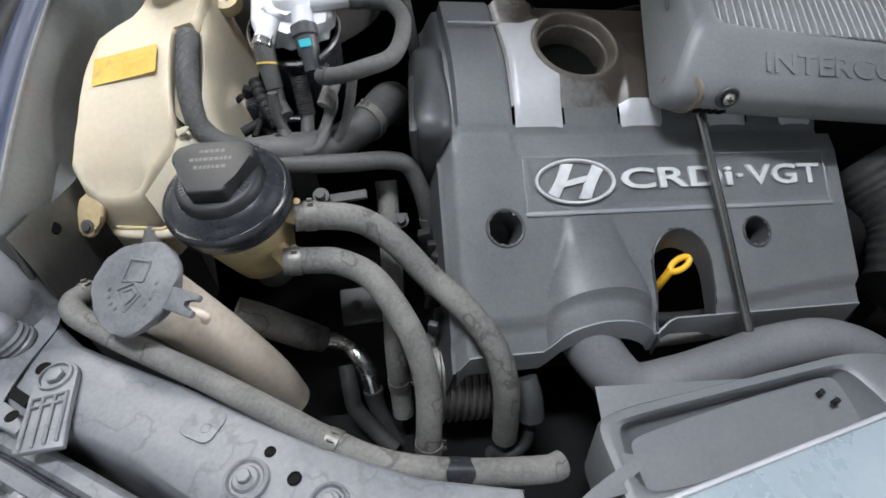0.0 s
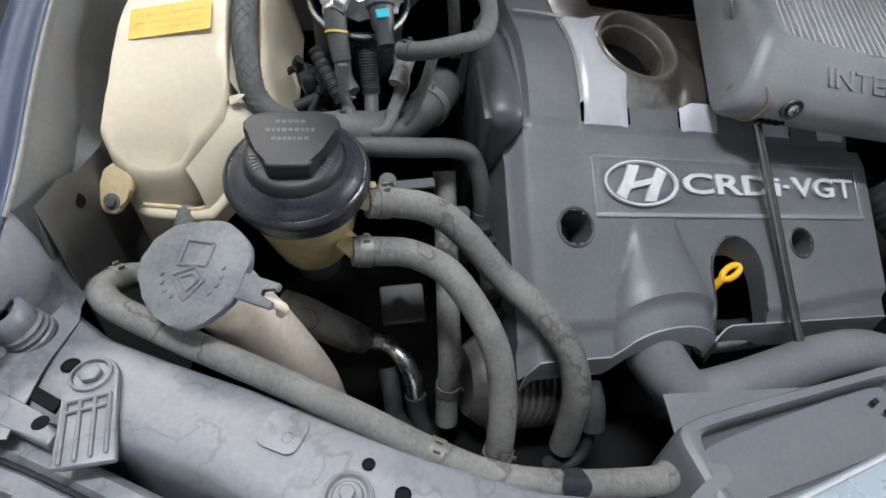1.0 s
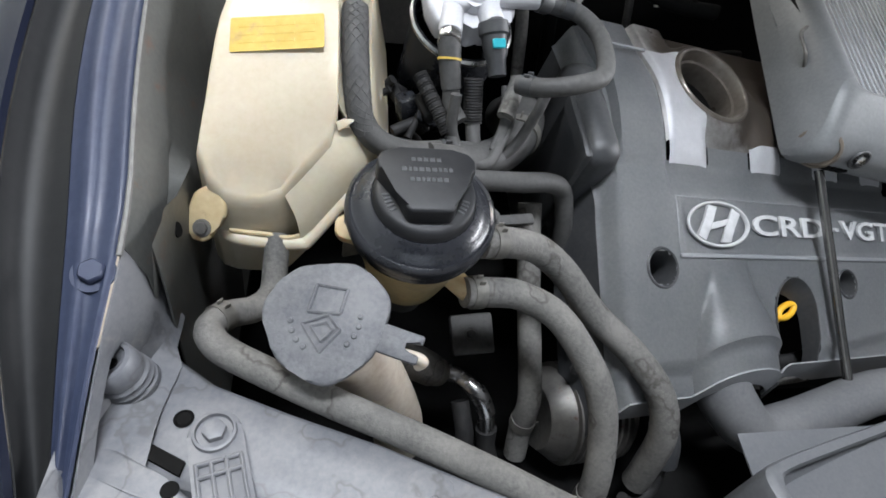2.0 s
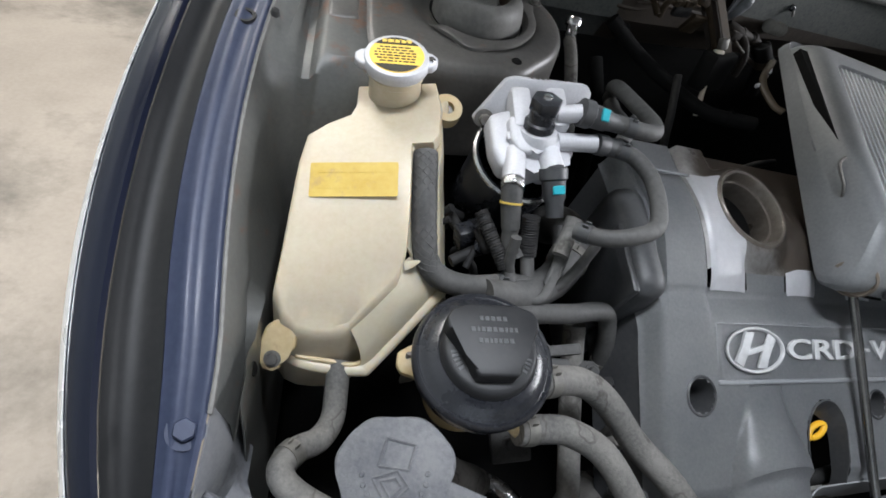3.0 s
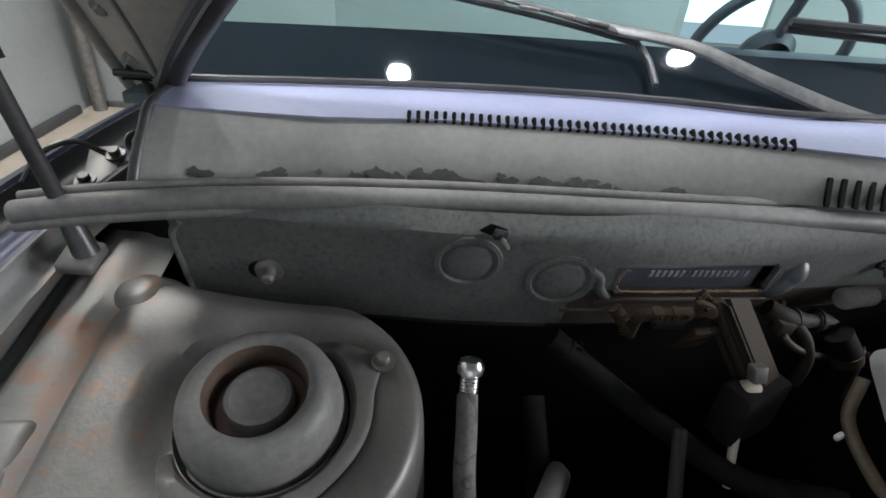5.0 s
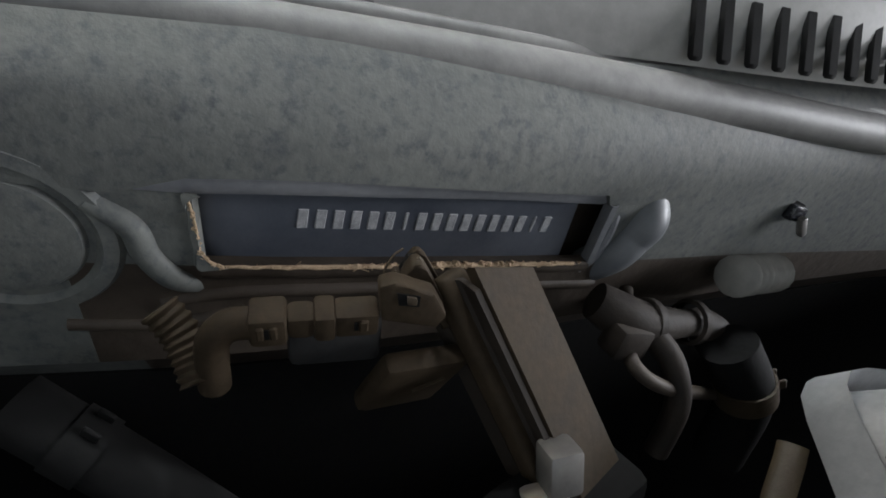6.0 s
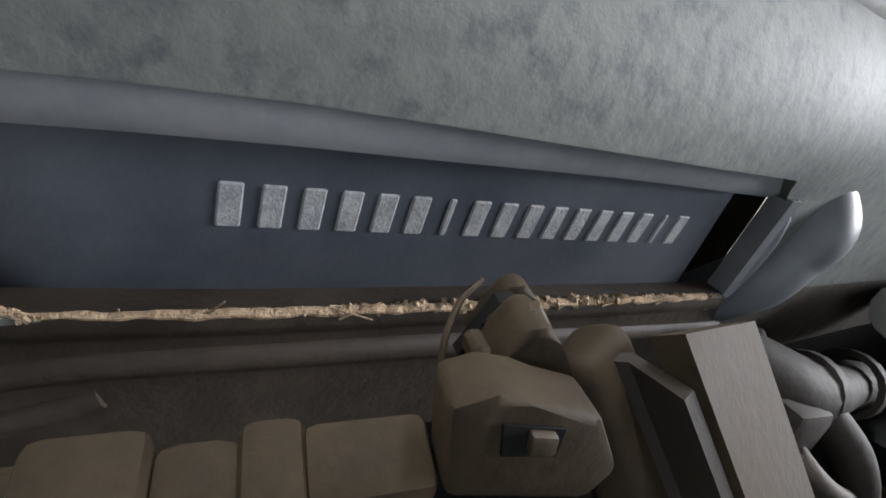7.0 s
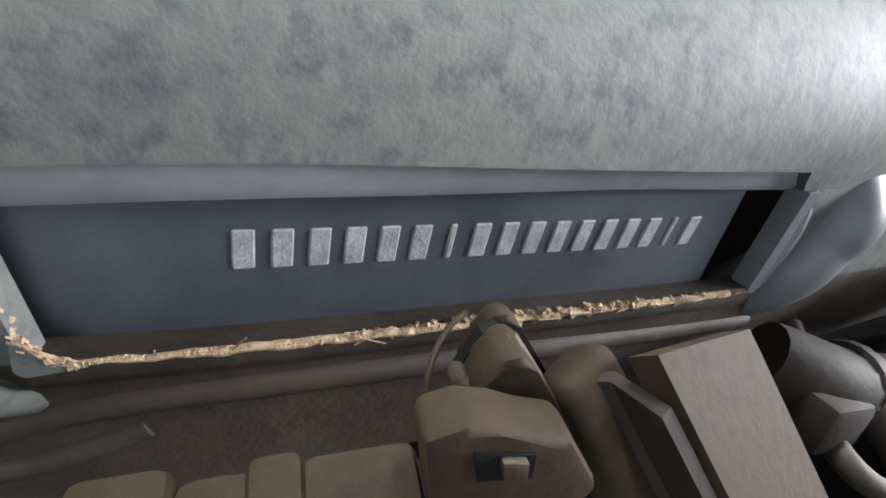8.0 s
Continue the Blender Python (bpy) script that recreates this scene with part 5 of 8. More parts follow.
def hose(name, pts, r, label, material=None, group="", clamps=(), seg=16, metal=None):
    """A hose; clamps are shares of its length where a band sits."""
    bm = tube(pts, r, seg, 8)
    line = curve_points(pts, 8)
    if not clamps:
        return solo(name, bm, material or RUBBER, label, "hose", group)
    h = thing(name, label, "hose", (line[0].x, line[0].y, min(p.z for p in line)), group)
    part("tube", bm, material or RUBBER, h)
    for c in clamps:
        i = min(len(line) - 2, max(1, int(c * (len(line) - 1))))
        d = line[i + 1] - line[i - 1]
        m = axis_frame(line[i], d)
        rr = r if not callable(r) else r(c)
        band = part("clamp", lathe(m, [(rr * 1.0, -0.006), (rr * 1.09, -0.006), (rr * 1.1, 0.006), (rr * 1.0, 0.006)], 22), metal or CLAMP, h, "spring clamp")
        for s in (-0.004, 0.004):
            part("clamp_ear", box(m @ pose(rr * 1.18, s, 0), rr * 0.34, 0.0016, 0.006, 0.0005, 1), metal or CLAMP, band)
    return h


def coolant_tank():
    t = thing("coolant_tank", "yellowed translucent coolant expansion tank", "coolant tank", (-0.25, 0.5, 0.76))
    out = [(-0.3255, 0.448), (-0.3215, 0.475), (-0.3175, 0.51), (-0.314, 0.55), (-0.309, 0.576), (-0.29, 0.589), (-0.268, 0.598), (-0.262, 0.615), (-0.262, 0.643), (-0.18, 0.64), (-0.176, 0.60), (-0.179, 0.565), (-0.185, 0.557),
           (-0.206, 0.557), (-0.2065, 0.51), (-0.207, 0.473), (-0.212, 0.457), (-0.235, 0.4415), (-0.2555, 0.4295), (-0.27, 0.4275), (-0.287, 0.427), (-0.303, 0.4285), (-0.317, 0.435)]

    def under(d):
        return lambda x, y: max(tank_top(x, y) - d, tank_foot(x, y))
    part("body", domed(out, [(under(0.0), 0.94), (under(0.0012), 0.962), (under(0.0045), 0.983), (under(0.0095), 0.996), (under(0.016), 1.0), (lambda x, y: 0.45 * tank_top(x, y) + 0.55 * tank_foot(x, y), 0.992),
                                       (tank_foot, 0.98), (lambda x, y: tank_foot(x, y) - 0.05, 0.94)]), TANK, t, "cream plastic body, brown stained at the edges")
    part("seam_flange", tube([(-0.300, 0.56, 0.846), (-0.313, 0.49, 0.81), (-0.3115, 0.452, 0.801), (-0.3085, 0.436, 0.7995), (-0.298, 0.4275, 0.799), (-0.27, 0.4215, 0.7995), (-0.2375, 0.4185, 0.802), (-0.229, 0.4215, 0.806),
                              (-0.20, 0.444, 0.833), (-0.161, 0.475, 0.868)], 0.0062, 10, 6, flat=0.75), TANK, t, "pale seam flange round the body")
    part("seam_rib", tube([(-0.302, 0.430, 0.8065), (-0.27, 0.425, 0.807), (-0.2385, 0.423, 0.809), (-0.203, 0.4465, 0.838), (-0.17, 0.473, 0.868)], 0.0025, 8, 6), TANK_DIRTY, t)
    high = [(-0.252, 0.432, 0.849), (-0.235, 0.443, 0.868), (-0.213, 0.459, 0.893), (-0.208, 0.474, 0.903), (-0.2, 0.482, 0.905)]
    low = [(-0.238, 0.4205, 0.804), (-0.229, 0.4225, 0.807), (-0.20, 0.445, 0.834), (-0.175, 0.465, 0.856), (-0.158, 0.479, 0.872)]
    part("chamfer_wall", sheet([[Vector(a).lerp(Vector(b), q) + Vector((0.004, -0.004, 0.001)) * math.sin(math.pi * q) for q in (0, 0.15, 0.35, 0.6, 0.85, 1)] for a, b in zip(high, low)], 0.0015), TANK, t, "sloping front corner of the tank")
    rows = []
    for y, low_z in ((0.480, 0.838), (0.488, 0.841), (0.5, 0.846), (0.53, 0.858), (0.56, 0.873), (0.595, 0.887), (0.636, 0.902)):
        deep = tank_top(-0.2, y) - (0.03 if y < 0.557 else 0.012)
        rows.append([(-0.2065, y, deep + 0.01), (-0.2, y, deep - 0.002), (-0.186, y, deep - 0.002), (-0.178, y, deep + 0.006), (-0.174, y, deep - 0.002), (-0.166, y, deep * 0.6 + low_z * 0.4), (-0.1535, y, low_z + 0.008), (-0.1515, y, low_z), (-0.156, y, low_z - 0.006), (-0.18, y, low_z - 0.014)])
    part("side_wall", sheet(rows, 0.002), TANK, t, "cream side wall with a hose channel")
    part("tab", prism(frame_at((-0.196, 0.471, 0.905), (1, 0.1, 0.25), (0.2, -0.7, 0.7)), [(-0.012, -0.005), (-0.004, -0.003), (0.006, 0.002), (0.0, 0.004), (-0.012, 0.004)], 0, 0.003, 0.001), TANK, t, "small cream retaining tab")
    # neck and cap
    up = Vector((-0.1, -0.24, 0.965)).normalized()
    m = axis_frame((-0.2255, 0.6245, 1.003), up, (1, 0, 0))
    part("neck", lathe(m, [(0.031, -0.03), (0.027, 0.0), (0.026, 0.02), (0.028, 0.022), (0.028, 0.026), (0.024, 0.03), (0.024, 0.038)], 36), TANK, t, "cream filler neck")
    cap = part("cap", lathe(m, [(0.024, 0.03), (0.031, 0.031), (0.0325, 0.034), (0.0325, 0.040), (0.031, 0.0435), (0.029, 0.0442), (0.0, 0.0442)], 44), ALU, t, "metal pressure cap with two ears")
    for s in (-1, 1):
        ear = [(s * 0.026, -0.013), (s * 0.036, -0.0105), (s * 0.0405, -0.004), (s * 0.0405, 0.005), (s * 0.036, 0.0105), (s * 0.026, 0.013)]
        part("ear", prism(m, ear if s > 0 else ear[::-1], 0.033, 0.0412, 0.0025, 3), ALU, cap)
        if s > 0:
            part("rivet", lathe(m @ pose(s * 0.034, 0, 0.0412), [(0.0045, 0), (0.0038, 0.0012), (0.002, 0.0008), (0, 0.0012)], 16), STEEL, cap)
    part("label_disc", lathe(m, [(0, 0.0447), (0.0262, 0.0447), (0.0268, 0.0442)], 44), YELLOW, cap, "yellow caution label")
    for s, n0 in ((1, 0), (-1, 0)):
        seg = [(0.0258 * math.cos(a), s * 0.0258 * math.sin(a)) for a in np.linspace(0.62, math.pi - 0.62, 16)]
        part("label_band", prism(m, seg if s > 0 else seg[::-1], 0.0448, 0.0451, 0), INK, cap, "black band of the label", smooth=False)
    flip = m @ pose(0, 0, 0, 0, 0, 180)
    part("label_word", lettering("CAUTION", 0.0072, 0.0001, flip @ pose(-0.0152, -0.0222, 0.0454), 0.92), YELLOW, cap, "yellow word on black", smooth=False)
    random.seed(2)
    for k in range(6):
        y = -0.0105 + k * 0.0042
        wdt = 0.023 - abs(k - 2.5) * 0.0025
        x = -wdt
        while x < wdt - 0.003:
            w = random.uniform(0.0025, 0.006)
            part("label_text_bar", box(m @ pose(x + w / 2, y, 0.0449), w, 0.0017, 0.0003, 0), INK, cap, "tiny black print", smooth=False)
            x += w + 0.0013
    for k in range(5):
        part("label_text_bar", box(m @ pose(-0.012 + k * 0.006, 0.0195, 0.0454), 0.0034, 0.0042, 0.0003, 0), YELLOW, cap, "yellow print on black", smooth=False)
    # faded sticker on the sloping top
    sm = frame_at((-0.2612, 0.5215, tank_top(-0.2612, 0.5215) + 0.0022), (0.085, -0.009, 0.0185), (-0.22, -0.62, 1))
    part("sticker", prism(sm, rounded(-0.0415, -0.0172, 0.0415, 0.0172, 0.002), 0, 0.0005, 0), YELLOW_FADED, t, "faded yellow warning sticker", smooth=False)
    for r in range(3):
        for k in range(4):
            part("sticker_bar", box(sm @ pose(-0.027 + k * 0.018, 0.008 - r * 0.008, 0.0007), 0.013, 0.0022, 0.0002, 0), YELLOW_FADED, t, "worn print", smooth=False)
    # mounting lugs
    lm = axis_frame((-0.3225, 0.4225, 0.8245), (-0.15, -0.8, 0.6), (1, 0, 0))
    lug = part("lug", prism(lm, [(0.0218, 0.0138), (0.0168, 0.0258), (0.0034, 0.031), (-0.0067, 0.0241), (-0.0126, 0.0069), (-0.013, -0.0086), (-0.0076, -0.0181), (0.0017, -0.0202), (0.0092, -0.0155), (0.0134, -0.0034), (0.0218, 0.0034)], -0.004, 0.004, 0.0028, 3), TANK_DIRTY, t, "cream mounting lug")
    part("lug_bolt", lathe(lm @ pose(0.001, -0.007, 0), [(0.0085, 0.003), (0.008, 0.005), (0.0055, 0.0055), (0.005, 0.008), (0, 0.0085)], 22), STEEL_DULL, lug, "rusty bolt")
    ear = part("rear_lug", ring_plate(axis_frame((-0.167, 0.626, 0.99), (0, -0.5, 0.86)), 0.0075, 0.0165, -0.011, 0.004, 26), TANK_DIRTY, t, "stained rear lug")
    part("lug_arm", box(frame_at((-0.178, 0.627, 0.99), (1, 0, 0), (0, -0.5, 0.86)), 0.025, 0.026, 0.009, 0.003), TANK, t)
    part("lug_bolt", lathe(axis_frame((-0.167, 0.626, 0.99), (0, -0.5, 0.86)), [(0.0078, -0.002), (0.006, -0.001), (0, -0.003)], 20), STEEL_DULL, ear)
    # hose clipped into the recess of the tank
    line = [(-0.1935, 0.553, 0.9785), (-0.1935, 0.535, 0.966), (-0.1925, 0.51, 0.947), (-0.190, 0.492, 0.926), (-0.184, 0.479, 0.902), (-0.165, 0.474, 0.884), (-0.135, 0.474, 0.876), (-0.1, 0.478, 0.877), (-0.07, 0.48, 0.876)]
    vent = hose("vent_hose", line,
         0.0122, "dark braided rubber vent hose beside the tank", HOSEGREY, clamps=(0.88,), metal=COVER_DARK)
    run = curve_points(line, 14)[2:62]
    for turn in (1, -1):
        for k in range(8):
            strand = []
            for n in range(0, len(run) - 1, 2):
                d = run[min(n + 1, len(run) - 1)] - run[max(0, n - 1)]
                a = 2 * math.pi * k / 8 + turn * 0.16 * n
                strand.append(axis_frame(run[n], d, (0, 0, 1)) @ Vector((0.0122 * math.cos(a), 0.0122 * math.sin(a), 0)))
            part("strand", tube(strand, 0.0006, 4, 1), HOSEGREY, vent)


coolant_tank()


hose("coolant_hose", [(-0.2595, 0.43, 0.80), (-0.26, 0.405, 0.787), (-0.262, 0.38, 0.774), (-0.274, 0.355, 0.782), (-0.293, 0.338, 0.795), (-0.303, 0.319, 0.801), (-0.293, 0.302, 0.799), (-0.258, 0.282, 0.795), (-0.205, 0.256, 0.789),
                      (-0.145, 0.227, 0.785), (-0.085, 0.196, 0.780), (-0.025, 0.166, 0.770), (0.025, 0.149, 0.760), (0.085, 0.144, 0.750), (0.155, 0.146, 0.742), (0.172, 0.152, 0.738)], 0.0118,
     "long dusty grey coolant hose along the radiator support", clamps=(0.29, 0.74))
tape_at = axis_frame((0.082, 0.1443, 0.7505), (1, -0.02, -0.14), (0, 0, 1))
solo("hose_tape", sheet([[tape_at @ Vector((0.0124 * math.cos(a), 0.0124 * math.sin(a), (q - 0.5) * (0.021 + 0.004 * math.sin(3 * a)))) for a in [-1.5 + 0.2 * k + 0.12 * math.sin(7 * q) for k in range(16)]] for q in (0, 0.15, 0.35, 0.5, 0.7, 0.85, 1)], 0.0006), BLACK, "black glossy tape patch stuck on the hose", "tape")
hose("steering_hose", [(-0.076, 0.380, 0.847), (-0.05, 0.387, 0.842), (-0.012, 0.394, 0.828), (0.022, 0.384, 0.806), (0.060, 0.360, 0.770), (0.103, 0.322, 0.747), (0.130, 0.288, 0.722), (0.140, 0.265, 0.685), (0.141, 0.254, 0.63), (0.14, 0.25, 0.60)], 0.0150,
     "thick dusty grey steering fluid hose", group="steering hoses", clamps=(0.07,))
hose("steering_hose", [(-0.090, 0.350, 0.812), (-0.06, 0.354, 0.808), (-0.033, 0.353, 0.805), (0.001, 0.336, 0.797), (0.028, 0.306, 0.775), (0.047, 0.277, 0.746), (0.055, 0.250, 0.705), (0.053, 0.225, 0.665), (0.05, 0.215, 0.62)], 0.0142,
     "thick dusty grey steering fluid hose with pen marks", group="steering hoses", clamps=(0.06, 0.93))


def steering_reservoir():
    r = thing("steering_reservoir", "power steering fluid reservoir with black lid and yellowed body", "fluid reservoir", (-0.13, 0.376, 0.78))
    m = axis_frame((-0.1365, 0.381, 0.8845), (-0.03, -0.26, 1), (1, 0, 0))
    part("body", lathe(m, [(0, -0.125), (0.03, -0.124), (0.037, -0.115), (0.043, -0.09), (0.049, -0.06), (0.054, -0.035), (0.0555, -0.012)], 48), RESBODY, r, "yellowed translucent body, dark with fluid")
    part("foot", lathe(m, [(0, -0.16), (0.024, -0.16), (0.028, -0.12), (0.026, -0.11)], 28), COVER_DARK, r, "black lower foot")
    lid = part("lid", lathe(m, [(0.056, -0.024), (0.0610, -0.023), (0.0625, -0.018), (0.0618, -0.013), (0.0640, -0.011), (0.0648, -0.005), (0.0638, -0.0005), (0.0612, 0.0022), (0.0592, 0.0012), (0.0575, 0.0022),
                                (0.054, 0.0065), (0.049, 0.0105), (0.0445, 0.0125), (0.0435, 0.0122)], 72), BLACK, r, "glossy black moulded lid")
    cap = part("twist_cap", lathe(m, [(0.0435, 0.0115), (0.0428, 0.0145), (0.0415, 0.0205), (0.0395, 0.0225), (0.036, 0.0232), (0, 0.0235)], 56), GRIP, lid, "black twist cap")
    grip = [(-0.016, -0.031), (0.016, -0.031), (0.0195, -0.027), (0.0245, -0.012), (0.0395, 0.010), (0.0405, 0.02), (0.036, 0.0275), (0.022, 0.033), (-0.022, 0.033), (-0.036, 0.0275), (-0.0405, 0.02), (-0.0395, 0.010), (-0.0245, -0.012), (-0.0195, -0.027)]
    b = prism(m, grip, 0.018, 0.0385, 0.0032, 3)
    part("grip", b, GRIP, lid, "wedge-shaped black grip")
    random.seed(5)
    for k, (y, wd) in enumerate(((0.019, 0.026), (0.009, 0.042), (-0.001, 0.03))):
        x = -wd / 2
        while x < wd / 2 - 0.002:
            ww = random.uniform(0.0022, 0.0042)
            part("moulded_mark", box(m @ pose(x + ww / 2, y, 0.0386), ww, 0.0042, 0.0005, 0.0002, 1), MOULD, lid, "worn moulded mark", smooth=False)
            x += ww + 0.0014
    for a, n in ((205, 5), (335, 4)):
        for k in range(n):
            q = a + (k - n / 2) * 6.5
            part("moulded_mark", box(m @ pose(0, 0, 0, 0, 0, q) @ pose(0.0335, 0, 0.0236), 0.006, 0.0022, 0.0007, 0.0002, 1), MOULD, lid, "worn moulded mark", smooth=False)
    part("upper_spout", tube([m @ Vector((0.045, -0.005, -0.03)), (-0.068, 0.383, 0.845)], 0.0105, 16, 3), TANK_DIRTY, r)
    part("lower_spout", tube([m @ Vector((0.02, -0.012, -0.07)), (-0.083, 0.352, 0.809)], 0.0105, 16, 3), TANK_DIRTY, r, "amber stained spout")
    part("clip_nub", tube([m @ Vector((0.05, 0.0, -0.03)), m @ Vector((0.064, 0.002, -0.026)), m @ Vector((0.066, -0.003, -0.02))], 0.0032, 8, 2), TANK_DIRTY, r)
    part("bracket", box(frame_at((-0.165, 0.42, 0.82), (1, 0.3, 0)), 0.07, 0.004, 0.05, 0.0015), STEEL_DULL, r, "steel holding bracket")
    part("side_ear", prism(axis_frame((-0.198, 0.409, 0.834), (-0.1, -0.35, 1), (1, 0, 0)), [(-0.009, -0.005), (-0.005, -0.012), (0.012, -0.018), (0.03, -0.012), (0.03, 0.014), (0.006, 0.016), (-0.008, 0.008)], -0.006, 0.004, 0.0025), TANK_DIRTY, r, "dusty cream side ear")


steering_reservoir()


def washer_filler():
    w = thing("washer_filler", "grey flip cap and pale filler pipe of the washer tank", "washer filler", (-0.2, 0.3, 0.6))
    n = Vector((-0.22, -0.42, 0.88))
    m = axis_frame((-0.212, 0.298, 0.838), n, (1, 0, 0))
    part("pipe", tube([(-0.21, 0.300, 0.832), (-0.191, 0.304, 0.79), (-0.163, 0.309, 0.725), (-0.138, 0.313, 0.655), (-0.128, 0.316, 0.6)], lambda s: 0.0325 - 0.006 * s, 28, 6), NECKPIPE, w, "pale dusty filler pipe with brown shade")
    wob = [(0.047 * (1 + 0.05 * math.sin(3 * a) + 0.03 * math.sin(7 * a)) * math.cos(a), 0.046 * (1 + 0.05 * math.sin(3 * a) + 0.03 * math.sin(7 * a)) * math.sin(a)) for a in (2 * math.pi * k / 40 for k in range(40))]
    cap = part("cap", prism(m, wob, 0.0, 0.008, 0.003, 3), CAPGREY, w, "dusty grey rubber cap with a spray symbol")
    part("cap_skirt", lathe(m, [(0.038, -0.012), (0.04, 0.0)], 32), CAPGREY, w)
    tab = part("tab", prism(m @ pose(0.055, -0.022, 0.0, 0, 0, -22), [(-0.02, -0.011), (0.016, -0.011), (0.016, -0.004), (0.002, -0.004), (0.002, 0.004), (0.016, 0.004), (0.016, 0.011), (-0.02, 0.011)], 0.001, 0.0075, 0.002), CAPGREY, cap, "forked lift tab")
    # raised symbol: triangle within an outline and spray dots
    for shape in ([(-0.012, 0.007), (0.010, 0.004), (0.015, 0.021), (-0.006, 0.026)], [(-0.016, -0.001), (0.002, 0.004), (0.010, -0.007), (-0.004, -0.021)], [(-0.010, -0.003), (0.001, -0.001), (0.005, -0.007), (-0.003, -0.014)]):
        line = [m @ Vector((x * 1.1, y * 1.1 - 0.002, 0.0082)) for x, y in shape]
        for k in range(4):
            part("symbol_line", tube([line[k], line[(k + 1) % 4]], 0.0015, 6, 2), CAPGREY, cap)
    for side in (-1, 1):
        for k in range(4):
            a = radians(-90 + side * (38 + k * 17))
            part("symbol_dot", lathe(m @ pose(0.026 * math.cos(a), 0.026 * math.sin(a), 0.008), [(0.0024, 0), (0.0018, 0.0012), (0, 0.0014)], 8), CAPGREY, cap)
    part("clip_tongue", tube([m @ Vector((0.052, -0.026, -0.004)), m @ Vector((0.066, -0.031, -0.003)), m @ Vector((0.071, -0.034, -0.008)), m @ Vector((0.066, -0.036, -0.014))], 0.0042, 10, 5), NECKPIPE, w, "pale plastic clip tongue")


washer_filler()


def lower_pipes():
    p = thing("pressure_pipe", "bright steel elbow pipe with dusty crimped hose", "pipe", (-0.05, 0.35, 0.55))
    part("hose", tube([(-0.165, 0.35, 0.735), (-0.143, 0.352, 0.72), (-0.12, 0.36, 0.69), (-0.095, 0.368, 0.66)], 0.019, 18, 6), RUBBER, p, "dusty rubber hose")
    part("collar", tube([(-0.098, 0.367, 0.664), (-0.083, 0.372, 0.648)], 0.0165, 18, 3), STEEL_DULL, p, "crimped steel collar")
    part("elbow", tube([(-0.085, 0.371, 0.648), (-0.06, 0.372, 0.640), (-0.038, 0.352, 0.637), (-0.026, 0.337, 0.62), (-0.022, 0.325, 0.595)], 0.0105, 18, 8), STEEL, p, "bright steel elbow")
    part("tail", tube([(-0.022, 0.326, 0.597), (-0.018, 0.315, 0.57), (-0.005, 0.30, 0.545), (0.01, 0.285, 0.525)], lambda s: 0.013 - 0.006 * s, 14, 6), RUBBER_DARK, p)
    hose("radiator_pipe", [(0.012, 0.486, 0.812), (0.013, 0.47, 0.79), (0.014, 0.42, 0.74), (0.014, 0.36, 0.69), (0.015, 0.327, 0.655), (0.015, 0.318, 0.61), (0.016, 0.305, 0.57)], 0.0135, "dusty upright metal pipe behind the hoses", clamps=(0.8,))
    hose("return_hose", [(-0.055, 0.35, 0.62), (-0.05, 0.325, 0.6), (-0.045, 0.31, 0.575), (-0.02, 0.29, 0.55), (0.005, 0.27, 0.54)], 0.011, "dark hose below the steel elbow", RUBBER_DARK)
    hose("heater_pipe", [(-0.165, 0.44, 0.872), (-0.12, 0.449, 0.87), (-0.07, 0.453, 0.864), (-0.02, 0.461, 0.858), (0.018, 0.474, 0.85), (0.042, 0.483, 0.834), (0.055, 0.478, 0.80), (0.061, 0.473, 0.765), (0.063, 0.47, 0.735)], 0.0108,
         "dusty pipe bending down beside the engine cover", HOSEGREY, clamps=(0.92,))
    hose("intake_hose", [(-0.12, 0.462, 0.878), (-0.08, 0.47, 0.872), (-0.035, 0.50, 0.865), (-0.005, 0.535, 0.868), (0.012, 0.575, 0.868), (0.018, 0.62, 0.85), (0.02, 0.66, 0.82)], lambda s: 0.016 + 0.012 * s, "fat dusty rubber intake hose behind the fuel filter", HOSEGREY, seg=22, clamps=(0.5,))
    b = thing("belt_cover", "dark plastic timing belt cover", "belt cover", (0.06, 0.58, 0.62))
    part("shell", box(frame_at((0.072, 0.575, 0.80), (1, 0, 0), (0, -0.3, 1)), 0.05, 0.15, 0.24, 0.022, 4), COVER_DARK, b)
    part("rib", box(frame_at((0.052, 0.54, 0.82), (1, 0, 0), (0, -0.3, 1)), 0.01, 0.09, 0.17, 0.004), COVER_DARK, b)
    # bracket and fittings between reservoir and cover
    br = thing("pump_bracket", "dusty steel pump bracket with bolts", "bracket", (-0.02, 0.42, 0.7))
    part("plate", box(frame_at((-0.035, 0.42, 0.655), (1, 0.1, 0), (0, -0.6, 0.8)), 0.055, 0.05, 0.012, 0.004), HOSEGREY, br)
    part("arm", box(frame_at((0.0, 0.45, 0.78), (1, -0.1, 0.05), (0, -0.4, 1)), 0.075, 0.014, 0.008, 0.002), HOSEGREY, br)
    part("arm", box(frame_at((-0.035, 0.432, 0.83), (1, 0.1, 0.05), (0, -0.4, 1)), 0.06, 0.012, 0.006, 0.002), HOSEGREY, br)
    for x, y, z in ((-0.04, 0.413, 0.665), (-0.055, 0.425, 0.84), (0.03, 0.44, 0.785)):
        bolt(br, axis_frame((x, y, z), (0, -0.6, 0.8)), 0.006, 0.006, 1.5, HOSEGREY)
    # alternator with finned housing
    al = thing("alternator", "dusty finned alternator housing under the engine cover", "alternator", (0.1, 0.31, 0.5))
    ax = axis_frame((0.055, 0.335, 0.61), (1, 0.1, -0.1))
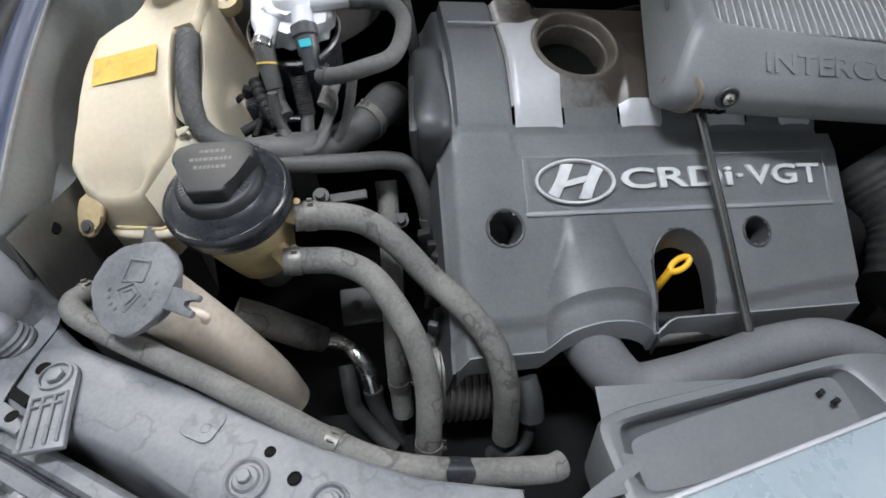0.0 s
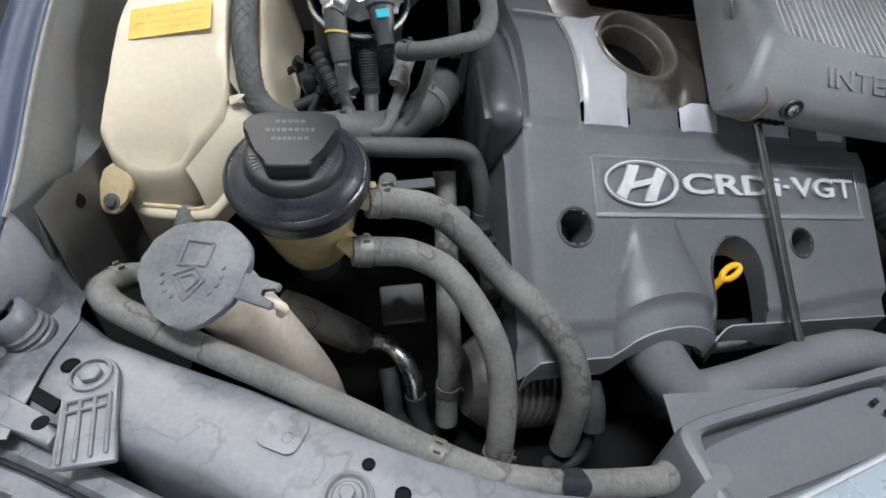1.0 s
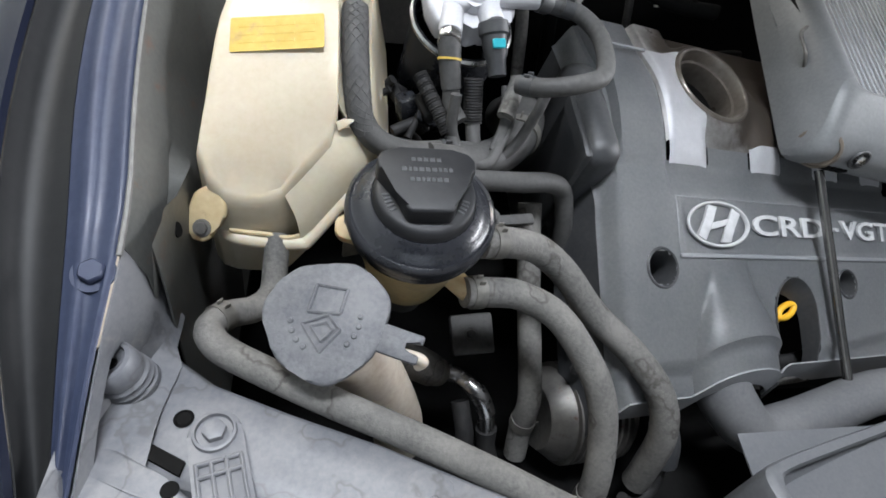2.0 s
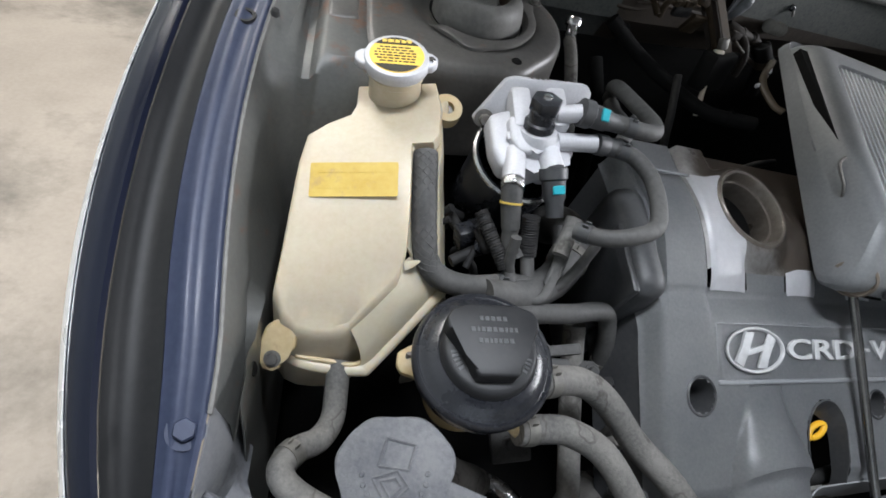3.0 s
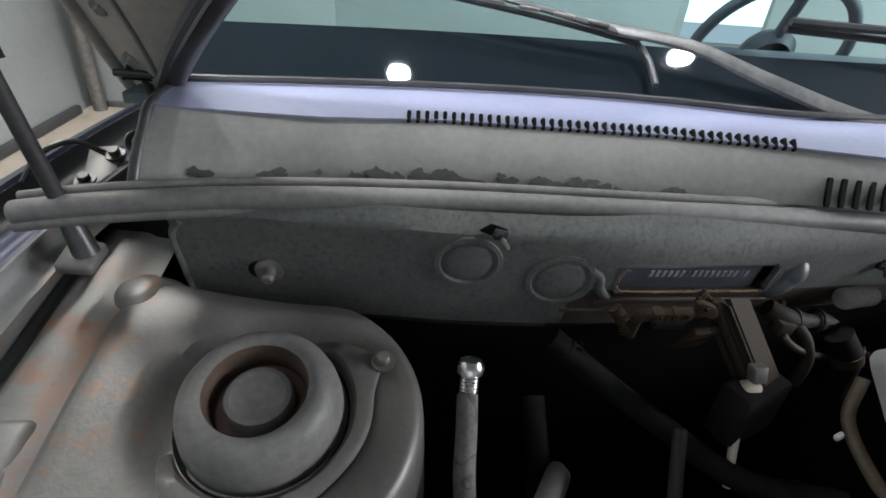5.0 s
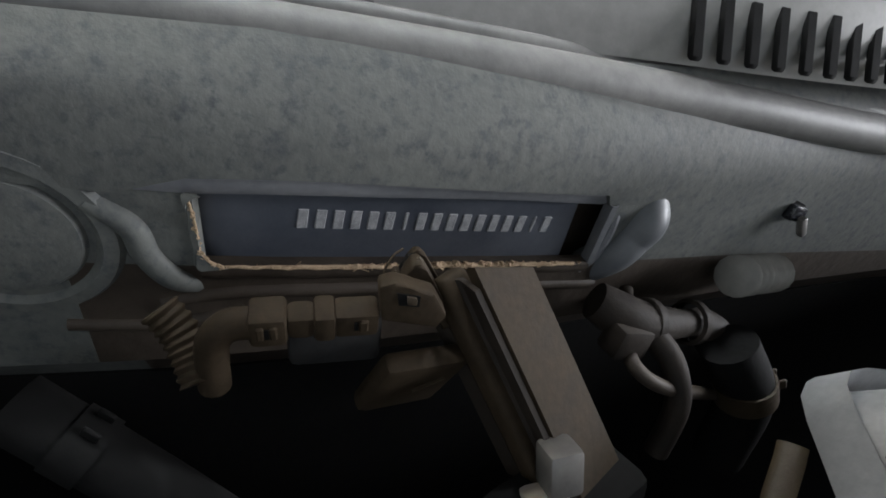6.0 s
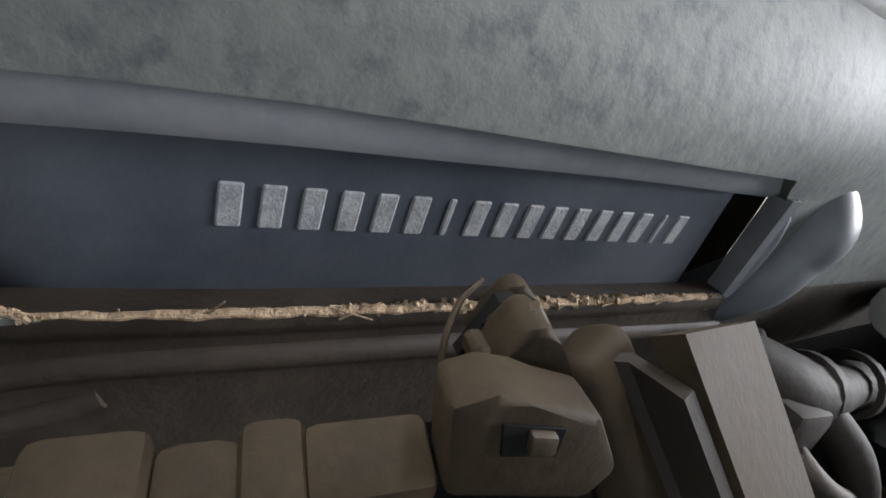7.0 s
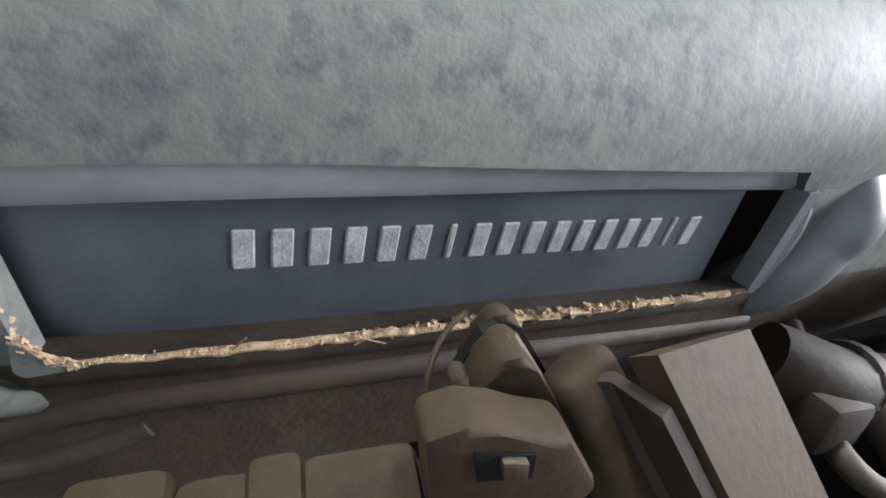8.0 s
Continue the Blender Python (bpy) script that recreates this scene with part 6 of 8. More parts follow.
    part("housing", lathe(ax, [(0, -0.02), (0.04, -0.02), (0.055, 0.0), (0.055, 0.09), (0.045, 0.1), (0, 0.1)], 30), STEEL_DULL, al)
    for k in range(9):
        part("fin", lathe(ax, [(0.053, 0.006 + k * 0.009), (0.061, 0.007 + k * 0.009), (0.061, 0.010 + k * 0.009), (0.053, 0.011 + k * 0.009)], 30), STEEL_DULL, al)
    part("connector", tube([(0.165, 0.29, 0.66), (0.17, 0.275, 0.645), (0.172, 0.262, 0.62)], 0.016, 12, 4), COVER_DARK, al, "dark plug connector")
    part("cable", tube([(0.172, 0.262, 0.62), (0.165, 0.245, 0.59), (0.14, 0.235, 0.58), (0.12, 0.235, 0.595)], 0.007, 10, 6), RUBBER_DARK, al)
    # side clutter beside the cover
    cl = thing("sensor_bracket", "dark sensor bracket and plugs beside the engine cover", "bracket", (0.06, 0.4, 0.65))
    random.seed(4)
    for k in range(9):
        y = 0.34 + k * 0.014
        part("plug_piece", box(frame_at((0.07 + random.uniform(-0.012, 0.006), y, 0.70 + 0.008 * k), (1, random.uniform(-0.4, 0.4), random.uniform(-0.3, 0.3))), random.uniform(0.01, 0.024), random.uniform(0.008, 0.016), random.uniform(0.012, 0.03), 0.002), random.choice((RUBBER_DARK, COVER_DARK, STEEL_DULL)), cl)
    for x, y, z in ((0.09, 0.165, 0.69), (0.125, 0.17, 0.685)):
        nb = thing("drain_plug", "small dusty round fitting by the radiator", "fitting", (x, y, z), group="radiator fittings")
        part("ring", ring_plate(axis_frame((x, y, z), (0.1, -0.5, 0.8)), 0.006, 0.0115, 0, 0.006, 22), STEEL_DULL, nb)
        part("stem", tube([(x, y + 0.004, z - 0.03), (x, y, z)], 0.006, 12, 2), STEEL_DULL, nb)


lower_pipes()

# ---- fuel filter ----


def fuel_filter():
    f = thing("fuel_filter", "cast aluminium fuel filter head on a black canister", "fuel filter", (-0.08, 0.6, 0.8))
    m = frame_at((-0.075, 0.632, 1.015), (1, 0.01, 0.12), (0, 0.25, 1))
    plate = [(-0.066, -0.022), (-0.062, -0.030), (-0.048, -0.030), (-0.03, -0.012), (0.03, -0.008), (0.05, -0.020), (0.062, -0.016), (0.064, 0.008), (0.058, 0.016), (-0.022, 0.022), (-0.032, 0.02)]
    ml = m @ Matrix.Rotation(radians(90), 4, "X")
    part("flange", prism(ml, plate, -0.006, 0.006, 0.002), ALU, f, "sharp-edged aluminium mounting flange")
    for x, h in ((-0.054, -0.022), (0.053, -0.012)):
        bolt(f, ml @ pose(x, h, 0.006), 0.0065, 0.008)
    for k in range(4):
        part("stamp_bar", box(m @ pose(-0.004 + 0.006 * k, -0.0005, 0.0205), 0.004, 0.0065, 0.0006, 0.0002, 1), INK, f, "small stamped mark")
    # head: a lobed casting
    up = Vector((0.05, -0.42, 0.9)).normalized()
    hm = axis_frame((-0.083, 0.583, 0.972), up, (1, 0, 0))
    lobes = [(-0.046, 0.03), (-0.043, -0.012), (-0.034, -0.034), (-0.012, -0.036), (0.0, -0.026), (0.012, -0.036), (0.032, -0.03), (0.036, -0.014), (0.05, -0.006), (0.05, 0.02), (0.032, 0.036), (-0.02, 0.042)]
    part("head", prism(hm, lobes, -0.004, 0.022, 0.007, 3), ALU, f, "lobed cast aluminium head")
    part("head_boss", prism(hm, [(x * 0.62, y * 0.62 + 0.004) for x, y in lobes], 0.018, 0.032, 0.006, 3), ALU, f)
    part("web", box(frame_at((-0.093, 0.61, 1.0), (1, 0, 0.1), up), 0.022, 0.05, 0.045, 0.005, 2), ALU, f)
    part("web", box(frame_at((-0.055, 0.61, 1.005), (1, 0, 0.1), up), 0.022, 0.05, 0.045, 0.005, 2), ALU, f)
    part("logo_relief", box(hm @ pose(-0.024, 0.002, 0.0275, 0, -28, 0), 0.012, 0.01, 0.003, 0.001, 1), ALU, f)
    # primer bolt
    bm_ = axis_frame((-0.079, 0.580, 1.008), (-0.06, -0.06, 1))
    part("primer_boss", lathe(bm_, [(0.024, -0.03), (0.023, -0.008), (0.02, -0.001), (0, 0.0)], 30), ALU, f)
    pr = part("primer", lathe(bm_, [(0.0165, 0), (0.016, 0.007), (0.0135, 0.009), (0.0135, 0.021)], 30), BLACK, f, "black primer bolt")
    part("hex_head", prism(bm_, hexagon(0.0165), 0.02, 0.034, 0.002), BLACK, pr)
    part("screw", lathe(bm_, [(0.005, 0.034), (0.0045, 0.0365), (0, 0.037)], 14), STEEL, pr, "bright centre screw")
    # ports
    for a, b, r in (((-0.100, 0.565, 0.985), (-0.106, 0.530, 0.973), 0.0115), ((-0.066, 0.565, 0.990), (-0.062, 0.545, 0.981), 0.012), ((-0.055, 0.578, 0.996), (-0.012, 0.577, 1.0), 0.0095), ((-0.06, 0.59, 1.02), (-0.036, 0.587, 1.027), 0.0095)):
        part("port", tube([a, b], r, 20, 3), ALU, f)
    part("port_nut", prism(axis_frame((-0.1045, 0.538, 0.9745), (-0.006, -0.035, -0.012)), hexagon(0.0125), 0, 0.017, 0.0015), STEEL, f, "zinc plated union nut")
    # canister
    part("canister", lathe(axis_frame((-0.083, 0.583, 0.972), -up), [(0.05, 0.004), (0.0525, 0.008), (0.0525, 0.012), (0.0495, 0.014), (0.0495, 0.02), (0.0505, 0.024), (0.049, 0.12), (0.04, 0.15), (0, 0.152)], 44), BLACK, f, "black canister")
    part("canister_rim", lathe(axis_frame((-0.083, 0.583, 0.972), -up), [(0.0525, 0.004), (0.055, 0.006), (0.055, 0.0095), (0.0525, 0.0115)], 44), STEEL, f, "bright rolled rim")
    # snap connectors
    def connector(a, b, r, tab_side):
        a, b = Vector(a), Vector(b)
        d = (b - a).normalized()
        mm = axis_frame(a, d, tab_side)
        c = part("connector", lathe(mm, [(0, -0.004), (r * 1.18, -0.004), (r * 1.18, 0.007), (r, 0.009), (r * 0.95, 0.026), (r * 0.78, 0.03), (r * 0.72, 0.046), (0, 0.046)], 24), COVER_DARK, f, "dark plastic quick connector")
        part("tab", box(mm @ pose(r * 1.02, 0, 0.018), 0.003, r * 1.05, 0.009, 0.001, 1), TEAL, c, "teal locking tab")
    connector((-0.062, 0.543, 0.980), (-0.054, 0.512, 0.939), 0.0125, (0, -0.8, 0.7))
    connector((-0.034, 0.586, 1.028), (0.02, 0.584, 1.020), 0.0125, (-0.2, -0.7, 0.7))
    part("connector_black", lathe(axis_frame((-0.012, 0.577, 1.0), (0.034, 0.004, -0.005)), [(0, 0), (0.0115, 0), (0.0115, 0.012), (0.010, 0.014), (0.0105, 0.03), (0.008, 0.034)], 20), COVER_DARK, f, "dark hose union")
    hose("fuel_hose", [(0.004, 0.585, 1.023), (0.03, 0.584, 1.019), (0.055, 0.59, 1.015), (0.069, 0.618, 1.012), (0.062, 0.655, 1.014), (0.05, 0.69, 1.017), (0.065, 0.73, 1.0), (0.085, 0.76, 0.985), (0.12, 0.83, 0.94)], 0.0092, "grey rubber fuel hose running to the firewall", HOSEGREY, "fuel hoses", metal=COVER_DARK, clamps=(0.09,))
    hose("fuel_hose", [(0.012, 0.578, 0.997), (0.035, 0.572, 0.993), (0.048, 0.545, 0.986), (0.046, 0.51, 0.977), (0.035, 0.482, 0.970), (0.01, 0.470, 0.966), (-0.02, 0.472, 0.958), (-0.042, 0.49, 0.95)], 0.0088, "grey rubber fuel hose looping round", HOSEGREY, "fuel hoses", metal=COVER_DARK, clamps=(0.06, 0.95))
    hose("fuel_hose", [(0.03, 0.60, 0.99), (0.055, 0.64, 0.99), (0.06, 0.69, 0.985), (0.09, 0.76, 0.965), (0.13, 0.84, 0.92)], 0.0085, "grey rubber fuel hose behind", HOSEGREY, "fuel hoses", metal=COVER_DARK)
    # sensor and wiring under the head
    s = thing("fuel_sensor", "dusty sensor plug with brass ring and corrugated wires", "sensor", (-0.09, 0.5, 0.87))
    part("plug", tube([(-0.106, 0.529, 0.970), (-0.104, 0.518, 0.952), (-0.100, 0.508, 0.93)], lambda q: 0.0115 - 0.002 * q, 18, 5), HOSEGREY, s)
    part("ring", ring_plate(axis_frame((-0.1045, 0.519, 0.954), (0.0, -0.5, -0.85)), 0.0105, 0.0118, -0.001, 0.001, 20), YELLOW_FADED, s, "thin brass ring")
    rib = lambda run, i: 0.0006 * math.sin(run * 2200)
    part("boot", tube([(-0.100, 0.508, 0.93), (-0.098, 0.502, 0.915), (-0.09, 0.49, 0.905)], 0.0085, 16, 6), HOSEGREY, s)
    part("conduit", tube([(-0.075, 0.525, 0.935), (-0.073, 0.517, 0.916), (-0.071, 0.508, 0.895)], 0.0095, 16, 22, profile=rib), RUBBER_DARK, s, "ribbed conduit")
    part("conduit", tube([(-0.128, 0.53, 0.93), (-0.115, 0.505, 0.915), (-0.10, 0.486, 0.895)], 0.0075, 14, 26, profile=rib), RUBBER_DARK, s, "ribbed conduit")
    for pts, r in ((((-0.098, 0.50, 0.91), (-0.094, 0.478, 0.888), (-0.078, 0.462, 0.878), (-0.058, 0.464, 0.878), (-0.045, 0.485, 0.895), (-0.038, 0.505, 0.925)), 0.0058),
                   (((-0.0985, 0.490, 0.934), (-0.0974, 0.484, 0.900), (-0.0814, 0.481, 0.874), (-0.058, 0.480, 0.866), (-0.032, 0.483, 0.882), (-0.0166, 0.487, 0.918), (-0.0095, 0.491, 0.945)), 0.0055),
                   (((-0.071, 0.508, 0.895), (-0.07, 0.485, 0.88), (-0.066, 0.468, 0.876)), 0.0075),
                   (((-0.045, 0.515, 0.935), (-0.044, 0.495, 0.908), (-0.055, 0.475, 0.886)), 0.0032),
                   (((-0.036, 0.515, 0.93), (-0.034, 0.495, 0.91), (-0.05, 0.47, 0.884)), 0.0024)):
        part("wire", tube(list(pts), r, 12, 8), HOSEGREY, s, "dusty taped wire")
    part("tape_joint", tube([(-0.045, 0.49, 0.915), (-0.03, 0.52, 0.94)], 0.009, 12, 4), RUBBER, s, "taped joint")
    w = thing("wiring_cluster", "dark wiring and plugs between tank and filter", "wiring", (-0.13, 0.53, 0.83))
    random.seed(9)
    for k in range(12):
        c = Vector((-0.135 + random.uniform(-0.02, 0.022), 0.55 + random.uniform(-0.03, 0.03), 0.88 + random.uniform(-0.03, 0.03)))
        part("wire", tube([c, c + Vector((random.uniform(-0.02, 0.02), random.uniform(-0.02, 0.02), random.uniform(-0.02, 0.02))), c + Vector((random.uniform(-0.03, 0.03), random.uniform(-0.03, 0.03), -0.03))], random.uniform(0.003, 0.007), 10, 6), random.choice((RUBBER_DARK, BLACK)), w)
    part("plug", box(frame_at((-0.135, 0.535, 0.89), (1, 0.3, 0.2)), 0.022, 0.02, 0.03, 0.004), BLACK, w)


fuel_filter()

# ---- engine cover ----
EO = Matrix(((0.98462, -0.12887, 0.11796, 0.185), (0.12795, 0.99166, 0.01534, 0.477), (-0.11895, -0.00001, 0.9929, 0.845), (0, 0, 0, 1)))
HOLES = ((-0.036, -0.068, 0.0205), (0.291, -0.083, 0.0180))
FINGERS = ((-0.010, 0.052), (0.128, 0.184), (0.250, 0.304), (0.356, 0.402))
OIL = (0.084, 0.124)


def arch_top(u):
    q = 1 - ((u - 0.181) / 0.040) ** 2
    return -0.112 + 0.036 * math.sqrt(q) if q > 0 else None


def in_arch(u, v):
    t = arch_top(u)
    return t is not None and v < t


def arch(v):
    s = min(1.0, max(0.0, (v - 0.02) / 0.145))
    return 0.017 * math.sin(math.pi * s) - 0.25 * max(0.0, v - 0.165)


def cover_h(u, v):
    if v > 0.03:
        h = 0.015 + (v - 0.03) * 0.53 + arch(v)
    elif v > 0:
        h = v * 0.5
    else:
        h = 0.8 * v
    # raised arch strip at the left end with a falling side beyond it
    if u < -0.014:
        h += 0.0045 * ease((v + 0.02) / 0.05) * ease((-0.014 - u) / 0.004)
        h -= 0.014 * ease((-0.080 - u) / 0.004) * ease((v - 0.005) / 0.06)
    # lower ledge along the front
    low = -0.150 + 0.06 * ease((u - 0.16) / 0.3) * 0.3
    h -= 0.010 * ease((low - v) / 0.004)
    # badge panel, slightly sunk
    if 0.0 < u < 0.412 and -0.054 < v < -0.002:
        edge = min(u, 0.412 - u, (v + 0.054), (-0.002 - v))
        h -= 0.0022 * ease(edge / 0.0025)
    # dome over the charge pipe
    c = 0.068
    half = 0.030 + 0.034 * ease((-0.06 - v) / 0.09)
    if v < -0.062:
        q = 1 - ((u - c) / half) ** 2
        if q > 0:
            h += math.sqrt(q) * (0.006 + 0.040 * ease((-0.062 - v) / 0.11))
    # rounded ends
    h -= 0.03 * ease((-0.088 - u) / 0.018) + 0.05 * ease((u - 0.428) / 0.014)
    return h


def engine_cover():
    e = thing("engine_cover", "dusty dark grey plastic engine cover with silver insert and badge", "engine cover", EO @ Vector((0.17, 0.0, -0.2)))
    us = [-0.106 + 0.0032 * i for i in range(172)]
    vs = [-0.178 + 0.0032 * i for i in range(123)]
    bm = bmesh.new()
    grid = {}

    def front(u):
        return -0.176 + 0.020 * ease((u - 0.12) / 0.05) * (1 if u > 0.12 else 0)

    def vert(i, j):
        if (i, j) not in grid:
            grid[i, j] = bm.verts.new(EO @ Vector((us[i], vs[j], cover_h(us[i], vs[j]))))
        return grid[i, j]
    for i in range(len(us) - 1):
        for j in range(len(vs) - 1):
            u, v = us[i] + 0.0016, vs[j] + 0.0016
            if any((u - a) ** 2 + ((v - b) * 1.28) ** 2 < (r * 0.98) ** 2 for a, b, r in HOLES):
                continue
            if v < front(u) or in_arch(u, v):
                continue
            if v > 0.05 and u > -0.010:
                continue
            if v > 0.033 and any(a - 0.002 < u < b + 0.002 for a, b in FINGERS):
                continue
            if v > 0.02 and u > 0.41:
                continue
            bm.faces.new((vert(i, j), vert(i + 1, j), vert(i + 1, j + 1), vert(i, j + 1)))
    bmesh.ops.solidify(bm, geom=bm.faces[:] + bm.edges[:] + bm.verts[:], thickness=0.002)
    part("shell", bm, COVER, e, "dusty dark grey moulded shell")
    # skirts
    part("front_skirt", sheet([[EO @ Vector((u, front(u) + 0.001, cover_h(u, front(u) + 0.002) - d * (1 + 0.5 * ease((u - 0.2) / 0.05)))) for u in us[2:-2:3]] for d in (0.0, 0.004, 0.012, 0.022, 0.03)], 0.002), COVER, e)
    arc = [0.181 + 0.040 * math.cos(math.pi * k / 24) for k in range(25)]
    line = [(0.2212, v) for v in (-0.156, -0.138, -0.128, -0.118)] + [(u, arch_top(min(0.2209, max(0.1411, u)))) for u in arc] + [(0.1408, v) for v in (-0.118, -0.14, -0.16, -0.174)]
    # darker plastic colour paints the shade inside the opening
    part("arch_wall", sheet([[EO @ Vector((u, v, cover_h(u, v) + h)) for u, v in line] for h in (0.0012, 0.0, -0.012, -0.03)], 0.0022), COVER_DARK, e, "wall of the dipstick opening, darkened for its shade")
    # left skirt takes the dark colour as its shaded side, unlike the right
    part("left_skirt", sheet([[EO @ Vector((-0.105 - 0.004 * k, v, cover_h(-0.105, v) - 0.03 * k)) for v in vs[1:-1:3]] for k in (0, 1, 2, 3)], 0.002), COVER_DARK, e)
    part("right_skirt", sheet([[EO @ Vector((0.441 + 0.003 * k, v, cover_h(0.441, v) - 0.03 * k)) for v in vs[14:-1:3]] for k in (0, 1, 2)], 0.002), COVER, e)
    slope = Matrix.Rotation(math.atan(0.8), 4, "X")
    for u, v, r in HOLES:
        m = EO @ Matrix.Translation((u, v, 0.8 * v)) @ slope
        # dark colour paints the shade down the wells
        part("screw_well", lathe(m, [(r * 1.16, 0.0002), (r * 1.08, 0.0016), (r * 0.99, 0.0010), (r * 0.95, -0.003), (r * 0.92, -0.03), (r * 0.9, -0.05), (r * 0.4, -0.055), (0, -0.055)], 40), COVER_DARK, e, "round screw well, darkened for its depth shade")
    # silver insert
    sheets = [bmesh.new() for k in range(5)]
    sg = {}

    def silver_h(u, v):
        h = 0.0145 + (v - 0.03) * 0.53 + arch(v)
        lift = 0.0
        for k, (a, b) in enumerate(FINGERS):
            c, half = (a + b) / 2, (b - a) / 2
            side = 1 if k else ease((v - 0.02) / 0.01)
            q = ease((half + 0.004 - abs(u - c)) / 0.02)
            if k == 0 and u < c:
                q = ease((u - a + 0.006) / 0.012)
            lift = max(lift, q * (1.0 if k == 0 else 1 - ease((v - 0.08) / 0.06)))
        h += 0.0095 * lift
        h -= 0.0085 * ease((0.05 - v) / 0.024) ** 2 * lift
        d = math.hypot(u - OIL[0], (v - OIL[1]) * 1.085)
        flat = ease((0.080 - d) / 0.02)
        h = h * (1 - flat) + (0.0845 + (v - OIL[1]) * 0.42) * flat
        return h

    def sv(k, i, j):
        if (k, i, j) not in sg:
            sg[k, i, j] = sheets[k].verts.new(EO @ Vector((us[i], vs[j], silver_h(us[i], vs[j]))))
        return sg[k, i, j]
    for i in range(len(us) - 1):
        for j in range(len(vs) - 1):
            u, v = us[i] + 0.0016, vs[j] + 0.0016
            finger = any(a < u < b for a, b in FINGERS)
            if v < (0.0285 if finger else 0.048) or u < -0.013 or u > 0.41:
                continue
            if math.hypot(u - OIL[0], (v - OIL[1]) * 1.085) < 0.0545:
                continue
            # fingers get the lit silver, the rest the painted hood shade
            k = next((k for k, (a, b) in enumerate(FINGERS) if a < u < b and v < (0.052 if k else 0.165)), 4)
            sheets[k].faces.new((sv(k, i, j), sv(k, i + 1, j), sv(k, i + 1, j + 1), sv(k, i, j + 1)))
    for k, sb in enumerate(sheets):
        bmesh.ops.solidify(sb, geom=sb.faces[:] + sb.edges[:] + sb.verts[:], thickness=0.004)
        part("silver_insert" if k == 4 else "finger", sb, SILVER_SHADED if k == 4 else SILVER, e, "silver insert, browned for the hood's dark reflection and grime" if k == 4 else "silver finger of the insert in the lit, brighter tone")
    om = EO @ Matrix.Translation((OIL[0], OIL[1], 0.0845)) @ Matrix.Rotation(math.atan(0.42), 4, "X")
    part("oil_collar", lathe(om, [(0.0605, -0.004), (0.0585, 0.0012), (0.0555, 0.0032), (0.0525, 0.0022), (0.0508, -0.001), (0.0495, -0.010), (0.0485, -0.0125), (0.0455, -0.0135), (0.0445, -0.018), (0.044, -0.06)], 64), COLLAR, e, "oily brown metal collar round the filler opening")
    part("oil_opening", lathe(om, [(0.0445, -0.042), (0.02, -0.05), (0, -0.05)], 32), SHADE_BLACK, e, "dark filler opening")
    part("divider_line", box(EO @ Matrix.Translation((-0.046, 0.158, 0.0965)) @ Matrix.Rotation(math.atan(0.53), 4, "X"), 0.066, 0.004, 0.004, 0.001, 1), COVER, e)
    # badge: oval ring with a slanted mark, and raised letters
    bmx = EO @ Matrix.Translation((0, 0, -0.0010)) @ slope
    cx, cy, rx, ry = 0.0565, -0.034, 0.049, 0.026
    ring = [bmx @ Vector((cx + rx * math.cos(a), cy + ry * math.sin(a), 0.0015)) for a in (2 * math.pi * k / 48 for k in range(49))]
    part("badge_ring", tube(ring, 0.0028, 8, 2, flat=0.7), WHITE, e, "pale oval badge ring")
    part("badge_mark", prism(bmx, [(cx - 0.037, cy - 0.0135), (cx - 0.024, cy - 0.0205), (cx - 0.010, cy + 0.004), (cx - 0.001, cy + 0.0215), (cx - 0.017, cy + 0.0225), (cx - 0.024, cy + 0.004)], 0, 0.003, 0.0008), WHITE, e, "pale slanted badge shape")
    part("badge_mark", prism(bmx, [(cx + 0.001, cy - 0.0215), (cx + 0.017, cy - 0.0225), (cx + 0.024, cy - 0.004), (cx + 0.037, cy + 0.0135), (cx + 0.024, cy + 0.0205), (cx + 0.010, cy - 0.004)], 0, 0.003, 0.0008), WHITE, e)
    part("badge_mark", prism(bmx, [(cx - 0.021, cy - 0.0085), (cx - 0.004, cy - 0.0045), (cx + 0.013, cy - 0.001), (cx + 0.021, cy + 0.0085), (cx + 0.004, cy + 0.0045), (cx - 0.013, cy + 0.001)], 0, 0.0029, 0.0008), WHITE, e)
    for text, x0, x1 in (("CRDi", 0.115, 0.268), ("-", 0.275, 0.283), ("VGT", 0.289, 0.397)):
        lm = lettering(text, 0.036, 0.0016, Matrix.Identity(4), 1.0, 0.016)
        lo, hi = min(v.co.x for v in lm.verts), max(v.co.x for v in lm.verts)
        bmesh.ops.translate(lm, verts=lm.verts, vec=(-lo, 0, 0))
        bmesh.ops.scale(lm, vec=((x1 - x0) / (hi - lo), 1, 1), verts=lm.verts)
        bmesh.ops.transform(lm, matrix=bmx @ Matrix.Translation((x0, -0.0445 + (0.004 if text == "-" else 0.0), 0.0012)), verts=lm.verts)
        part("letters", lm, WHITE, e, "raised pale letters", smooth=False)
    part("panel_ledge", box(bmx @ pose(0.2, -0.0722, 0.001), 0.418, 0.0055, 0.005, 0.0016, 2), COVER, e)
    part("panel_ledge", box(bmx @ pose(0.2, -0.0025, 0.0), 0.416, 0.0024, 0.0026, 0.001, 1), COVER, e)
    for x in (-0.007, 0.407):
        part("panel_ledge", box(bmx @ pose(x, -0.037, 0.0), 0.0026, 0.067, 0.0026, 0.001, 1), COVER, e)


engine_cover()


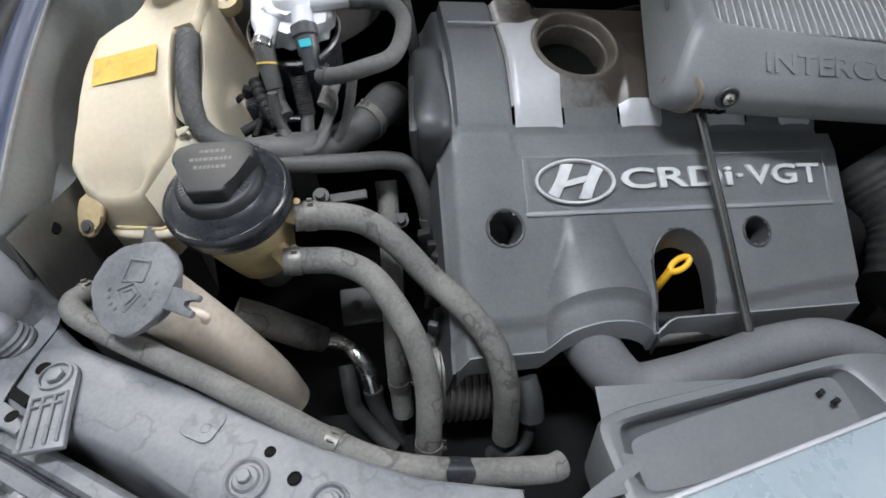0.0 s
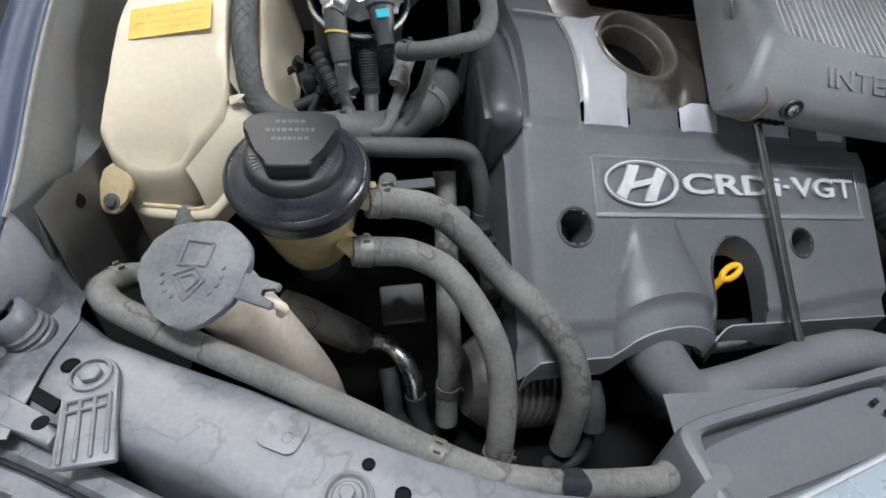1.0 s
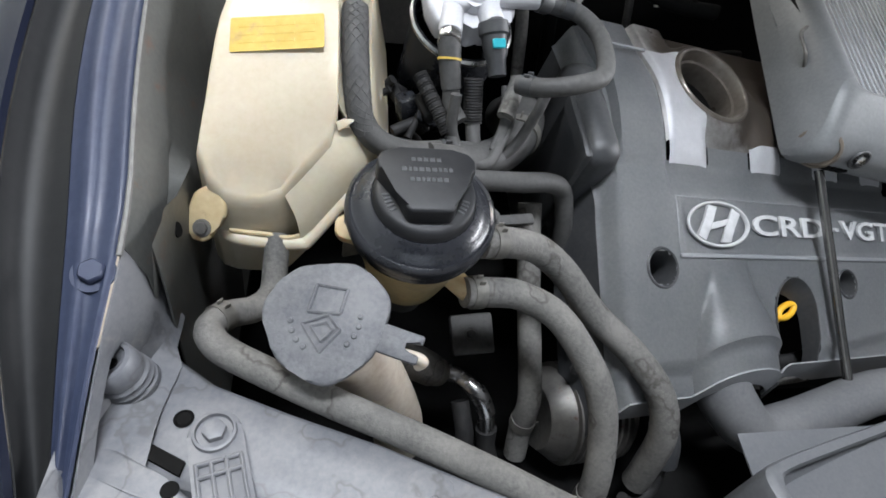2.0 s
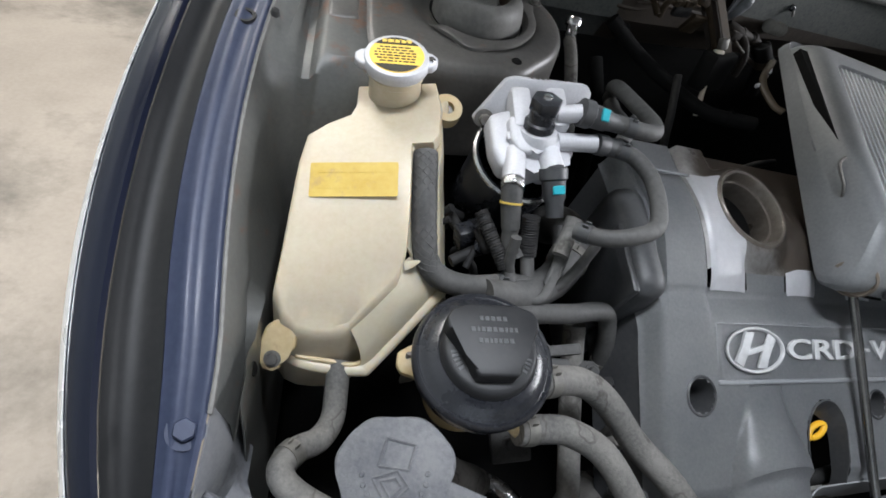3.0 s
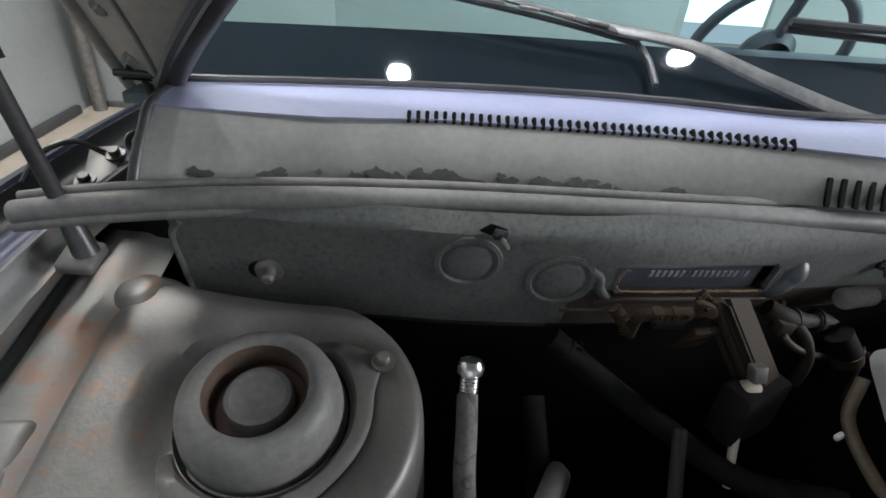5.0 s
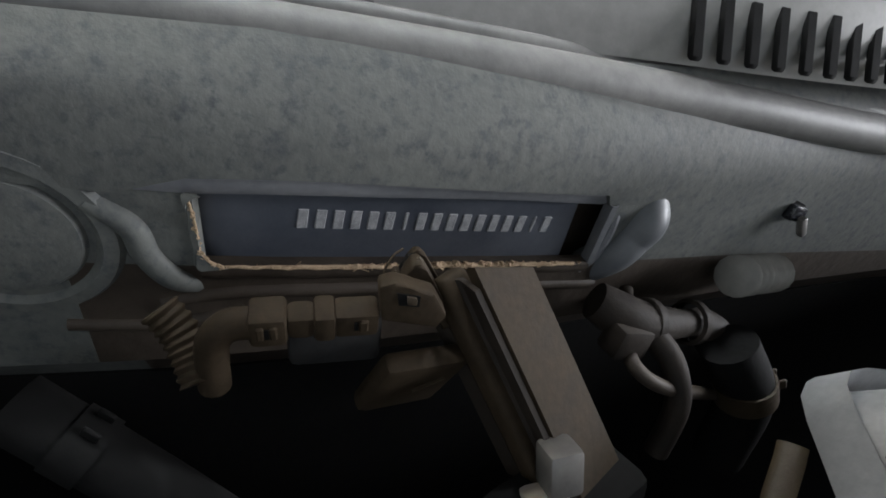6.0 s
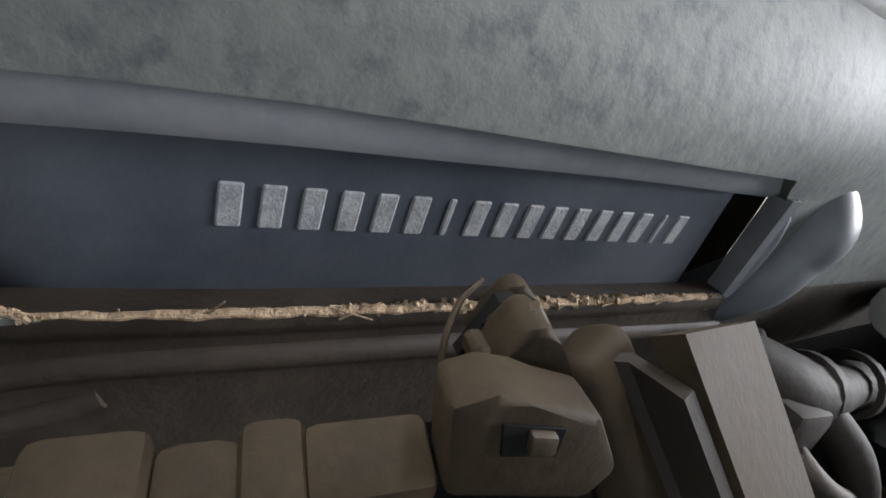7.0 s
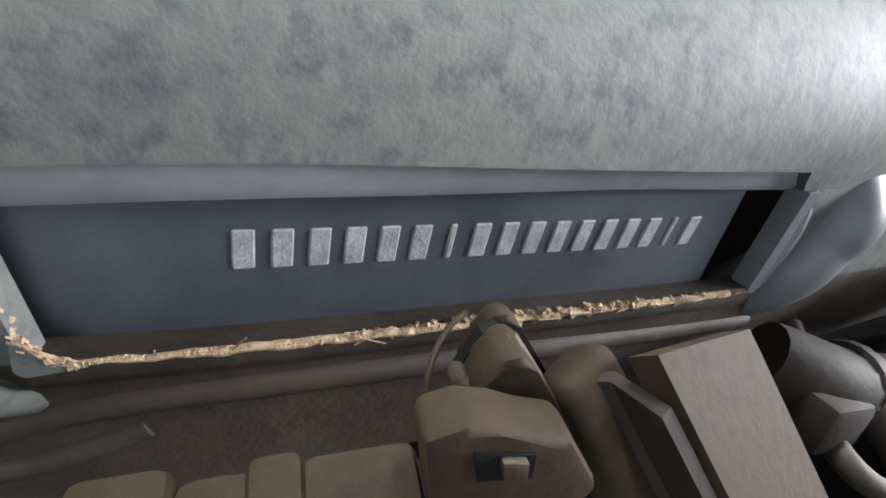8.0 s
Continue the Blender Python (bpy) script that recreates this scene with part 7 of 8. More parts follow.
def dipstick():
    d = thing("dipstick", "yellow plastic dipstick loop", "dipstick", (0.37, 0.42, 0.66))
    c = Vector((0.372, 0.404, 0.718))
    m = frame_at(c, (0.86, 0.42, 0.28), (0.25, -0.35, 0.9))
    loop = [m @ Vector((0.0145 * math.cos(a) + 0.003, 0.0062 * math.sin(a), 0)) for a in (2 * math.pi * k / 20 for k in range(21))]
    part("loop", tube(loop, 0.0040, 10, 2), YELLOW_PLASTIC, d)
    part("stem", tube([m @ Vector((-0.012, 0.0, 0)), (0.356, 0.398, 0.7), (0.352, 0.402, 0.675), (0.35, 0.41, 0.64)], 0.0052, 10, 5), YELLOW_PLASTIC, d)
    part("tube", tube([(0.35, 0.41, 0.645), (0.352, 0.40, 0.62), (0.36, 0.38, 0.58)], 0.007, 10, 4), STEEL_DULL, d)


dipstick()

# ---- intercooler shroud ----
IM = frame_at((0.374, 0.500, 0.951), (0.985, 0.005, -0.13), (0.06, -0.345, 0.94))


def intercooler():
    s = thing("intercooler_shroud", "dusty grey plastic intercooler shroud with raised lettering", "intercooler shroud", IM @ Vector((0.2, 0.2, -0.06)))

    def loop(inset, h, front):
        rear = 0.392 - inset * 1.7
        lean = 0.05 * ease(inset / 0.02)
        pts = [(-0.016 + inset * 1.4, front), (0.20, front - lean * 0.2), (0.46 - inset, front - lean * 0.46), (0.48 - inset, 0.2), (0.5 - inset, rear), (0.3, rear), (0.012 + inset * 1.4, rear), (-0.004 + inset * 1.4, 0.2)]
        out = []
        n = len(pts)
        for i in range(n):
            a, b, c = (Vector(pts[(i + k - 1) % n]) for k in range(3))
            r = 0.018
            for t in (0, 0.33, 0.67, 1):
                p = b + (a - b).normalized() * r * (1 - t) ** 2 + (c - b).normalized() * r * t ** 2
                out.append(IM @ Vector((p.x, p.y, h if h > -0.05 else h * (1 - 0.5 * max(0.0, p.y) / 0.392))))
        return out + [out[0]]
    part("frame", sheet([loop(-0.004, -0.088, -0.004), loop(-0.004, -0.079, -0.013), loop(-0.003, -0.066, -0.0195), loop(-0.002, -0.053, -0.0215), loop(0.0, -0.04, -0.017), loop(0.003, -0.026, -0.001), loop(0.008, -0.012, 0.021),
                         loop(0.013, -0.004, 0.035), loop(0.019, -0.0005, 0.042), loop(0.027, 0.0, 0.047), loop(0.031, -0.002, 0.050), loop(0.033, -0.014, 0.052)], 0.0015),
         SHROUD, s, "dusty grey moulded frame")
    core = part("core", box(IM @ pose(0.24, 0.19, -0.02), 0.47, 0.34, 0.012, 0), SHADE_BLACK, s, "dark gap behind the fins")
    bars = 44
    for k in range(bars):
        a = IM @ Vector((0.026 + 0.0100 * k, 0.050, -0.008))
        b = IM @ Vector((0.052 + 0.0098 * k, 0.338, -0.008))
        d = (b - a)
        part("fin_bar", box(frame_at((a + b) / 2, d, IM.to_3x3() @ Vector((0, 0, 1))), d.length, 0.0018, 0.005, 0.0005, 1), ALU, s, "thin aluminium bar")
    # zigzag fins between the bars
    bm = bmesh.new()
    up, side = IM.to_3x3() @ Vector((0, 0, 1)), IM.to_3x3() @ Vector((0.0006, -0.0022, 0))
    for k in range(bars - 1):
        for j in range(66):
            t0 = j / 66
            x = 0.0295 + 0.0100 * k + (0.026 - 0.0002 * k) * t0
            y = 0.050 + 0.288 * t0
            a, b = IM @ Vector((x, y, -0.009)), IM @ Vector((x + 0.0065, y + 0.0022, -0.009))
            lean = up * 0.0025 + side * 0.6
            vs = [bm.verts.new(p) for p in (a - up * 0.004, b - up * 0.004, b + lean, a + lean)]
            bm.faces.new(vs)
            c = IM @ Vector((x + 0.0005, y + 0.0044, -0.009))
            vs = [bm.verts.new(p) for p in (b - up * 0.004, c - up * 0.004, c + lean, b + lean)]
            bm.faces.new(vs)
    ob = part("fin_mesh", bm, FINS, s, "fine zigzag cooling fins", smooth=False)
    tagged(ob, kind="stuff")
    # raised letters on the sloping front
    along_x = (IM.to_3x3() @ Vector((1, 0, 0))).normalized()
    rise = IM.to_3x3() @ Vector((0, 0.034, 0.0215))
    rise = (rise - along_x * rise.dot(along_x)).normalized()
    fm = Matrix((along_x, rise, along_x.cross(rise))).transposed().to_4x4()
    fm.translation = IM @ Vector((0.085, 0.0025, -0.0235)) + along_x.cross(rise) * 0.0008
    lm = lettering("INTERCOOLER", 0.031, 0.0016, Matrix.Identity(4))
    hi = max(v.co.x for v in lm.verts)
    bmesh.ops.scale(lm, vec=(0.265 / hi, 1, 1), verts=lm.verts)
    for v in lm.verts:
        v.co.x -= 0.16 * v.co.y
    bmesh.ops.transform(lm, matrix=fm, verts=lm.verts)
    part("letters", lm, SHROUD, s, "raised grey letters", smooth=False)
    # screw, clip and drain slots at the corner
    sm = axis_frame(IM @ Vector((0.047, -0.0215, -0.044)), IM.to_3x3() @ Vector((0.0, -0.95, 0.3)))
    part("screw_well", lathe(sm, [(0.0135, 0.0), (0.0125, 0.0025), (0.0105, 0.0025), (0.010, -0.001), (0, -0.001)], 28), COVER_DARK, s)
    sc = part("screw", lathe(sm, [(0.0075, -0.001), (0.007, 0.0045), (0.004, 0.006), (0, 0.006)], 20), STEEL, s, "bright cross-head screw")
    for a in (0, 90):
        part("screw_slot", box(sm @ pose(0, 0, 0.0060, 0, 0, a), 0.008, 0.0014, 0.001, 0), INK, sc, smooth=False)
    for k in range(5):
        part("vent_slot", box(IM @ pose(0.018 + 0.0095 * k, -0.0165, -0.0715, 30, 0, 0), 0.0062, 0.006, 0.013, 0.0005, 1), SHADE_BLACK, s)
    part("side_lobe", lathe(axis_frame(IM @ Vector((0.002, -0.004, -0.056)), IM.to_3x3() @ Vector((-0.75, -0.66, 0.2))), [(0.026, -0.012), (0.0255, 0.004), (0.0225, 0.0065), (0.0215, 0.0045), (0, 0.004)], 32), BROWN_LOBE, s, "rounded brown-stained end lobe")
    part("wire_clip", tube([IM @ Vector((-0.006, 0.10, -0.03)), IM @ Vector((-0.012, 0.11, -0.02)), IM @ Vector((-0.012, 0.14, -0.015)), IM @ Vector((-0.004, 0.15, -0.01))], 0.0022, 8, 5), STEEL_DULL, s)
    part("strap", tube([IM @ Vector((-0.006, 0.27, -0.062)), IM @ Vector((-0.014, 0.29, -0.068)), IM @ Vector((-0.014, 0.34, -0.07)), IM @ Vector((0.004, 0.375, -0.055))], 0.0055, 10, 6, flat=0.35), BROWN_PLATE, s, "worn grey edge strap")
    pk = thing("support_rod", "thin polished steel support rod", "rod", (0.43, 0.38, 0.66))
    part("rod", tube([(0.402, 0.52, 0.862), (0.42, 0.43, 0.778), (0.432, 0.36, 0.714), (0.441, 0.303, 0.664)], 0.0056, 12, 4), ROD, pk)
    part("grommet", lathe(axis_frame((0.441, 0.303, 0.668), (-0.1, 0.65, 0.7)), [(0.009, -0.004), (0.0095, 0.002), (0.0062, 0.004)], 16), COVER_DARK, pk)


intercooler()


def front_right():
    hose("charge_pipe", [(0.225, 0.385, 0.728), (0.235, 0.345, 0.702), (0.255, 0.308, 0.672), (0.292, 0.28, 0.646), (0.345, 0.284, 0.65), (0.405, 0.296, 0.658), (0.47, 0.31, 0.666), (0.535, 0.316, 0.664), (0.59, 0.299, 0.645), (0.615, 0.274, 0.61), (0.62, 0.244, 0.56)],
         lambda s: 0.035 - 0.007 * ease(s / 0.4), "fat dusty grey rubber charge air pipe", PIPE, seg=26, clamps=())
    d = thing("intake_duct", "grey plastic air intake duct with an open scoop", "air duct", (0.4, 0.2, 0.55))
    outer = [(0.205, 0.190), (0.215, 0.207), (0.30, 0.226), (0.42, 0.250), (0.49, 0.266), (0.53, 0.262), (0.565, 0.236), (0.60, 0.215), (0.60, 0.10), (0.29, 0.045), (0.215, 0.10), (0.21, 0.15)]
    outer = [(x + 0.018 + 0.06 * (x - 0.2), y + 0.016) for x, y in outer]
    inner = [(0.226, 0.186), (0.234, 0.197), (0.31, 0.214), (0.40, 0.233), (0.46, 0.246), (0.478, 0.243), (0.490, 0.212), (0.493, 0.190), (0.478, 0.180), (0.36, 0.150), (0.245, 0.122), (0.228, 0.136)]
    inner = [(x + 0.018 + 0.06 * (x - 0.2), y + 0.016) for x, y in inner]

    def trimmed(pts):
        """Corners cut twice, so that the outline turns softly."""
        for k in range(2):
            pts = [q for a, b in zip(pts, pts[1:] + pts[:1]) for q in ((a[0] * 0.78 + b[0] * 0.22, a[1] * 0.78 + b[1] * 0.22), (a[0] * 0.22 + b[0] * 0.78, a[1] * 0.22 + b[1] * 0.78))]
        return pts
    outer, inner = trimmed(outer), trimmed(inner)

    def lp(pts, z, k=1.0, dy=0.0):
        cx, cy = sum(p[0] for p in pts) / len(pts), sum(p[1] for p in pts) / len(pts)
        o = [(cx + (x - cx) * k, cy + (y - cy) * k + dy, z) for x, y in pts]
        return o + [o[0]]
    part("scoop_body", sheet([lp(outer, 0.603, 1.0), lp(outer, 0.683, 1.0), lp(outer, 0.692, 0.985), lp(outer, 0.695, 0.95), lp(inner, 0.695, 1.06), lp(inner, 0.691, 1.0), lp(inner, 0.673, 0.95, 0.004), lp(inner, 0.655, 0.86, -0.006)], 0.002), DUCT, d, "dusty grey scoop body")
    part("scoop_floor", sheet([[(x, y, 0.66 + 0.25 * (y - 0.205)) for x in (0.24, 0.32, 0.42, 0.53)] for y in (0.12, 0.165, 0.215, 0.265)], 0.002), DUCT, d, "pale dusty scoop floor")
    for k, (x, y) in enumerate(((0.480, 0.242), (0.490, 0.231))):
        part("clip", box(frame_at((x, y, 0.676), (1, 0.3, -0.5)), 0.004, 0.006, 0.010, 0.0015), BLACK, d, "small black clip")
    b = thing("bumper_edge", "light blue-grey painted bumper edge with bright trim", "bumper", (0.4, 0.1, 0.5))
    part("skin", sheet([[(x, 0.072 + 0.29 * (x - 0.25) + dy, z) for x in (0.12, 0.25, 0.4, 0.6, 0.9)] for dy, z in ((0.052, 0.716), (0.046, 0.722), (0.03, 0.722), (-0.03, 0.705), (-0.09, 0.66), (-0.11, 0.5))], 0.002), PAINT_LIGHT, b, "light painted skin")
    part("trim", tube([(x, 0.072 + 0.29 * (x - 0.25) + 0.047, 0.724) for x in (0.2, 0.4, 0.6, 0.9)], 0.0025, 8, 4), ALU, b, "bright trim line")
    hose("lower_hose", [(0.33, 0.37, 0.655), (0.40, 0.372, 0.652), (0.47, 0.385, 0.655), (0.56, 0.395, 0.65)], 0.010, "thin dusty hose under the engine cover", RUBBER_DARK)
    hose("lower_hose", [(0.34, 0.352, 0.64), (0.38, 0.358, 0.636), (0.43, 0.362, 0.64)], 0.012, "short dusty hose behind the charge pipe", RUBBER)
    a = thing("air_cleaner_pipe", "black corrugated air pipe beyond the engine cover", "air pipe", (0.7, 0.45, 0.6))
    part("pipe", tube([(0.66, 0.54, 0.76), (0.68, 0.50, 0.74), (0.69, 0.45, 0.72), (0.68, 0.40, 0.68)], 0.045, 26, 18, profile=lambda run, i: 0.0012 * math.sin(run * 420)), RUBBER_DARK, a)
    part("clamp_wire", tube([(0.645, 0.42, 0.7), (0.66, 0.405, 0.69), (0.675, 0.40, 0.695)], 0.003, 8, 4), RED, a, "red cable piece")
    part("box", box(frame_at((0.76, 0.42, 0.66), (1, 0.2, 0)), 0.16, 0.16, 0.12, 0.02, 3), COVER_DARK, a)


front_right()

# ---- behind the engine: cables, plugs and the parts below the slot ----


def behind():
    c = thing("clutch_cable", "dark hose with a bright threaded end beside the strut tower", "cable", (0.03, 0.8, 0.8))
    part("tube", tube([(0.0350, 0.8500, 1.0100), (0.0340, 0.8230, 0.9980), (0.0330, 0.7880, 0.9730), (0.0440, 0.7630, 0.9180), (0.0540, 0.7480, 0.8380)], 0.009, 14, 8), RUBBER, c)
    part("thread", tube([(0.0350, 0.8500, 1.0080), (0.0360, 0.8600, 1.0300)], 0.0078, 14, 16, profile=lambda run, i: 0.0009 * (i % 2)), STEEL, c, "bright threaded end")
    part("knob", lathe(axis_frame((0.0360, 0.8600, 1.0300), (0.04, 0.4, 0.9)), [(0.006, -0.004), (0.0115, -0.002), (0.012, 0.004), (0.009, 0.009), (0, 0.010)], 18), STEEL, c)
    # these two hoses carry the bay's shade in their near-black colour
    hose("brake_hose", [(0.10, 0.88, 0.98), (0.105, 0.83, 0.93), (0.11, 0.80, 0.85), (0.115, 0.78, 0.75)], 0.0105, "upright hose, blackened for the bay's shade", SHADE_BLACK)
    hose("vacuum_hose", [(0.11, 0.90, 1.035), (0.16, 0.885, 1.0), (0.21, 0.86, 0.975), (0.28, 0.82, 0.95), (0.36, 0.80, 0.95)], 0.011, "vacuum hose under the firewall, blackened for shade", SHADE_BLACK, clamps=(0.12, 0.9), metal=SHADE_BLACK)
    hose("wire_loom", [(0.22, 0.84, 0.99), (0.212, 0.80, 0.95), (0.215, 0.76, 0.88), (0.25, 0.72, 0.83), (0.33, 0.71, 0.84), (0.38, 0.72, 0.9)], 0.006, "dark looping wire loom", RUBBER_DARK)
    hose("wire_loom", [(0.30, 0.74, 0.86), (0.34, 0.745, 0.90), (0.38, 0.76, 0.905), (0.42, 0.78, 0.9)], 0.0055, "dark wire behind the intercooler", RUBBER_DARK)
    w = thing("wire_plug", "pale plastic wire plug hanging in the bay", "plug", (0.276, 0.85, 0.99))
    part("body", box(frame_at((0.275, 0.852, 1.021), (1, 0.1, 0.1), (0.1, 0.3, 1)), 0.015, 0.014, 0.026, 0.003), NECKPIPE, w)
    part("head", box(frame_at((0.277, 0.858, 1.042), (1, 0.1, 0.1), (0.1, 0.3, 1)), 0.012, 0.012, 0.016, 0.002), STEEL_DULL, w)
    part("wire", tube([(0.274, 0.85, 1.01), (0.272, 0.84, 0.98), (0.27, 0.82, 0.94)], 0.004, 8, 4), NECKPIPE, w)
    # connector and metal bracket below the slot
    k = thing("boost_sensor", "dusty brown electrical connector on a bent pipe", "connector", (0.21, 0.86, 1.06))
    ax = Vector((1, 0.03, 0.05)).normalized()
    o = Vector((0.1843, 0.8835, 1.0792))
    fm = frame_at(o, ax, (0.0, -0.25, 1)) @ Matrix.Diagonal((0.95, 0.75, 0.72, 1))
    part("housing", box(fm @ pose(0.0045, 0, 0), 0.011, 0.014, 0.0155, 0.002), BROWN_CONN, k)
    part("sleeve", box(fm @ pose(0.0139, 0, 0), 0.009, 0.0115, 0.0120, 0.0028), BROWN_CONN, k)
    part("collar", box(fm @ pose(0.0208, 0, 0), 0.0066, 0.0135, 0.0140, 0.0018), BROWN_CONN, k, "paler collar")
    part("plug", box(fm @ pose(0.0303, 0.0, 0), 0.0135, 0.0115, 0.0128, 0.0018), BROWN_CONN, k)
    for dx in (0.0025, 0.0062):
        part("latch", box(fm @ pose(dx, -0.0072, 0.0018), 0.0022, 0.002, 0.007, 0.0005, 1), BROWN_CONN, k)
    part("latch_gap", box(fm @ pose(0.0044, -0.0071, 0.0012), 0.0016, 0.0012, 0.0055, 0.0002, 1), SHADE_BLACK, k)
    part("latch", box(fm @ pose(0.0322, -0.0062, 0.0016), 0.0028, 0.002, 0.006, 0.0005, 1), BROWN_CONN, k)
    part("latch_gap", box(fm @ pose(0.0300, -0.0059, 0.0012), 0.0012, 0.001, 0.005, 0.0002, 1), SHADE_BLACK, k)
    cm = frame_at((0.003, 0.8795, 0.005), (1, 0, 0), (0, -1, 0))
    cl = part("clip", prism(cm, [(0.2152, 1.0890), (0.2168, 1.0772), (0.2335, 1.0745), (0.2362, 1.0790), (0.2315, 1.0868), (0.2232, 1.0890), (0.2196, 1.0905)], -0.007, 0.0, 0.0012), BROWN_CONN, k, "pointed brown retaining clip")
    fin = frame_at((0.0027, 0.8985, 0.0), (1, 0, 0), (0, -1, 0))
    shape = [(0.2225, 1.0885), (0.2246, 1.0928), (0.2262, 1.0962), (0.2285, 1.0966), (0.2305, 1.0942), (0.2372, 1.0835), (0.2415, 1.0745), (0.2385, 1.0715), (0.2335, 1.0815)]
    part("fin", prism(fin, shape, 0.0032, 0.0105, 0.001), BROWN_CONN, cl)
    # near-black filler paints the shade between the two fins
    part("fin_gap", prism(fin, [(x - 0.0006, z - 0.0014) for x, z in shape], 0.0012, 0.0034, 0), SHADE_BLACK, cl, "near-black filler for the shaded gap between the fins", smooth=False)
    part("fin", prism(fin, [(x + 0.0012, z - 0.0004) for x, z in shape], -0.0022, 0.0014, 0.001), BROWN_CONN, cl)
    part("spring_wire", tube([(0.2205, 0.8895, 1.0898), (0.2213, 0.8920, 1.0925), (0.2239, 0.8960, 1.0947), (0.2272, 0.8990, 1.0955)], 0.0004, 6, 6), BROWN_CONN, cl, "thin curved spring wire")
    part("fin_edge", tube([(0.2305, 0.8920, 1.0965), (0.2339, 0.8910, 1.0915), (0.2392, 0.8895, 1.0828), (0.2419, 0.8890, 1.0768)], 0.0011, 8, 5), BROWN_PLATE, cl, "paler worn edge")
    part("window", prism(cm, [(0.2205, 1.0872), (0.2272, 1.0862), (0.2272, 1.0826), (0.2212, 1.0832)], 0.0, 0.0004, 0), SHADE_BLACK, cl, "dark square window", smooth=False)
    part("window_peg", prism(cm, [(0.2232, 1.0866), (0.2262, 1.0861), (0.2264, 1.0836), (0.2236, 1.0838)], 0.0, 0.0014, 0.0004), BROWN_PLATE, cl)
    part("tooth", box(Matrix.Translation((0.2242, 0.890, 1.0925)), 0.0022, 0.004, 0.0026, 0.0006, 1), BROWN_CONN, cl)
    part("elbow", tube([o + ax * 0.001, o - ax * 0.006 + Vector((0, 0, -0.0005)), o - ax * 0.0105 + Vector((0, 0.0, -0.005)), o - ax * 0.0115 + Vector((0, 0.001, -0.013)), o - ax * 0.0115 + Vector((0, 0.002, -0.024))], 0.0048, 16, 8), BROWN_CONN, k, "grey bent pipe end")
    part("corrugated_tube", tube([(0.1572, 0.8949, 1.0757), (0.1621, 0.8927, 1.0699), (0.1662, 0.8887, 1.0634), (0.1694, 0.8835, 1.0573)], 0.0056, 16, 22, profile=lambda run, i: 0.00045 * math.sin(run * 2300)), BROWN_CONN, k, "dark corrugated tube")
    part("lead", box(fm @ pose(0.024, 0.006, -0.020, 0, 0, 0), 0.03, 0.012, 0.026, 0.003), RUBBER_DARK, k, "dark body below the connector")
    bk = thing("sensor_plate", "dusty folded metal bracket standing under the slot", "bracket", (0.26, 0.88, 1.02))
    tl, tr, dn = Vector((0.2468, 0.8862, 1.0970)), Vector((0.2708, 0.8972, 1.0910)), Vector((0.025, -0.020, -0.042))
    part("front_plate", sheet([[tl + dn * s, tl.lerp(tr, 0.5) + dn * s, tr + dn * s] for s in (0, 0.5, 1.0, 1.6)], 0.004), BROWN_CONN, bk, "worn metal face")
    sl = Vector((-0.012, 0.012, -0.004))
    # dark sheet in place of shade behind the fold
    part("dark_fold", sheet([[tl + dn * s + sl * 0.8, tl + dn * s + sl * 0.35 + Vector((0, 0.003, 0)), tl + dn * s - Vector((0.0008, 0, 0.001))] for s in (0.12, 0.5, 1.0, 1.6)], 0.002), LOOM_AND_SHADE, bk, "dark sheet for the shaded gap behind the fold")
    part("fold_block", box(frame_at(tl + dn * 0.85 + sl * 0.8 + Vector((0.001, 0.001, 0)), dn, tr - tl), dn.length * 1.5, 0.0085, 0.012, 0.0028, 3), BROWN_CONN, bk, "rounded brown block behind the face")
    # side given the dark colour as its shaded face
    part("side_plate", sheet([[tl + dn * q + sl * 1.5, tl + dn * q + sl * 1.15] for q in (0.35, 0.6, 1.0, 1.6)], 0.002), LOOM_AND_SHADE, bk, "folded side, darkened for shade")
    part("lower_plate", box(frame_at(o + Vector((0.048, 0.004, -0.026)), (1, 0.3, -0.1), (0.1, -0.5, 1)), 0.03, 0.008, 0.034, 0.003), BROWN_CONN, bk, "dusty plate under the clip")
    part("scratch", box(frame_at(o + Vector((0.053, -0.002, -0.0235)), (1, 0.2, 0.3), (0, -0.4, 1)), 0.011, 0.001, 0.0007, 0), BROWN_PLATE, bk, "bright scratched edge", smooth=False)
    # foot coloured near-black so that it sinks into painted shade
    part("foot", box(frame_at((0.285, 0.86, 1.0), (1, 0.5, 0)), 0.06, 0.03, 0.06, 0.006), SHADE_BLACK, bk)
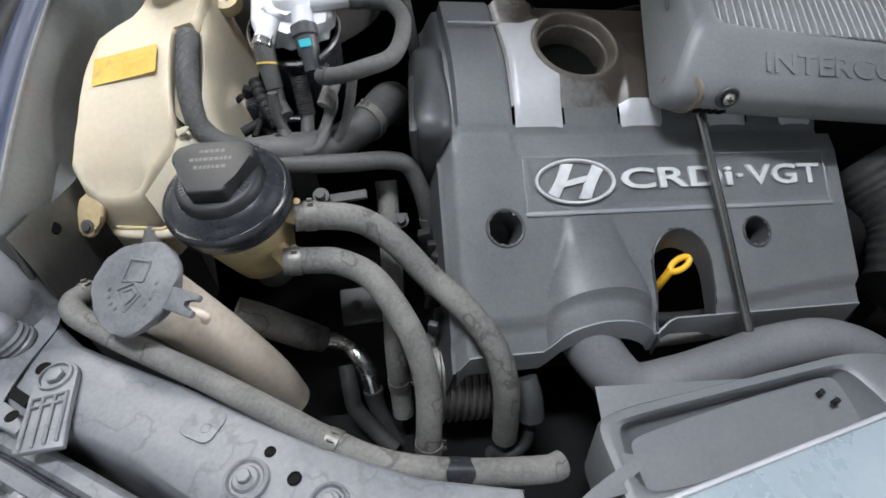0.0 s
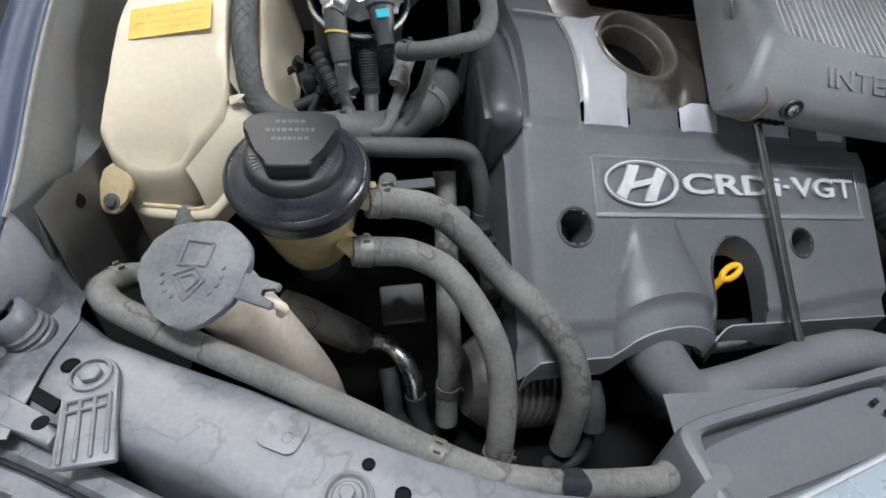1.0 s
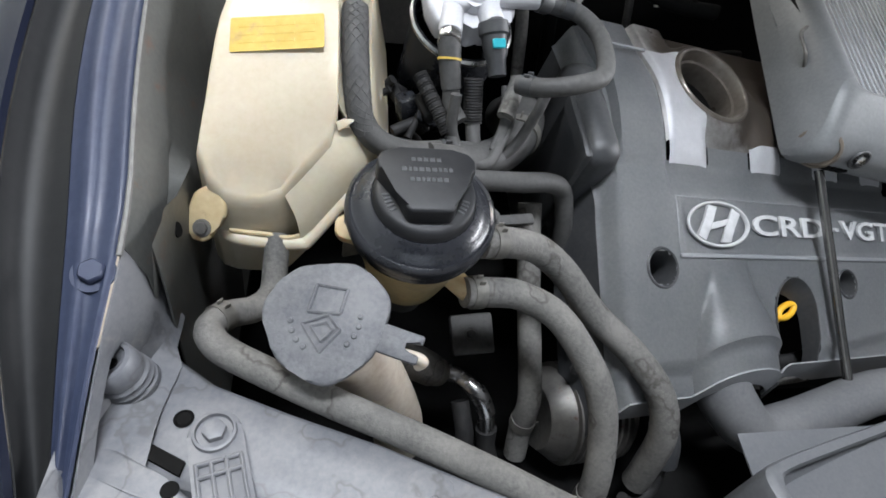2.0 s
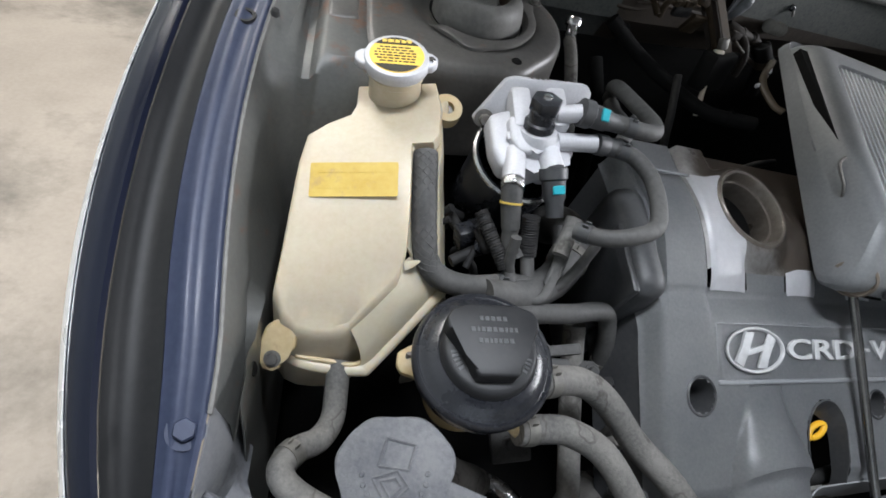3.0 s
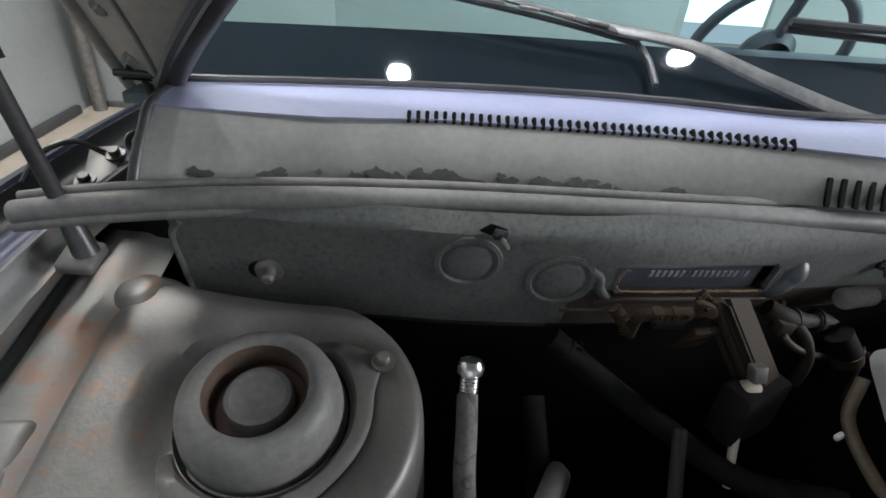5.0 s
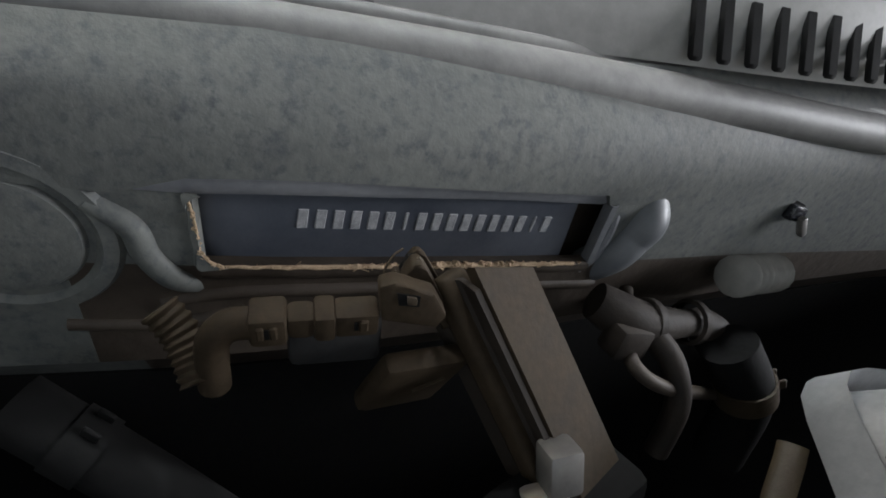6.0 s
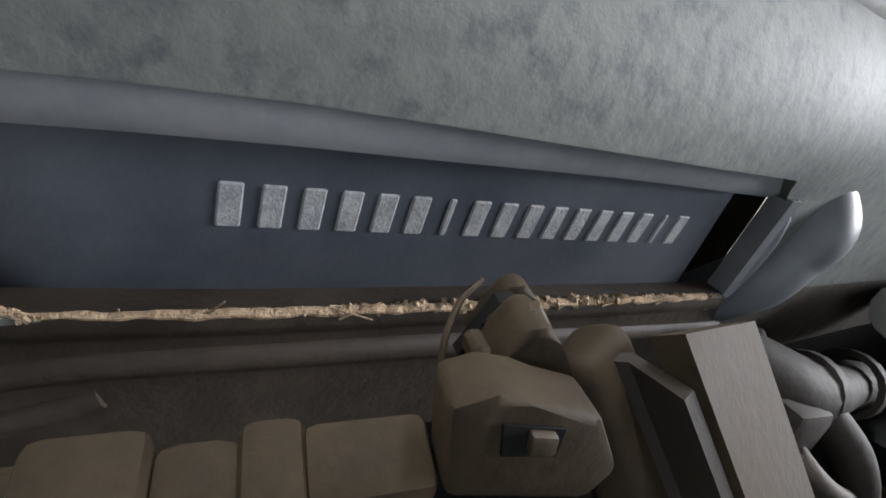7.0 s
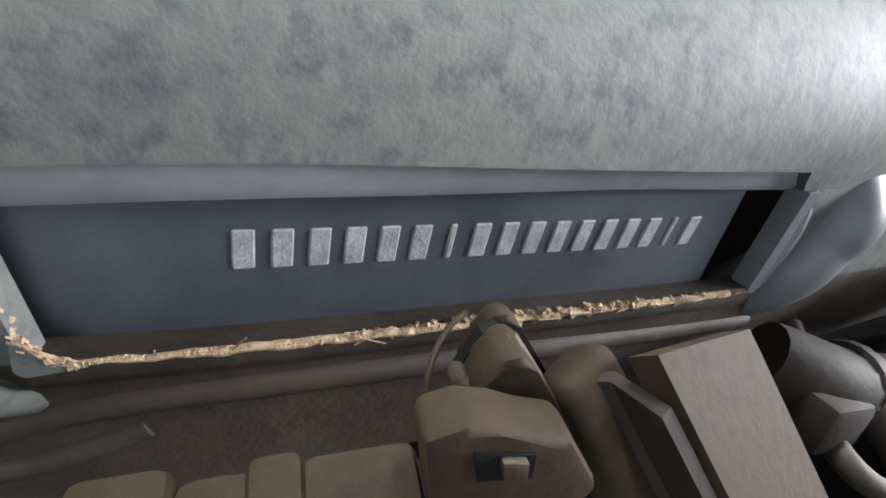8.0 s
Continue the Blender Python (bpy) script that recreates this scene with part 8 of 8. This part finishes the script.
    hose("thin_pipe", [(0.352, 0.955, 1.045), (0.343, 0.93, 1.034), (0.339, 0.914, 1.031), (0.357, 0.912, 1.02), (0.40, 0.927, 1.0), (0.4614, 0.9487, 0.976)], 0.0034, "thin dark metal pipe", COAT_AND_SHADE)
    lo = thing("wire_loom", "brown taped wire loom with a plug under the firewall", "wiring", (0.36, 0.94, 1.03))
    part("loom", tube([(0.325, 0.938, 1.05), (0.345, 0.932, 1.042), (0.37, 0.936, 1.038), (0.395, 0.945, 1.03), (0.42, 0.95, 1.01)], lambda q: 0.009 + 0.002 * math.sin(9 * q), 14, 8), LOOM_AND_SHADE, lo)
    part("branch", tube([(0.352, 0.928, 1.04), (0.362, 0.918, 1.028), (0.368, 0.912, 1.008), (0.366, 0.91, 0.98)], 0.006, 12, 6), LOOM_AND_SHADE, lo)
    part("plug", box(frame_at((0.338, 0.925, 1.038), (1, 0.2, -0.2)), 0.02, 0.014, 0.016, 0.003), LOOM_AND_SHADE, lo)
    for q in (0.352, 0.384):
        part("tie", lathe(axis_frame((q, 0.9335 + (q - 0.352) * 0.25, 1.041 - (q - 0.352) * 0.2), (1, 0.2, -0.2)), [(0.0098, -0.003), (0.0116, -0.002), (0.0116, 0.002), (0.0098, 0.003)], 18), LOOM_AND_SHADE, lo, "dark cable tie")
    b = thing("brake_reservoir_parts", "distant pale plastic bits in the dark bay", "fitting", (0.45, 0.93, 0.98))
    for x, y, z, s in ((0.46, 0.95, 0.985, 0.012), (0.445, 0.935, 0.955, 0.012), (0.35, 0.83, 1.0, 0.008)):
        part("tag", box(frame_at((x, y, z), (1, 0.3, 0.4)), s, 0.004, s * 0.8, 0.001, 1), WHITE, b)
    part("boot", tube([(0.405, 0.948, 1.058), (0.425, 0.957, 1.054), (0.448, 0.966, 1.05)], 0.009, 14, 24, profile=lambda run, i: 0.002 * math.sin(run * 1500)), HOODIN, b, "ribbed grey boot")
    # near-black hose colour, again shade put into the surface
    hose("far_hose", [(0.40, 0.93, 1.03), (0.42, 0.925, 1.0), (0.43, 0.93, 0.95)], 0.014, "hose near the firewall, blackened for shade", SHADE_BLACK, clamps=(0.45,), metal=BROWN_PLATE)


behind()
